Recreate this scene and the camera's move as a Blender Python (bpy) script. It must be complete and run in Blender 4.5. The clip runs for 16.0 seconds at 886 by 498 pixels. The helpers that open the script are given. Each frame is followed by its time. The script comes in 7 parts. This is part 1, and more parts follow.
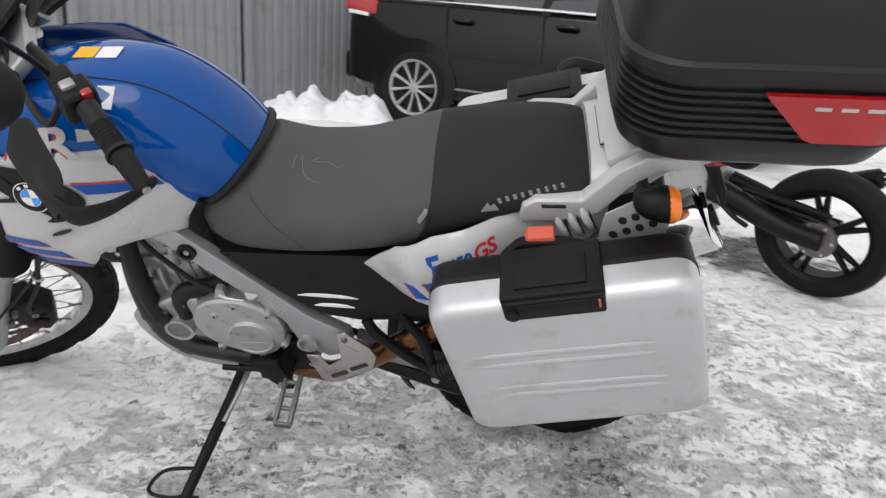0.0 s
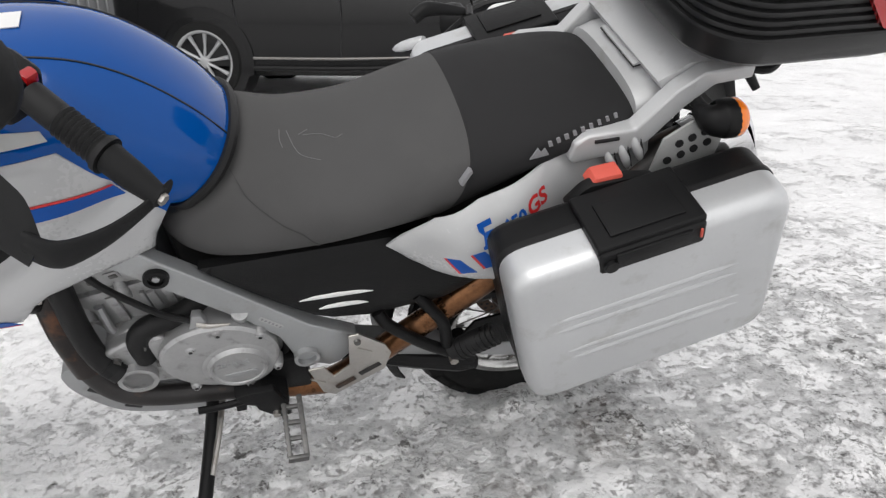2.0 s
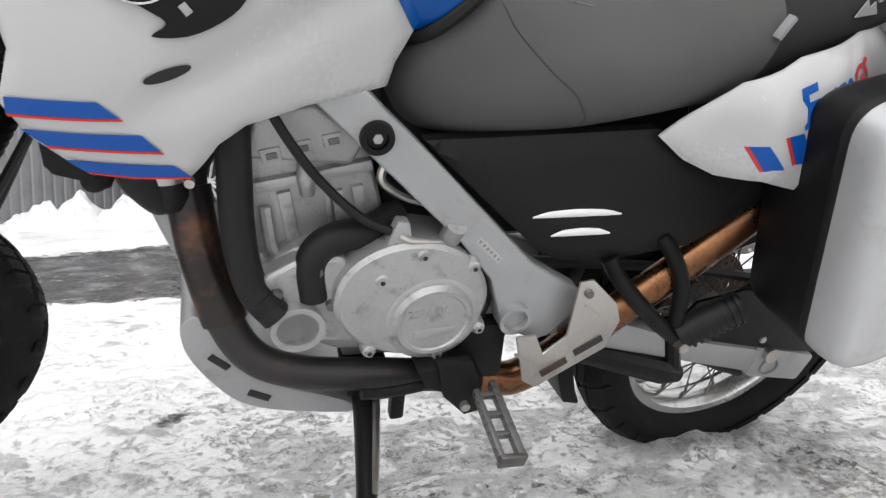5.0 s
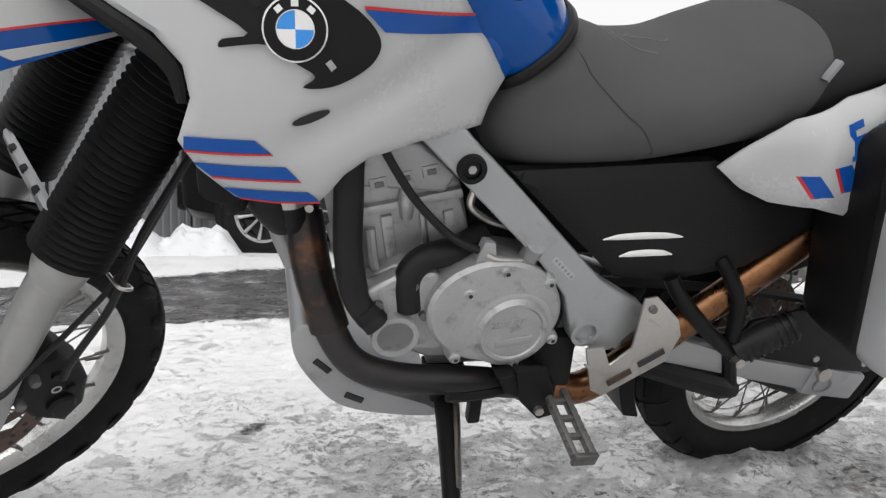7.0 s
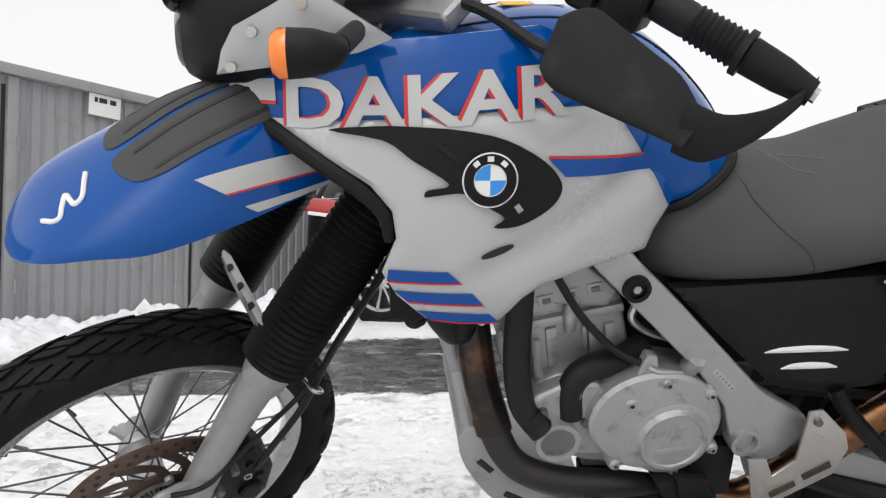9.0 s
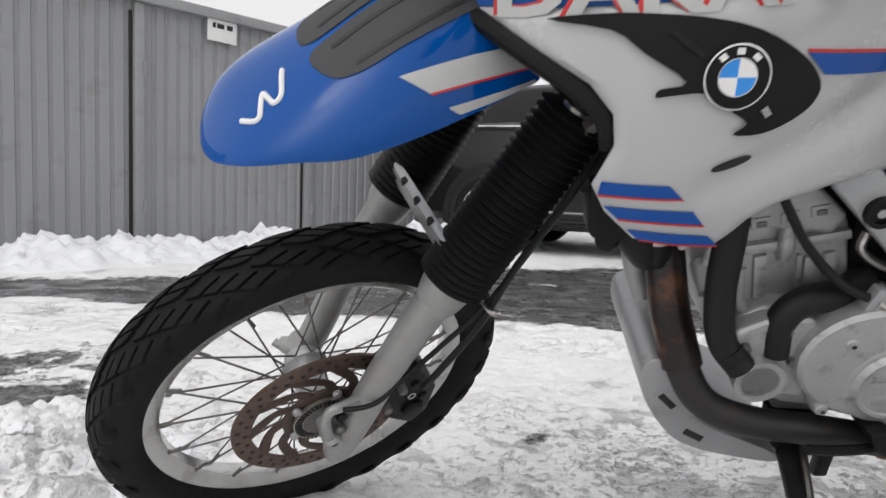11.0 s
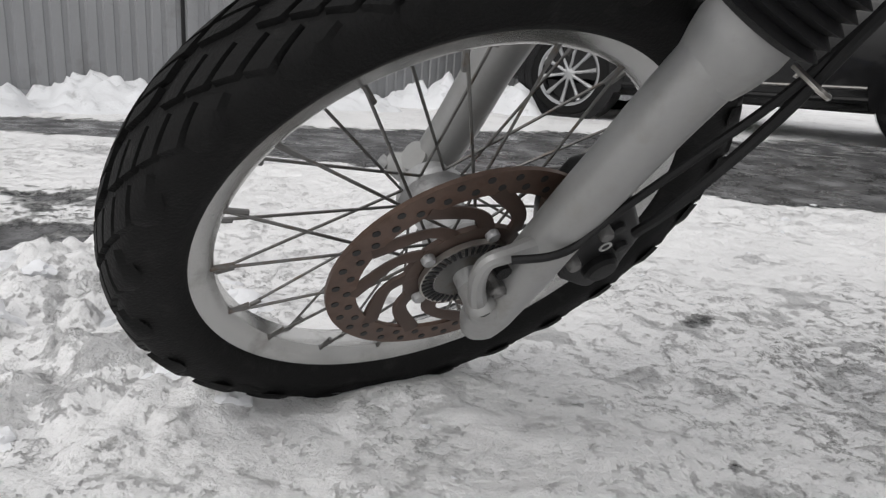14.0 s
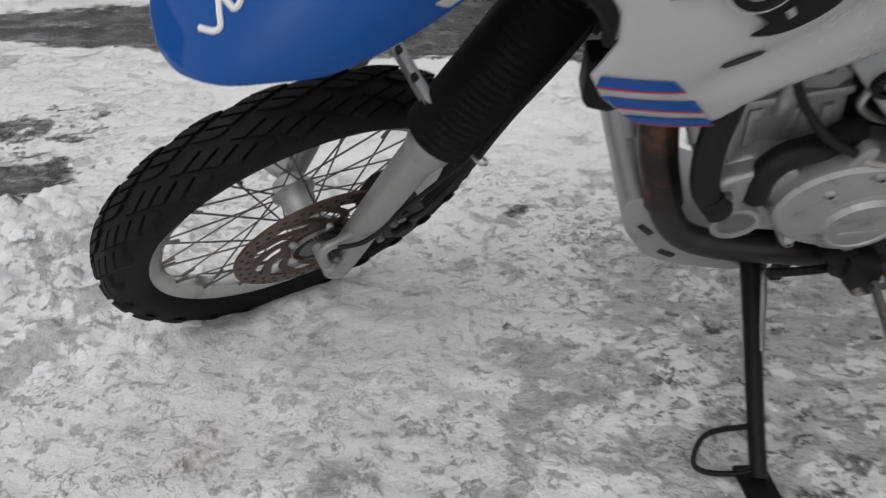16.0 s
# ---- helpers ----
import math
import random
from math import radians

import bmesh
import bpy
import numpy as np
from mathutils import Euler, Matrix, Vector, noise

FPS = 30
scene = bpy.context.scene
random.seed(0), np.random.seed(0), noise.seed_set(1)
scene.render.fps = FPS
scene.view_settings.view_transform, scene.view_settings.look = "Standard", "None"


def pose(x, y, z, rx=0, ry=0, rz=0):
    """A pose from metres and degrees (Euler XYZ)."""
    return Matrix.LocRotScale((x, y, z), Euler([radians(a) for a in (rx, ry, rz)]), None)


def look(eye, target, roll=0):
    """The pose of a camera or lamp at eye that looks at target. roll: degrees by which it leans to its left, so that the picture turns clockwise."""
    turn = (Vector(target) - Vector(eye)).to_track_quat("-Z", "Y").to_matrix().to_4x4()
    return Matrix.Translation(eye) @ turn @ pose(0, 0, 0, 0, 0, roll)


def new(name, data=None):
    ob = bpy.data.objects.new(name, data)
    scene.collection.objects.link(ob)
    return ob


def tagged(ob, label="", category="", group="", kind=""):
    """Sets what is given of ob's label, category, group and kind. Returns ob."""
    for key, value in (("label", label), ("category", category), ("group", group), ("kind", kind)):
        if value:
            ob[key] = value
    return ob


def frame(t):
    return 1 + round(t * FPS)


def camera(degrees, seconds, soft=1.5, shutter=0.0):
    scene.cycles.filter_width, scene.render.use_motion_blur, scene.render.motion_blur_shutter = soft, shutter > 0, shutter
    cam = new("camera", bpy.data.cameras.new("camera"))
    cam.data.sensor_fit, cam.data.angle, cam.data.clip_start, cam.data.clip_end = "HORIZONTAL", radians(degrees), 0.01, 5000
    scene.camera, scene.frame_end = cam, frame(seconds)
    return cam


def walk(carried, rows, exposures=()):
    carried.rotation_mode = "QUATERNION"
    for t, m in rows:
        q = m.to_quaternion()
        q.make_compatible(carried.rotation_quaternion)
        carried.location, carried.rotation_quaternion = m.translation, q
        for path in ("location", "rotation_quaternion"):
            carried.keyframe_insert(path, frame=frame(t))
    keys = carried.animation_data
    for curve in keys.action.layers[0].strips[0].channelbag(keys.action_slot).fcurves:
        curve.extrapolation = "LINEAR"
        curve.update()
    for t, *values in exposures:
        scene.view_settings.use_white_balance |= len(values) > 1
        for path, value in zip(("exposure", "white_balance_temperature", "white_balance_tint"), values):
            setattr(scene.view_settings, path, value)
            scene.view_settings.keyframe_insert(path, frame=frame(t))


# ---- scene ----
cam = camera(66.8, 16.0, 1.3, 0.3)
PATH = [
    (0, (-0.0573, 0.2187, 1.0692), (-0.327, 2.1009, 0.4492), 4.23),
    (0.5, (-0.2579, 0.1877, 1.0711), (-0.2328, 2.0848, 0.4384), 0.70),
    (1, (-0.3666, 0.2385, 1.0372), (-0.217, 2.1155, 0.3631), -0.31),
    (1.5, (-0.4308, 0.3406, 1.0168), (-0.2082, 2.2023, 0.3206), -2.10),
    (2, (-0.485, 0.3901, 1.0042), (-0.1535, 2.2336, 0.303), -1.00),
    (2.5, (-0.6146, 0.4282, 0.9872), (-0.1256, 2.2356, 0.2843), 1.28),
    (3, (-0.7103, 0.4905, 0.9688), (-0.2019, 2.2916, 0.2633), 0.57),
    (3.5, (-0.7181, 0.6061, 0.9181), (-0.1773, 2.39, 0.1933), -2.09),
    (4, (-0.7762, 0.6868, 0.7296), (-0.2362, 2.5757, 0.3549), -0.96),
    (4.2, (-0.796, 0.7054, 0.6484), (-0.2667, 2.615, 0.3774), 0.17),
    (6.3, (-0.9196, 0.6065, 0.5372), (-0.5341, 2.5605, 0.355), -0.66),
    (6.5, (-0.9268, 0.6007, 0.5457), (-0.5498, 2.5582, 0.3853), -0.40),
    (7, (-0.9389, 0.5812, 0.5567), (-0.5889, 2.5462, 0.4282), 0.50),
    (7.5, (-0.9471, 0.5567, 0.572), (-0.6494, 2.5328, 0.4916), 0.81),
    (8, (-0.9752, 0.5243, 0.6106), (-0.8663, 2.5206, 0.662), -0.71),
    (8.2, (-0.996, 0.5169, 0.6277), (-0.9284, 2.5145, 0.6985), -0.68),
    (10.3, (-1.0779, 0.5158, 0.63), (-1.1155, 2.5153, 0.6063), 3.51),
    (10.5, (-1.1016, 0.5226, 0.6215), (-1.1845, 2.5203, 0.5762), 4.16),
    (11, (-1.1635, 0.5855, 0.6045), (-1.3971, 2.5659, 0.4518), 1.85),
    (11.5, (-1.2365, 0.6884, 0.5462), (-1.4777, 2.6557, 0.2785), 3.11),
    (12, (-1.3146, 0.8435, 0.4989), (-1.645, 2.7767, 0.1071), 1.17),
    (12.5, (-1.3613, 0.9355, 0.4895), (-1.7876, 2.8246, -0.0098), -0.06),
    (13, (-1.387, 0.9601, 0.4586), (-1.8069, 2.8482, -0.05), 2.92),
    (13.5, (-1.3835, 0.9634, 0.4539), (-1.7753, 2.8596, -0.0472), 3.29),
    (14, (-1.3749, 0.9658, 0.444), (-1.7291, 2.864, -0.0768), 3.86),
    (14.5, (-1.3776, 0.9562, 0.4471), (-1.7247, 2.8563, -0.0716), 3.67),
    (15, (-1.357, 0.9067, 0.497), (-1.6757, 2.7696, -0.1572), 1.28),
    (15.5, (-1.266, 0.8089, 0.6468), (-1.5238, 2.5576, -0.2889), 0.60),
    (16, (-1.1893, 0.6495, 0.8128), (-1.3145, 2.3739, -0.1926), 0.68),
]
STOPS = [(0, 0.0), (1.0, 0.08), (2.0, 0.02), (3.0, 0.12), (3.6, 0.38), (4.2, 0.6), (6.3, 0.0), (7.0, 0.06), (7.5, 0.22), (8.2, 0.18), (10.3, -0.05), (12.0, -0.15), (13.0, -0.25), (14.5, -0.22), (15.0, -0.21), (15.5, -0.33), (16.0, -0.52)]
walk(cam, [(t, look(eye, target, roll)) for t, eye, target, roll in PATH], STOPS)

# ---- world and light: an overcast winter day over snow ----
world = bpy.data.worlds.new("world")
scene.world = world
world.use_nodes = True
wn, wl = world.node_tree.nodes, world.node_tree.links
wn.clear()
sky = wn.new("ShaderNodeTexSky")
sky.sky_type, sky.sun_disc = "NISHITA", False
sky.sun_elevation, sky.sun_rotation = radians(38), radians(200)
sky.air_density, sky.dust_density, sky.ozone_density = 1.0, 6.0, 1.0
grey = wn.new("ShaderNodeHueSaturation")
grey.inputs["Saturation"].default_value = 0.1
lift = wn.new("ShaderNodeMixRGB")
lift.blend_type, lift.inputs[0].default_value, lift.inputs[2].default_value = "MIX", 0.7, (9.0, 8.9, 9.0, 1)
back = wn.new("ShaderNodeBackground")
back.inputs["Strength"].default_value = 0.125
wout = wn.new("ShaderNodeOutputWorld")
wl.new(sky.outputs[0], grey.inputs["Color"])
wl.new(grey.outputs[0], lift.inputs[1])
wl.new(lift.outputs[0], back.inputs["Color"])
wl.new(back.outputs[0], wout.inputs[0])
sun = new("sun", bpy.data.lights.new("sun", "SUN"))
sun.data.energy, sun.data.angle, sun.data.color = 0.7, radians(30), (1.0, 0.98, 0.95)
sun.matrix_world = look((-3, -8, 12), (0, 0, 0))


# ---- materials ----
def paint(name, base, rough=0.5, metal=0.0, vary=0.12, scale=8.0, fine=160.0, bump=0.0, bump_scale=400.0, coat=0.0, dirt=None, dirt_amount=0.0, dirt_scale=14.0, random_tone=0.0, spec=0.5):
    """A surface with soft patches, a fine grain, optional relief and optional dirt."""
    m = bpy.data.materials.new(name)
    m.use_nodes = True
    n, l = m.node_tree.nodes, m.node_tree.links
    b = n["Principled BSDF"]
    co = n.new("ShaderNodeTexCoord")
    big, small = n.new("ShaderNodeTexNoise"), n.new("ShaderNodeTexNoise")
    big.inputs["Scale"].default_value, big.inputs["Detail"].default_value = scale, 4
    small.inputs["Scale"].default_value, small.inputs["Detail"].default_value = fine, 3
    for t in (big, small):
        l.new(co.outputs["Object"], t.inputs["Vector"])
    mix = n.new("ShaderNodeMath")
    mix.operation = "MULTIPLY_ADD"
    mix.inputs[1].default_value = 0.35
    l.new(small.outputs[0], mix.inputs[0])
    l.new(big.outputs[0], mix.inputs[2])
    ramp = n.new("ShaderNodeMapRange")
    ramp.inputs["From Min"].default_value, ramp.inputs["From Max"].default_value = 0.4, 0.95
    ramp.inputs["To Min"].default_value, ramp.inputs["To Max"].default_value = 1 - vary, 1 + vary
    l.new(mix.outputs[0], ramp.inputs[0])
    hue = n.new("ShaderNodeHueSaturation")
    hue.inputs["Color"].default_value = (*base, 1)
    value = ramp.outputs[0]
    if random_tone:
        info, tone, both = n.new("ShaderNodeObjectInfo"), n.new("ShaderNodeMapRange"), n.new("ShaderNodeMath")
        tone.inputs["To Min"].default_value, tone.inputs["To Max"].default_value = 1 - random_tone, 1 + random_tone
        both.operation = "MULTIPLY"
        l.new(info.outputs["Random"], tone.inputs[0])
        l.new(tone.outputs[0], both.inputs[0])
        l.new(value, both.inputs[1])
        value = both.outputs[0]
    l.new(value, hue.inputs["Value"])
    colour = hue.outputs[0]
    rr = n.new("ShaderNodeMapRange")
    rr.inputs["From Min"].default_value, rr.inputs["From Max"].default_value = 0.35, 1.0
    rr.inputs["To Min"].default_value, rr.inputs["To Max"].default_value = max(rough * 0.8, 0.02), min(rough * 1.25, 1)
    l.new(mix.outputs[0], rr.inputs[0])
    rough_out = rr.outputs[0]
    if dirt:
        d = n.new("ShaderNodeTexNoise")
        d.inputs["Scale"].default_value, d.inputs["Detail"].default_value, d.inputs["Roughness"].default_value = dirt_scale, 6, 0.65
        l.new(co.outputs["Object"], d.inputs["Vector"])
        dr = n.new("ShaderNodeMapRange")
        dr.inputs["From Min"].default_value, dr.inputs["From Max"].default_value = 0.62 - 0.25 * dirt_amount, 0.8 - 0.15 * dirt_amount
        l.new(d.outputs[0], dr.inputs[0])
        dm = n.new("ShaderNodeMixRGB")
        dm.inputs[2].default_value = (*dirt, 1)
        l.new(dr.outputs[0], dm.inputs[0])
        l.new(colour, dm.inputs[1])
        colour = dm.outputs[0]
    l.new(colour, b.inputs["Base Color"])
    l.new(rough_out, b.inputs["Roughness"])
    b.inputs["Metallic"].default_value = metal
    b.inputs["Coat Weight"].default_value, b.inputs["Coat Roughness"].default_value = coat, 0.06
    b.inputs["Specular IOR Level"].default_value = spec
    if bump:
        g, bp = n.new("ShaderNodeTexNoise"), n.new("ShaderNodeBump")
        g.inputs["Scale"].default_value, g.inputs["Detail"].default_value = bump_scale, 3
        bp.inputs["Strength"].default_value, bp.inputs["Distance"].default_value = bump, 0.002
        l.new(co.outputs["Object"], g.inputs["Vector"])
        l.new(g.outputs[0], bp.inputs["Height"])
        l.new(bp.outputs[0], b.inputs["Normal"])
    return m


BLUE = paint("blue_lacquer", (0.0005, 0.064, 0.285), 0.12, vary=0.06, fine=900, coat=0.4, spec=0.12)
DECAL_BLUE = paint("blue_decal", (0.004, 0.07, 0.32), 0.35, vary=0.06, coat=0.1, spec=0.25)
WHITE = paint("white_lacquer", (0.43, 0.435, 0.44), 0.25, vary=0.025, scale=3, coat=0.7)
SILVER_DECAL = paint("pale_grey_decal", (0.44, 0.445, 0.44), 0.4, vary=0.05, coat=0.2)
RED_DECAL = paint("red_decal", (0.5, 0.02, 0.02), 0.35, vary=0.05)
BLACK = paint("black_plastic", (0.0062, 0.0062, 0.0066), 0.42, vary=0.2, bump=0.25, bump_scale=900, spec=0.2)
GREY_BLACK = paint("faded_black_plastic", (0.011, 0.0113, 0.0118), 0.6, vary=0.2, bump=0.3, bump_scale=1100, dirt=(0.03, 0.03, 0.03), dirt_amount=0.3, spec=0.2)
SEAT_GREY = paint("grey_seat_fabric", (0.077, 0.076, 0.076), 0.85, vary=0.12, fine=700, bump=0.5, bump_scale=1500, dirt=(0.083, 0.082, 0.081), dirt_amount=0.3, spec=0.25)
SEAT_BLACK = paint("black_seat_fabric", (0.0205, 0.0203, 0.0212), 0.75, vary=0.15, fine=700, bump=0.5, bump_scale=1500, spec=0.25)
ALU = paint("painted_aluminium", (0.38, 0.386, 0.392), 0.42, 0.55, vary=0.08, dirt=(0.25, 0.24, 0.23), dirt_amount=0.25)
SPAR = paint("silver_frame_paint", (0.38, 0.39, 0.395), 0.38, 0.5, vary=0.06, dirt=(0.3, 0.29, 0.28), dirt_amount=0.3)
CAST = paint("cast_aluminium", (0.40, 0.402, 0.404), 0.38, 0.6, vary=0.15, bump=0.4, bump_scale=500, dirt=(0.2, 0.195, 0.19), dirt_amount=0.25, dirt_scale=40)
PANNIER = paint("silver_pannier_shell", (0.56, 0.57, 0.58), 0.36, 0.5, vary=0.05, scale=5, dirt=(0.42, 0.42, 0.41), dirt_amount=0.25)
STEEL = paint("brushed_steel", (0.55, 0.53, 0.50), 0.32, 1.0, vary=0.12, dirt=(0.3, 0.25, 0.2), dirt_amount=0.3)
CHROME = paint("chrome", (0.75, 0.75, 0.76), 0.08, 1.0, vary=0.03)
PIPE = paint("heat_tinted_pipe", (0.20, 0.095, 0.045), 0.28, 0.9, vary=0.45, scale=18, dirt=(0.05, 0.035, 0.03), dirt_amount=0.5, dirt_scale=12)
PIPE_OLD = paint("scorched_header", (0.022, 0.018, 0.017), 0.32, 0.4, vary=0.4, scale=14, dirt=(0.15, 0.062, 0.028), dirt_amount=0.55, dirt_scale=16)
SHIELD = paint("pale_painted_shield", (0.40, 0.405, 0.40), 0.4, 0.2, vary=0.06, dirt=(0.3, 0.29, 0.27), dirt_amount=0.2)
RACK = paint("silver_rack_paint", (0.50, 0.505, 0.51), 0.4, 0.25, vary=0.05, dirt=(0.38, 0.375, 0.36), dirt_amount=0.2)
SEAM = paint("seat_seam_thread", (0.045, 0.045, 0.045), 0.8)
CASE = paint("satin_black_case", (0.0125, 0.0125, 0.013), 0.34, vary=0.15, bump=0.15, bump_scale=900, spec=0.36)
RUST_DARK = paint("brown_carrier", (0.075, 0.05, 0.04), 0.5, 0.4, vary=0.3, scale=25)
COVER = paint("dimpled_black_plastic", (0.0098, 0.010, 0.0103), 0.5, vary=0.15, bump=0.5, bump_scale=380, spec=0.18)
PEG = paint("dull_peg_steel", (0.15, 0.148, 0.145), 0.42, 0.7, vary=0.25, dirt=(0.06, 0.055, 0.05), dirt_amount=0.3, dirt_scale=50)
PIPE_DARK = paint("sooty_pipe", (0.028, 0.026, 0.026), 0.45, 0.3, vary=0.3, dirt=(0.12, 0.06, 0.03), dirt_amount=0.3)
RUBBER = paint("black_rubber", (0.010, 0.010, 0.0105), 0.5, vary=0.25, bump=0.3, bump_scale=700, spec=0.28)
TYRE = paint("tyre_rubber", (0.0075, 0.0075, 0.0075), 0.7, vary=0.3, bump=0.5, bump_scale=350, dirt=(0.02, 0.02, 0.019), dirt_amount=0.15, dirt_scale=30, spec=0.18)
RIM = paint("matt_rim", (0.58, 0.58, 0.57), 0.24, 0.9, vary=0.08, dirt=(0.35, 0.34, 0.32), dirt_amount=0.4, dirt_scale=25)
SPOKE = paint("dull_spoke", (0.17, 0.168, 0.163), 0.4, 0.8, vary=0.2, dirt=(0.12, 0.08, 0.05), dirt_amount=0.4, dirt_scale=60)
RUST = paint("rusty_disc", (0.115, 0.075, 0.058), 0.42, 0.5, vary=0.3, scale=25, dirt=(0.085, 0.045, 0.028), dirt_amount=0.5, dirt_scale=45)
FORK_PAINT = paint("grey_white_fork_paint", (0.31, 0.31, 0.305), 0.38, 0.35, vary=0.08, dirt=(0.27, 0.265, 0.25), dirt_amount=0.35, dirt_scale=30)
ORANGE = paint("amber_lens", (0.85, 0.20, 0.01), 0.2, vary=0.06, coat=0.6)
RED = paint("red_lens", (0.36, 0.008, 0.01), 0.2, vary=0.08, coat=0.7)
CORAL = paint("coral_catch", (0.62, 0.10, 0.07), 0.5, vary=0.06)
YELLOW = paint("yellow_label", (0.75, 0.42, 0.02), 0.5, vary=0.05)
PAPER = paint("white_label", (0.75, 0.75, 0.74), 0.55, vary=0.04)
VENT = paint("grained_grey_plastic", (0.05, 0.051, 0.053), 0.6, vary=0.15, bump=0.3, bump_scale=900, spec=0.3)
PALE_BLUE = paint("sky_blue_enamel", (0.02, 0.25, 0.72), 0.25, vary=0.03, coat=0.6)
INK = paint("dark_ink", (0.012, 0.012, 0.013), 0.6, vary=0.1)
SEAT_SCUFF = paint("pale_scuff", (0.17, 0.17, 0.17), 0.8, vary=0.2)
PRINT = paint("pale_print", (0.24, 0.24, 0.25), 0.6, vary=0.1)
CAR_BLACK = paint("black_car_lacquer", (0.003, 0.003, 0.0034), 0.2, vary=0.1, spec=0.18, coat=0.28, dirt=(0.008, 0.008, 0.008), dirt_amount=0.2, dirt_scale=4)
CAR_GLASS = paint("tinted_car_glass", (0.02, 0.024, 0.026), 0.05, vary=0.05, coat=1.0)
WALL_PAINT = paint("grey_sheet_steel", (0.275, 0.28, 0.288), 0.5, 0.0, vary=0.06, scale=1.6, fine=40, dirt=(0.19, 0.19, 0.19), dirt_amount=0.3, dirt_scale=3)


# ---- mesh helpers ----
def part(name, bm, material, parent=None, label="", angle=35):
    me = bpy.data.meshes.new(name)
    bmesh.ops.recalc_face_normals(bm, faces=bm.faces)
    bm.to_mesh(me)
    bm.free()
    me.materials.append(material)
    me.shade_smooth()
    me.set_sharp_from_angle(angle=radians(angle))
    ob = new(name, me)
    if parent:
        ob.parent = parent
    if label:
        ob["label"] = label
    return ob


def spline(pts, steps=6, closed=False):
    """A smooth line through the points."""
    p = [Vector(q) for q in pts]
    n, out = len(p), []
    for i in range(n if closed else n - 1):
        a, b = p[i], p[(i + 1) % n]
        a0 = p[i - 1] if closed or i else a * 2 - b
        b1 = p[(i + 2) % n] if closed or i + 2 < n else b * 2 - a
        for k in range(steps):
            t = k / steps
            out.append(0.5 * (2 * a + (b - a0) * t + (2 * a0 - 5 * a + 4 * b - b1) * t * t + (3 * a - a0 - 3 * b + b1) * t ** 3))
    if not closed:
        out.append(p[-1])
    return out


def tube(pts, r, seg=10, steps=6, closed=False, smooth=True, bm=None):
    """A round bar along a smooth line; r may be one radius a point."""
    bm = bm or bmesh.new()
    rs = list(r) if isinstance(r, (list, tuple)) else [r] * len(pts)
    if smooth and len(pts) > 2:
        line = spline(pts, steps, closed)
        m = len(pts) if closed else len(pts) - 1
        rr = []
        for i in range(len(line)):
            u = i / steps
            k = int(u)
            w = u - k
            rr.append(rs[k % len(rs)] * (1 - w) + rs[(k + 1) % len(rs)] * w if k < m else rs[-1])
    else:
        line, rr = [Vector(p) for p in pts], rs
    n = len(line)
    up, rings = None, []
    for i in range(n):
        a, b = line[i - 1] if i or closed else line[0], line[(i + 1) % n] if i + 1 < n or closed else line[-1]
        d = (b - a).normalized()
        if up is None:
            up = d.orthogonal().normalized()
        up = (up - d * up.dot(d)).normalized()
        side = d.cross(up)
        rings.append([bm.verts.new(line[i] + (up * math.cos(2 * math.pi * k / seg) + side * math.sin(2 * math.pi * k / seg)) * rr[i]) for k in range(seg)])
    for i in range(n if closed else n - 1):
        a, b = rings[i], rings[(i + 1) % n]
        for k in range(seg):
            bm.faces.new((a[k], a[(k + 1) % seg], b[(k + 1) % seg], b[k]))
    if not closed:
        bm.faces.new(rings[0])
        bm.faces.new(rings[-1])
    return bm


def loft(rings, cap=True, bm=None):
    """Skin over closed rings of points."""
    bm = bm or bmesh.new()
    vs = [[bm.verts.new(p) for p in ring] for ring in rings]
    n = len(vs[0])
    for a, b in zip(vs, vs[1:]):
        for k in range(n):
            bm.faces.new((a[k], a[(k + 1) % n], b[(k + 1) % n], b[k]))
    if cap:
        bm.faces.new(vs[0])
        bm.faces.new(vs[-1])
    return bm


def oval(xt, zt, xb, zb, w, p=2.5, n=40, bow=0.0, y=0.0):
    """A ring from a top point to a bottom point in the bike's middle plane, w wide on each side."""
    out = []
    for k in range(n):
        a = 2 * math.pi * k / n
        c, s = math.cos(a), math.sin(a)
        c, s = math.copysign(abs(c) ** (2 / p), c), math.copysign(abs(s) ** (2 / p), s)
        out.append(((xt + xb) / 2 + (xt - xb) / 2 * s + bow * (1 - s * s), y + w * c, (zt + zb) / 2 + (zt - zb) / 2 * s))
    return out


def smooth_rows(rows, steps=4):
    """Rows of numbers, filled in smoothly."""
    a = np.array(rows, float)
    out = []
    for i in range(len(a) - 1):
        p0, p1, p2, p3 = a[max(i - 1, 0)], a[i], a[i + 1], a[min(i + 2, len(a) - 1)]
        for k in range(steps):
            t = k / steps
            out.append(0.5 * (2 * p1 + (p2 - p0) * t + (2 * p0 - 5 * p1 + 4 * p2 - p3) * t * t + (3 * p1 - p0 - 3 * p2 + p3) * t ** 3))
    out.append(a[-1])
    return out


def bevelled(bm, width=0.003, seg=2, angle=30):
    es = [e for e in bm.edges if len(e.link_faces) == 2 and e.calc_face_angle(0) > radians(angle)]
    if es and width > 0:
        bmesh.ops.bevel(bm, geom=es, offset=width, segments=seg, profile=0.6, affect="EDGES", clamp_overlap=True)
    return bm


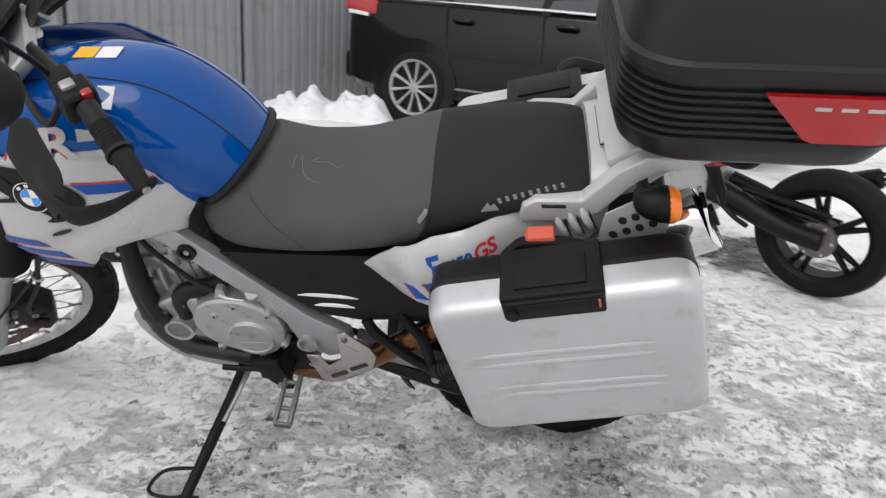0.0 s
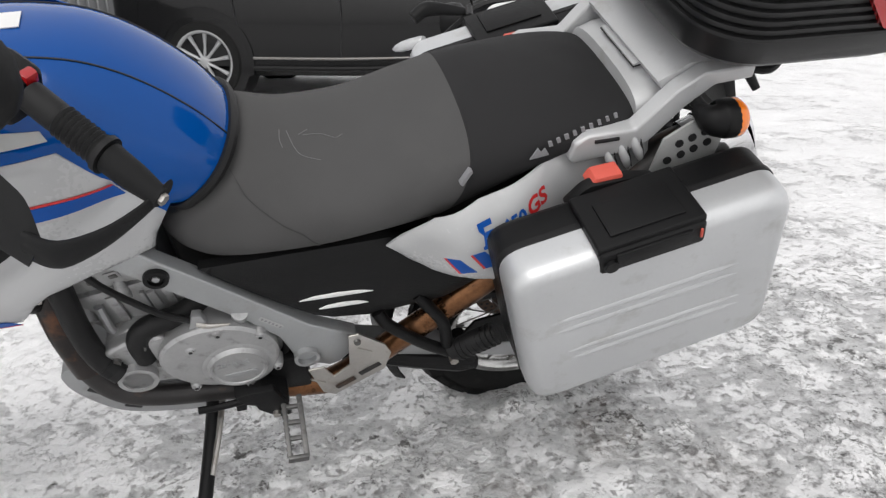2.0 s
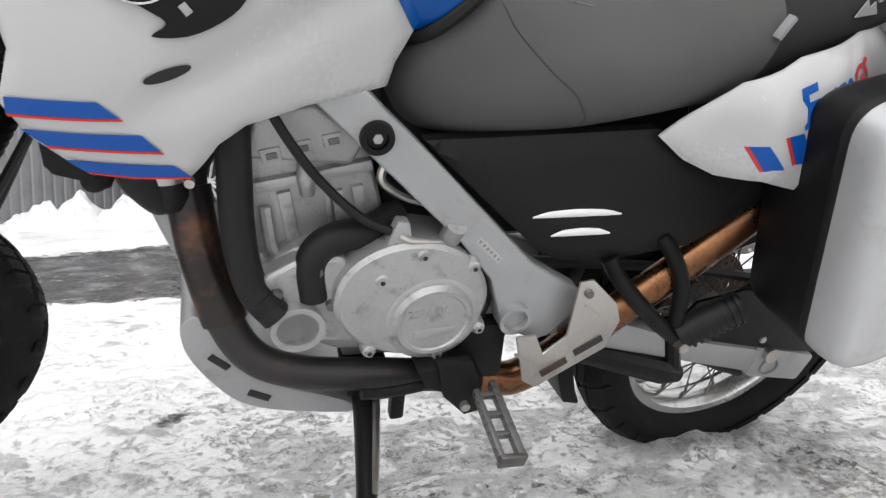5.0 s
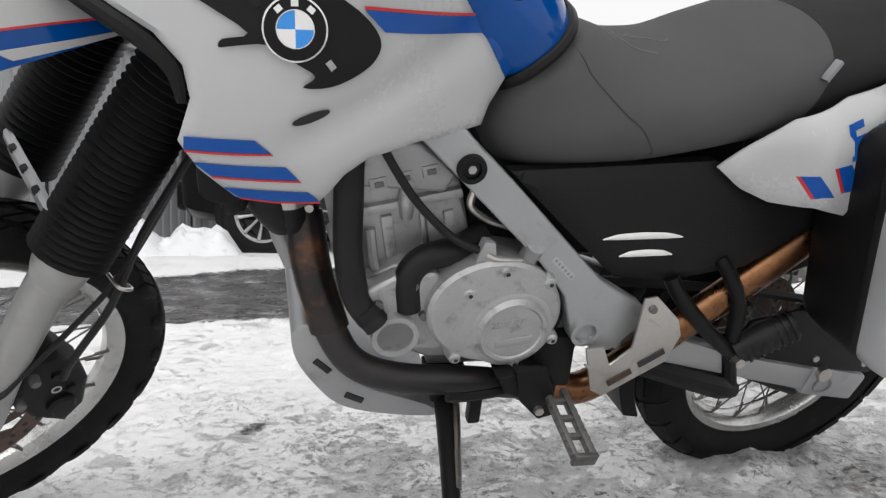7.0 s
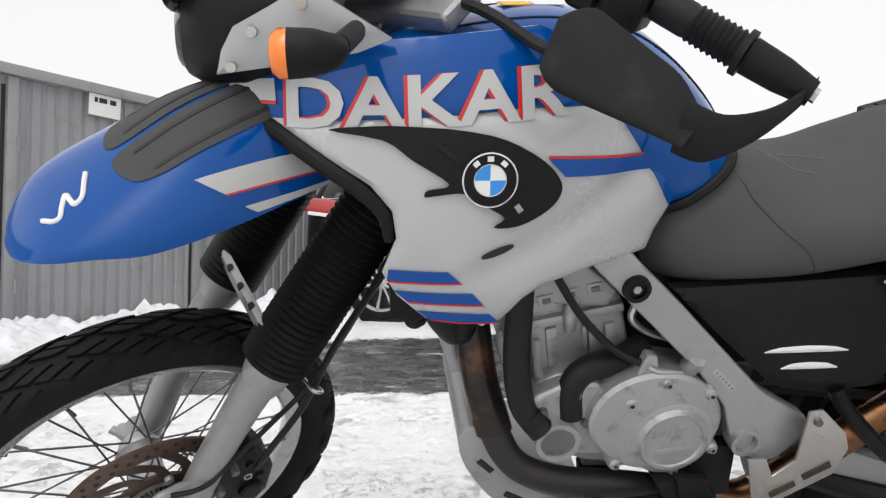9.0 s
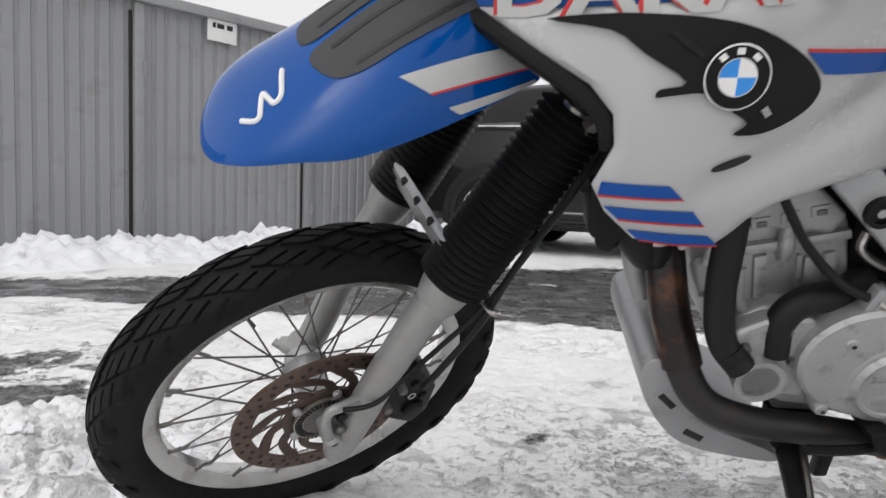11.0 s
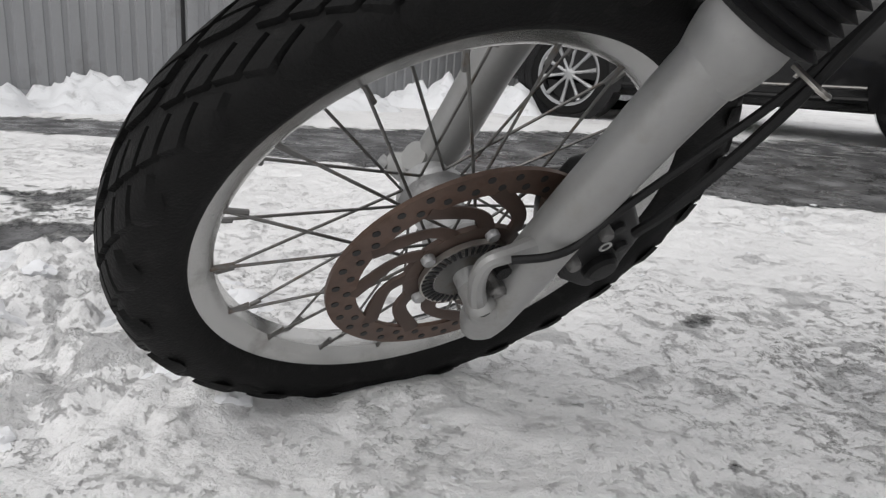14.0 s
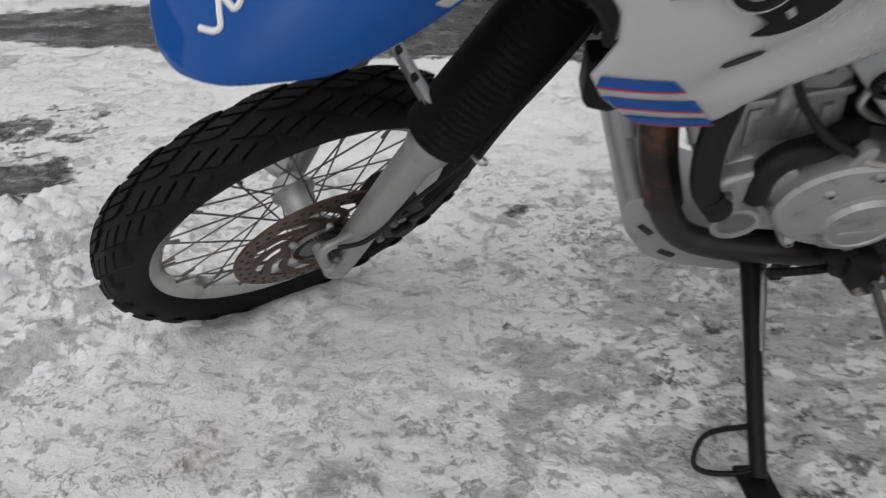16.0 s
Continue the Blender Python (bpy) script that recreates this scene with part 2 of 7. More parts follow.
def prism(poly, y0, y1, bevel=0.003, seg=2, bm=None):
    """A plate with an outline in x and z, from y0 to y1."""
    bm = bm or bmesh.new()
    a, b = [bm.verts.new((x, y0, z)) for x, z in poly], [bm.verts.new((x, y1, z)) for x, z in poly]
    bm.faces.new(a)
    bm.faces.new(b[::-1])
    n = len(poly)
    for k in range(n):
        bm.faces.new((a[k], b[k], b[(k + 1) % n], a[(k + 1) % n]))
    bmesh.ops.recalc_face_normals(bm, faces=bm.faces)
    return bevelled(bm, bevel, seg)


def block(sx, sy, sz, m=None, bevel=0.004, seg=2, bm=None):
    """A bevelled box about its centre."""
    one = bmesh.new()
    bmesh.ops.create_cube(one, size=1, matrix=Matrix.Diagonal((sx, sy, sz, 1)))
    bevelled(one, bevel, seg)
    if m is not None:
        one.transform(m)
    if bm is None:
        return one
    joined(bm, one)
    return bm


def joined(bm, other):
    me = bpy.data.meshes.new("tmp")
    other.to_mesh(me)
    other.free()
    bm.from_mesh(me)
    bpy.data.meshes.remove(me)
    return bm


def turned(profile, n=32, closed=False, bm=None, m=None, caps=True):
    """A body turned about the y axis from (radius, y) pairs."""
    one = bmesh.new()
    rings = [[one.verts.new((r * math.cos(2 * math.pi * k / n), y, r * math.sin(2 * math.pi * k / n))) for k in range(n)] for r, y in profile]
    pairs = list(zip(rings, rings[1:])) + ([(rings[-1], rings[0])] if closed else [])
    for a, b in pairs:
        for k in range(n):
            one.faces.new((a[k], a[(k + 1) % n], b[(k + 1) % n], b[k]))
    if caps and not closed:
        for ring, (r, _) in ((rings[0], profile[0]), (rings[-1], profile[-1])):
            if r > 1e-5:
                one.faces.new(ring)
    bmesh.ops.remove_doubles(one, verts=one.verts, dist=1e-6)
    if m is not None:
        one.transform(m)
    if bm is None:
        return one
    return joined(bm, one)


def inside(p, poly):
    x, z, hit = p[0], p[1], False
    for (x1, z1), (x2, z2) in zip(poly, poly[1:] + poly[:1]):
        if (z1 > z) != (z2 > z) and x < (x2 - x1) * (z - z1) / (z2 - z1) + x1:
            hit = not hit
    return hit


def rim_gap(x, z, a, b):
    """How far a place lies from the line a to b."""
    dx, dz = b[0] - a[0], b[1] - a[1]
    t = min(max(((x - a[0]) * dx + (z - a[1]) * dz) / (dx * dx + dz * dz + 1e-12), 0), 1)
    return math.hypot(x - a[0] - t * dx, z - a[1] - t * dz)


def sheet(outline, f, thick=0.004, res=0.012, lift=0.0, edge=0.0):
    """A curved plate: an outline in x and z, laid on the surface y = f(x, z). thick goes inwards; edge rolls the rim in."""
    from mathutils import geometry
    line = []
    for (x1, z1), (x2, z2) in zip(outline, outline[1:] + outline[:1]):
        k = max(1, int(math.hypot(x2 - x1, z2 - z1) / res))
        line += [(x1 + (x2 - x1) * i / k, z1 + (z2 - z1) * i / k) for i in range(k)]
    lo = [min(p[i] for p in line) for i in (0, 1)]
    hi = [max(p[i] for p in line) for i in (0, 1)]
    pts = [Vector(p) for p in line]
    m = len(pts)
    x = lo[0] + res / 2
    row = 0
    while x < hi[0]:
        z = lo[1] + res / 2 + (row % 2) * res / 2
        while z < hi[1]:
            if inside((x, z), line) and min((x - q[0]) ** 2 + (z - q[1]) ** 2 for q in line) > (0.55 * res) ** 2:
                pts.append(Vector((x, z)))
            z += res
        x += res * 0.87
        row += 1
    vs, _, fs, *_ = geometry.delaunay_2d_cdt(pts, [(i, (i + 1) % m) for i in range(m)], [], 1, 1e-6)
    bm = bmesh.new()
    top = []
    for v in vs:
        y = f(v.x, v.y)
        if edge:
            d = min(rim_gap(v.x, v.y, a, b) for a, b in zip(outline, outline[1:] + outline[:1]))
            y += edge * max(0.0, 1 - d / (1.6 * edge)) ** 2
        top.append(bm.verts.new((v.x, y - lift, v.y)))
    for t in fs:
        bm.faces.new([top[i] for i in t])
    bmesh.ops.recalc_face_normals(bm, faces=bm.faces)
    low = {}
    rims = [e for e in bm.edges if len(e.link_faces) == 1]
    for v in top:
        low[v] = bm.verts.new(v.co + Vector((0, thick, 0)))
    for fc in list(bm.faces):
        bm.faces.new([low[v] for v in reversed(fc.verts)])
    for e in rims:
        a, b = e.verts
        bm.faces.new((a, b, low[b], low[a]))
    return bm


def mirrored(bm):
    """The same on the bike's other side."""
    bm.transform(Matrix.Diagonal((1, -1, 1, 1)))
    bmesh.ops.reverse_faces(bm, faces=bm.faces)
    return bm


def letters(text, size, thick=0.001, shear=0.0, bold=0.0):
    """Raised lettering from the built-in font, standing in x and z, read from -y."""
    cu = bpy.data.curves.new("text", "FONT")
    cu.body, cu.size, cu.extrude, cu.shear, cu.offset = text, size, thick, shear, bold
    cu.resolution_u = 3
    ob = bpy.data.objects.new("text", cu)
    scene.collection.objects.link(ob)
    me = bpy.data.meshes.new_from_object(ob.evaluated_get(bpy.context.evaluated_depsgraph_get()))
    bm = bmesh.new()
    bm.from_mesh(me)
    bpy.data.objects.remove(ob)
    bpy.data.curves.remove(cu)
    bpy.data.meshes.remove(me)
    bm.transform(pose(0, 0, 0, 90, 0, 0))
    return bm


# ---- the yard ----
def bump_at(x, y, cx, cy, r):
    return math.exp(-((x - cx) ** 2 + (y - cy) ** 2) / (r * r))


def plan(x, y):
    """The pattern of the ground, slightly skewed."""
    return 0.9934 * x - 0.0794 * y + 0.2285, -0.0608 * x + 1.0522 * y - 0.3496


def unplan(x, y):
    a, b = x - 0.2285, y + 0.3496
    return (1.0522 * a + 0.0794 * b) / 1.0404, (0.0608 * a + 0.9934 * b) / 1.0404


def rise(y):
    """The yard climbs gently towards the garages."""
    return 0.015 * max(0.0, min(y, 30.0) - 2.3)


def wetness(x, y):
    """How much of the snow is gone: a thawed lane before the garages, and bare patches."""
    near = 3.55 - 0.06 * (x + 0.8) + 0.18 * noise.noise((x * 2.1, y * 2.1, 3.0))
    far = 5.9 + 0.55 * (x + 1.8) + 0.3 * noise.noise((x * 1.3, y * 1.3, 7.0))
    lane = min(max((y - near) * 5, 0), 1) * min(max((far - y) * 3, 0), 1)
    streak = 0.5 + 0.9 * noise.noise((x * 1.1, y * 3.2, 1.0)) + 0.5 * noise.noise((x * 4, y * 7, 2.0))
    w = lane * min(max(0.55 + streak, 0), 1) * min(max((0.75 - x) * 2.2, 0), 1)
    for cx, cy, r, a in ((-2.5, 2.2, 0.2, 0.95), (-1.06, 2.08, 0.05, 0.5), (-0.49, 1.22, 0.13, 0.22), (-1.33, 1.66, 0.07, 0.2), (-1.02, 1.57, 0.05, 0.3), (-2.75, 2.6, 0.3, 0.5), (1.05, 3.75, 0.42, 0.8)):
        w = max(w, a * bump_at(x, y, cx, cy, r) * (1.0 + 0.8 * noise.noise((x * 9, y * 9, 4.0))))
    return min(max(w, 0), 1)


def height(x, y, wet):
    far = max(0.0, 1 - (abs(x + 0.8) + abs(y - 2.5)) / 14)
    lumps = 0.010 * noise.noise((x * 3, y * 3, 0)) + far * (0.009 * noise.noise((x * 9, y * 9, 1.5)) + 0.006 * noise.noise((x * 22, y * 22, 2.5)) + 0.0035 * noise.noise((x * 55, y * 55, 5.0)))
    crust = 0.5 * noise.noise((x * 4.5, y * 4.5, 20.0)) + 0.3 * noise.noise((x * 11, y * 11, 21.0)) + 0.18 * noise.noise((x * 27, y * 27, 22.0))
    step = min(max(0.5 + crust * 5, 0), 1)
    h = (lumps + far * 0.009 * step) * (1 - 0.75 * wet) - 0.012 * wet
    for cx, cy, r, a in ((-1.9, 1.62, 0.16, 0.055), (-2.12, 1.86, 0.17, 0.085), (-2.3, 2.02, 0.13, 0.05), (-1.75, 1.47, 0.12, 0.035), (-2.2, 1.55, 0.2, 0.05), (0.04, 1.63, 0.12, 0.014)):
        g = a * bump_at(x, y, cx, cy, r)
        if g > 0.001:
            v = noise.voronoi((x * 10 + 0.8 * noise.noise((x * 7, y * 7, 31.0)), y * 10, 30.0))[0]
            g *= 0.55 + 1.5 * min(v[1] - v[0], 0.5) + 0.5 * noise.noise((x * 11, y * 11, 8.0)) + 0.4 * noise.noise((x * 30, y * 30, 9.0))
        h += g
    return h


def build_ground():
    n = 520
    u = np.linspace(-1, 1, n)
    axis = 3.0 * u + 300 * u ** 11
    xs, ys = axis - 0.9, axis + 2.6
    verts, wets, dirts, worn = [], [], [], []
    for gy in ys:
        for gx in xs:
            x, y = gx, gy
            wx, wy = x, y
            x, y = plan(x, y)
            near = abs(x) < 16 and abs(y) < 18
            w = wetness(x, y) if near else 0.2
            verts.append((wx, wy, (height(x, y, w) if near else -0.01) + rise(wy)))
            wets.append(w)
            t = 0.55 * math.exp(-(((x - 0.7) / 1.5) ** 4 + ((y - 0.7) / 1.8) ** 4)) + 0.35 * noise.noise((x * 1.3, y * 1.3, 12.0)) + 0.25 * noise.noise((x * 4, y * 4, 13.0)) + 0.12 + 0.12 * min(max(x + 1.4, 0), 1) + 0.22 * bump_at(x, y, -0.75, 1.75, 0.55) + 0.14 * bump_at(x, y, -0.7, 1.0, 0.5)
            worn.append(min(max(t, 0), 1))
            d = max(0.8 * bump_at(x, y, 0.2, 1.47, 0.045), 0.4 * bump_at(x, y, 0.22, 1.36, 0.07), 0.6 * bump_at(x, y, -0.04, 1.26, 0.06), 0.5 * bump_at(x, y, -1.5, 1.2, 0.06), 0.55 * bump_at(x, y, 0.26, 1.54, 0.03), 0.3 * bump_at(x, y, 0.19, 1.5, 0.05), 0.6 * bump_at(x, y, 0.24, 1.39, 0.1), 0.45 * bump_at(x, y, 0.3, 4.5, 0.5), 0.35 * bump_at(x, y, -0.95, 0.95, 0.1), 0.4 * bump_at(x, y, 0.45, 1.2, 0.12))
            dirts.append(d * (0.8 + 0.8 * noise.noise((x * 14, y * 14, 6.0))) if near else 0.0)
    faces = [(j * n + i, j * n + i + 1, (j + 1) * n + i + 1, (j + 1) * n + i) for j in range(n - 1) for i in range(n - 1)]
    me = bpy.data.meshes.new("ground")
    me.from_pydata(verts, [], faces)
    for key, values in (("bare", wets), ("soil", dirts), ("worn", worn)):
        a = me.attributes.new(key, "FLOAT", "POINT")
        a.data.foreach_set("value", values)
    me.shade_smooth()
    me.materials.append(snow_material())
    return tagged(new("ground", me), "trampled snow and ice with wet bare asphalt patches", "ground", kind="structure")


def snow_material():
    m = bpy.data.materials.new("trampled_snow")
    m.use_nodes = True
    n, l = m.node_tree.nodes, m.node_tree.links
    b = n["Principled BSDF"]
    co = n.new("ShaderNodeTexCoord")

    def tex(scale, detail=5, rough=0.6):
        t = n.new("ShaderNodeTexNoise")
        t.inputs["Scale"].default_value, t.inputs["Detail"].default_value, t.inputs["Roughness"].default_value = scale, detail, rough
        l.new(co.outputs["Object"], t.inputs["Vector"])
        return t.outputs[0]

    def ramp(src, lo, hi, a=0.0, c=1.0):
        r = n.new("ShaderNodeMapRange")
        for k, v in zip(("From Min", "From Max", "To Min", "To Max"), (lo, hi, a, c)):
            r.inputs[k].default_value = v
        l.new(src, r.inputs[0])
        return r.outputs[0]

    def maths(op, a, c):
        r = n.new("ShaderNodeMath")
        r.operation = op
        for i, v in enumerate((a, c)):
            if isinstance(v, (int, float)):
                r.inputs[i].default_value = v
            else:
                l.new(v, r.inputs[i])
        return r.outputs[0]

    def mix(fac, a, c):
        r = n.new("ShaderNodeMixRGB")
        l.new(fac, r.inputs[0])
        for i, v in ((1, a), (2, c)):
            if isinstance(v, tuple):
                r.inputs[i].default_value = (*v, 1)
            else:
                l.new(v, r.inputs[i])
        return r.outputs[0]

    bare, soil, worn = n.new("ShaderNodeAttribute"), n.new("ShaderNodeAttribute"), n.new("ShaderNodeAttribute")
    bare.attribute_name, soil.attribute_name, worn.attribute_name = "bare", "soil", "worn"
    wear = worn.outputs["Fac"]
    patch, mid, fine = tex(2.2), tex(11, 9, 0.7), tex(70, 4)
    plates, pits = tex(5.2, 10, 0.66), tex(34, 9, 0.75)
    level = maths("SUBTRACT", plates, ramp(wear, 0, 1, -0.17, 0.045))
    top = ramp(level, 0.44, 0.54)
    slush = mix(ramp(mid, 0.4, 0.62), (0.85, 0.85, 0.855), (0.68, 0.68, 0.685))
    white = mix(ramp(patch, 0.35, 0.65), (0.94, 0.94, 0.94), (0.88, 0.88, 0.882))
    snow = mix(top, slush, white)
    # Pits: sunk in the bump, and their shade is mixed into the colour.
    hole = maths("MULTIPLY", ramp(pits, 0.55, 0.62), ramp(wear, 0, 0.8, 0.1, 0.9))
    snow = mix(maths("MULTIPLY", hole, 0.6), snow, (0.36, 0.33, 0.335))
    rimline = maths("ABSOLUTE", maths("SUBTRACT", level, 0.46), 0)
    crack = maths("MULTIPLY", maths("MULTIPLY", ramp(rimline, 0.0, 0.007, 1, 0), ramp(tex(5.5, 5), 0.50, 0.60)), ramp(wear, 0, 0.7, 0.25, 0.9))
    snow = mix(crack, snow, (0.17, 0.165, 0.16))
    vein = tex(15, 7, 0.62)
    hair = maths("MULTIPLY", maths("MULTIPLY", ramp(maths("ABSOLUTE", maths("SUBTRACT", vein, 0.5), 0), 0.0, 0.012, 1, 0), ramp(tex(3.4, 4), 0.50, 0.58)), ramp(wear, 0, 0.7, 0.35, 0.9))
    snow = mix(hair, snow, (0.15, 0.145, 0.145))
    speck = ramp(tex(120, 3, 0.7), 0.62, 0.68, 0, 0.45)
    snow = mix(maths("MULTIPLY", speck, ramp(wear, 0, 0.8, 0.3, 1)), snow, (0.30, 0.29, 0.285))
    grit = ramp(maths("MULTIPLY", tex(24, 9, 0.78), ramp(tex(1.6, 4, 0.6), 0.3, 0.7, 0.82, 1.15)), 0.575, 0.63, 0, 0.9)
    snow = mix(maths("MULTIPLY", grit, ramp(wear, 0.1, 0.8, 0.1, 1)), snow, (0.09, 0.085, 0.08))
    snow = mix(maths("MULTIPLY", soil.outputs["Fac"], ramp(pits, 0.38, 0.56)), snow, (0.14, 0.10, 0.065))
    edge = maths("ADD", bare.outputs["Fac"], ramp(tex(13, 8, 0.75), 0.3, 0.7, -0.42, 0.42))
    gone = ramp(edge, 0.36, 0.62)
    tar = mix(ramp(tex(150, 3), 0.4, 0.65), (0.035, 0.035, 0.037), (0.10, 0.10, 0.10))
    tar = mix(ramp(tex(5, 6, 0.7), 0.5, 0.66, 0, 0.55), tar, (0.34, 0.34, 0.35))
    l.new(mix(gone, snow, tar), b.inputs["Base Color"])
    wet_gloss = ramp(tex(7, 4), 0.4, 0.6, 0.12, 0.5)
    rough = n.new("ShaderNodeMix")
    l.new(gone, rough.inputs[0])
    l.new(ramp(mid, 0.4, 0.7, 0.75, 0.38), rough.inputs[2])
    l.new(wet_gloss, rough.inputs[3])
    l.new(rough.outputs[0], b.inputs["Roughness"])
    b.inputs["Subsurface Weight"].default_value = 0.0
    bp = n.new("ShaderNodeBump")
    bp.inputs["Strength"].default_value, bp.inputs["Distance"].default_value = 1.0, 0.034
    h = maths("ADD", maths("MULTIPLY", top, 0.30), maths("ADD", maths("MULTIPLY", plates, 0.8), maths("ADD", maths("MULTIPLY", mid, 0.42), maths("ADD", maths("ADD", maths("MULTIPLY", hole, -0.20), maths("MULTIPLY", hair, -0.10)), maths("MULTIPLY", fine, 0.06)))))
    l.new(maths("MULTIPLY", h, ramp(gone, 0, 1, 1, 0.15)), bp.inputs["Height"])
    l.new(bp.outputs[0], b.inputs["Normal"])
    return m


build_ground()
HEAP_SNOW = paint("heaped_snow", (0.76, 0.77, 0.79), 0.8, vary=0.05, scale=4, fine=50, bump=1.0, bump_scale=90, dirt=(0.38, 0.38, 0.38), dirt_amount=0.15, dirt_scale=7)



def snow_clods():
    """Loose broken bits of crust, mostly by the front wheel."""
    rng = random.Random(11)
    verts, faces = [], []
    base = bmesh.new()
    bmesh.ops.create_icosphere(base, subdivisions=3, radius=1.0)
    bv, bf = [v.co.copy() for v in base.verts], [[v.index for v in f.verts] for f in base.faces]
    base.free()
    spots = [(-2.05, 1.8, 0.3, 26, 0.05), (-1.8, 1.55, 0.22, 16, 0.03), (-1.2, 1.75, 0.5, 30, 0.006), (-0.3, 1.7, 0.8, 40, 0.005), (-1.0, 3.2, 0.9, 50, 0.012), (0.6, 1.5, 0.6, 24, 0.006)]
    for cx, cy, spread, count, size in spots:
        for _ in range(count):
            x, y = rng.gauss(cx, spread * 0.55), rng.gauss(cy, spread * 0.45)
            r = size * (0.35 + 0.9 * rng.random() ** 2)
            z = height(x, y, wetness(x, y)) - r * 0.35
            x, y = unplan(x, y)
            z += rise(y)
            turn = Matrix.Rotation(rng.random() * 6.28, 3, "Z") @ Matrix.Diagonal((0.8 + rng.random() * 0.7, 0.7 + rng.random() * 0.5, 0.45 + rng.random() * 0.4))
            n0 = len(verts)
            off = rng.random() * 50
            for v in bv:
                k = 1 + 0.5 * noise.noise((v.x * 1.3 + off, v.y * 1.3, v.z * 1.3)) + 0.35 * noise.noise((v.x * 3.1 + off, v.y * 3.1, v.z * 3.1))
                verts.append(tuple(Vector((x, y, z)) + turn @ (v * (r * k))))
            faces += [[q + n0 for q in f] for f in bf]
    me = bpy.data.meshes.new("snow_clods")
    me.from_pydata(verts, [], faces)
    me.shade_smooth()
    me.set_sharp_from_angle(angle=radians(45))
    me.materials.append(HEAP_SNOW)
    tagged(new("snow_clods", me), "loose broken clods of snow crust on the ground", "snow", kind="stuff")


snow_clods()

GARAGE = Vector((-4.491, 6.236, 0.02))
GDIR = Vector((0.5774, 0.8164, 0)).normalized()
GOUT = Vector((GDIR.y, -GDIR.x, 0))
GARAGE_POSE = Matrix.Translation(GARAGE) @ Matrix((GDIR, -GOUT, (0, 0, 1))).transposed().to_4x4()


def snow_bank(name, s0, s1, width, tall, seed, pose_m, label):
    """Shovelled snow with broken clods, along a line."""
    ns, nw = int((s1 - s0) / 0.035), 30
    bm = bmesh.new()
    rows = []
    for i in range(ns + 1):
        s = s0 + (s1 - s0) * i / ns
        crest = tall * (0.55 + 0.9 * noise.noise((s * 1.7, seed, 0)) + 0.35 * noise.noise((s * 5.5, seed, 3)))
        ends = min(1, (s - s0) * 4, (s1 - s) * 4)
        row = []
        for j in range(nw + 1):
            w = width * (j / nw)
            prof = math.sin(math.pi * min(1, 0.12 + 0.88 * j / nw)) ** 0.8 if j < nw else 0
            v = noise.voronoi((s * 7, w * 7, seed))[0]
            clod = 0.10 * (v[1] - v[0]) + 0.03 * noise.noise((s * 20, w * 20, seed))
            z = max(0.0, crest) * prof * ends + clod * prof * ends * 1.3 - 0.02
            row.append(bm.verts.new((s + 0.03 * noise.noise((s * 9, w * 9, 1)), -w + 0.06 * noise.noise((s * 4, seed, 9)), z if j not in (nw,) else -0.03)))
        rows.append(row)
    for a, b in zip(rows, rows[1:]):
        for j in range(nw):
            bm.faces.new((a[j], a[j + 1], b[j + 1], b[j]))
    ob = part(name, bm, HEAP_SNOW, angle=60)
    ob.matrix_world = pose_m
    return tagged(ob, label, "snow heap", kind="stuff")


snow_bank("snow_bank", -5.0, 1.6, 1.25, 0.26, 2.0, GARAGE_POSE, "shovelled snow bank with broken clods along garages")
snow_bank("snow_heap", 0.0, 1.55, 0.7, 0.41, 8.0, pose(-3.3, 7.6, rise(7.5), 0, 0, 8), "heap of broken snow clods beside the car")


def garage_row():
    """Garages clad in ribbed grey steel, with posts between the leaves and a roof edge."""
    ribs, pitch = [], 0.118
    tall, x0, x1 = 2.20, -7.0, 10.0
    root = tagged(new("garage_row"), "row of garages clad in ribbed grey sheet steel", "garage", kind="structure")
    root.matrix_world = GARAGE_POSE
    x = x0
    while x < x1:
        ribs += [(x, 0), (x + pitch * 0.55, 0), (x + pitch * 0.65, 0.016), (x + pitch * 0.9, 0.016)]
        x += pitch
    bm = bmesh.new()
    vs = [[bm.verts.new((a, d, z)) for a, d in ribs] for z in (-0.3, 0.7, 1.4, tall)]
    for lo, hi in zip(vs, vs[1:]):
        for k in range(len(ribs) - 1):
            bm.faces.new((lo[k], lo[k + 1], hi[k + 1], hi[k]))
    part("cladding", bm, WALL_PAINT, root, angle=20)
    part("side_wall", block(17, 5, tall + 0.2, pose(1.5, 2.6, tall / 2 - 0.15), 0.01), WALL_PAINT, root)
    for i, px in enumerate((-5.49, -3.69, -1.89, -0.09, 1.71, 3.51, 5.31, 7.11)):
        part("post", block(0.085, 0.05, tall + 0.1, pose(px, -0.02, tall / 2 - 0.08), 0.006), WALL_PAINT, root)
        part("gap", block(0.03, 0.01, tall, pose(px - 0.062, 0.0, tall / 2 - 0.1), 0.002), INK, root)
        for hz in (0.42, 1.62):
            part("hinge", tube([(px + 0.045, -0.052, hz - 0.06), (px + 0.045, -0.052, hz + 0.06)], 0.011, 8), WALL_PAINT, root)
    part("roof_edge", block(17, 0.1, 0.09, pose(1.5, -0.04, tall + 0.02), 0.008), WALL_PAINT, root)
    part("roof_snow", block(17, 4.6, 0.05, pose(1.5, 2.5, tall + 0.09), 0.02), HEAP_SNOW, root)
    part("base_rail", block(17, 0.06, 0.06, pose(1.5, -0.02, 0.05), 0.006), WALL_PAINT, root)
    return root


garage_row()


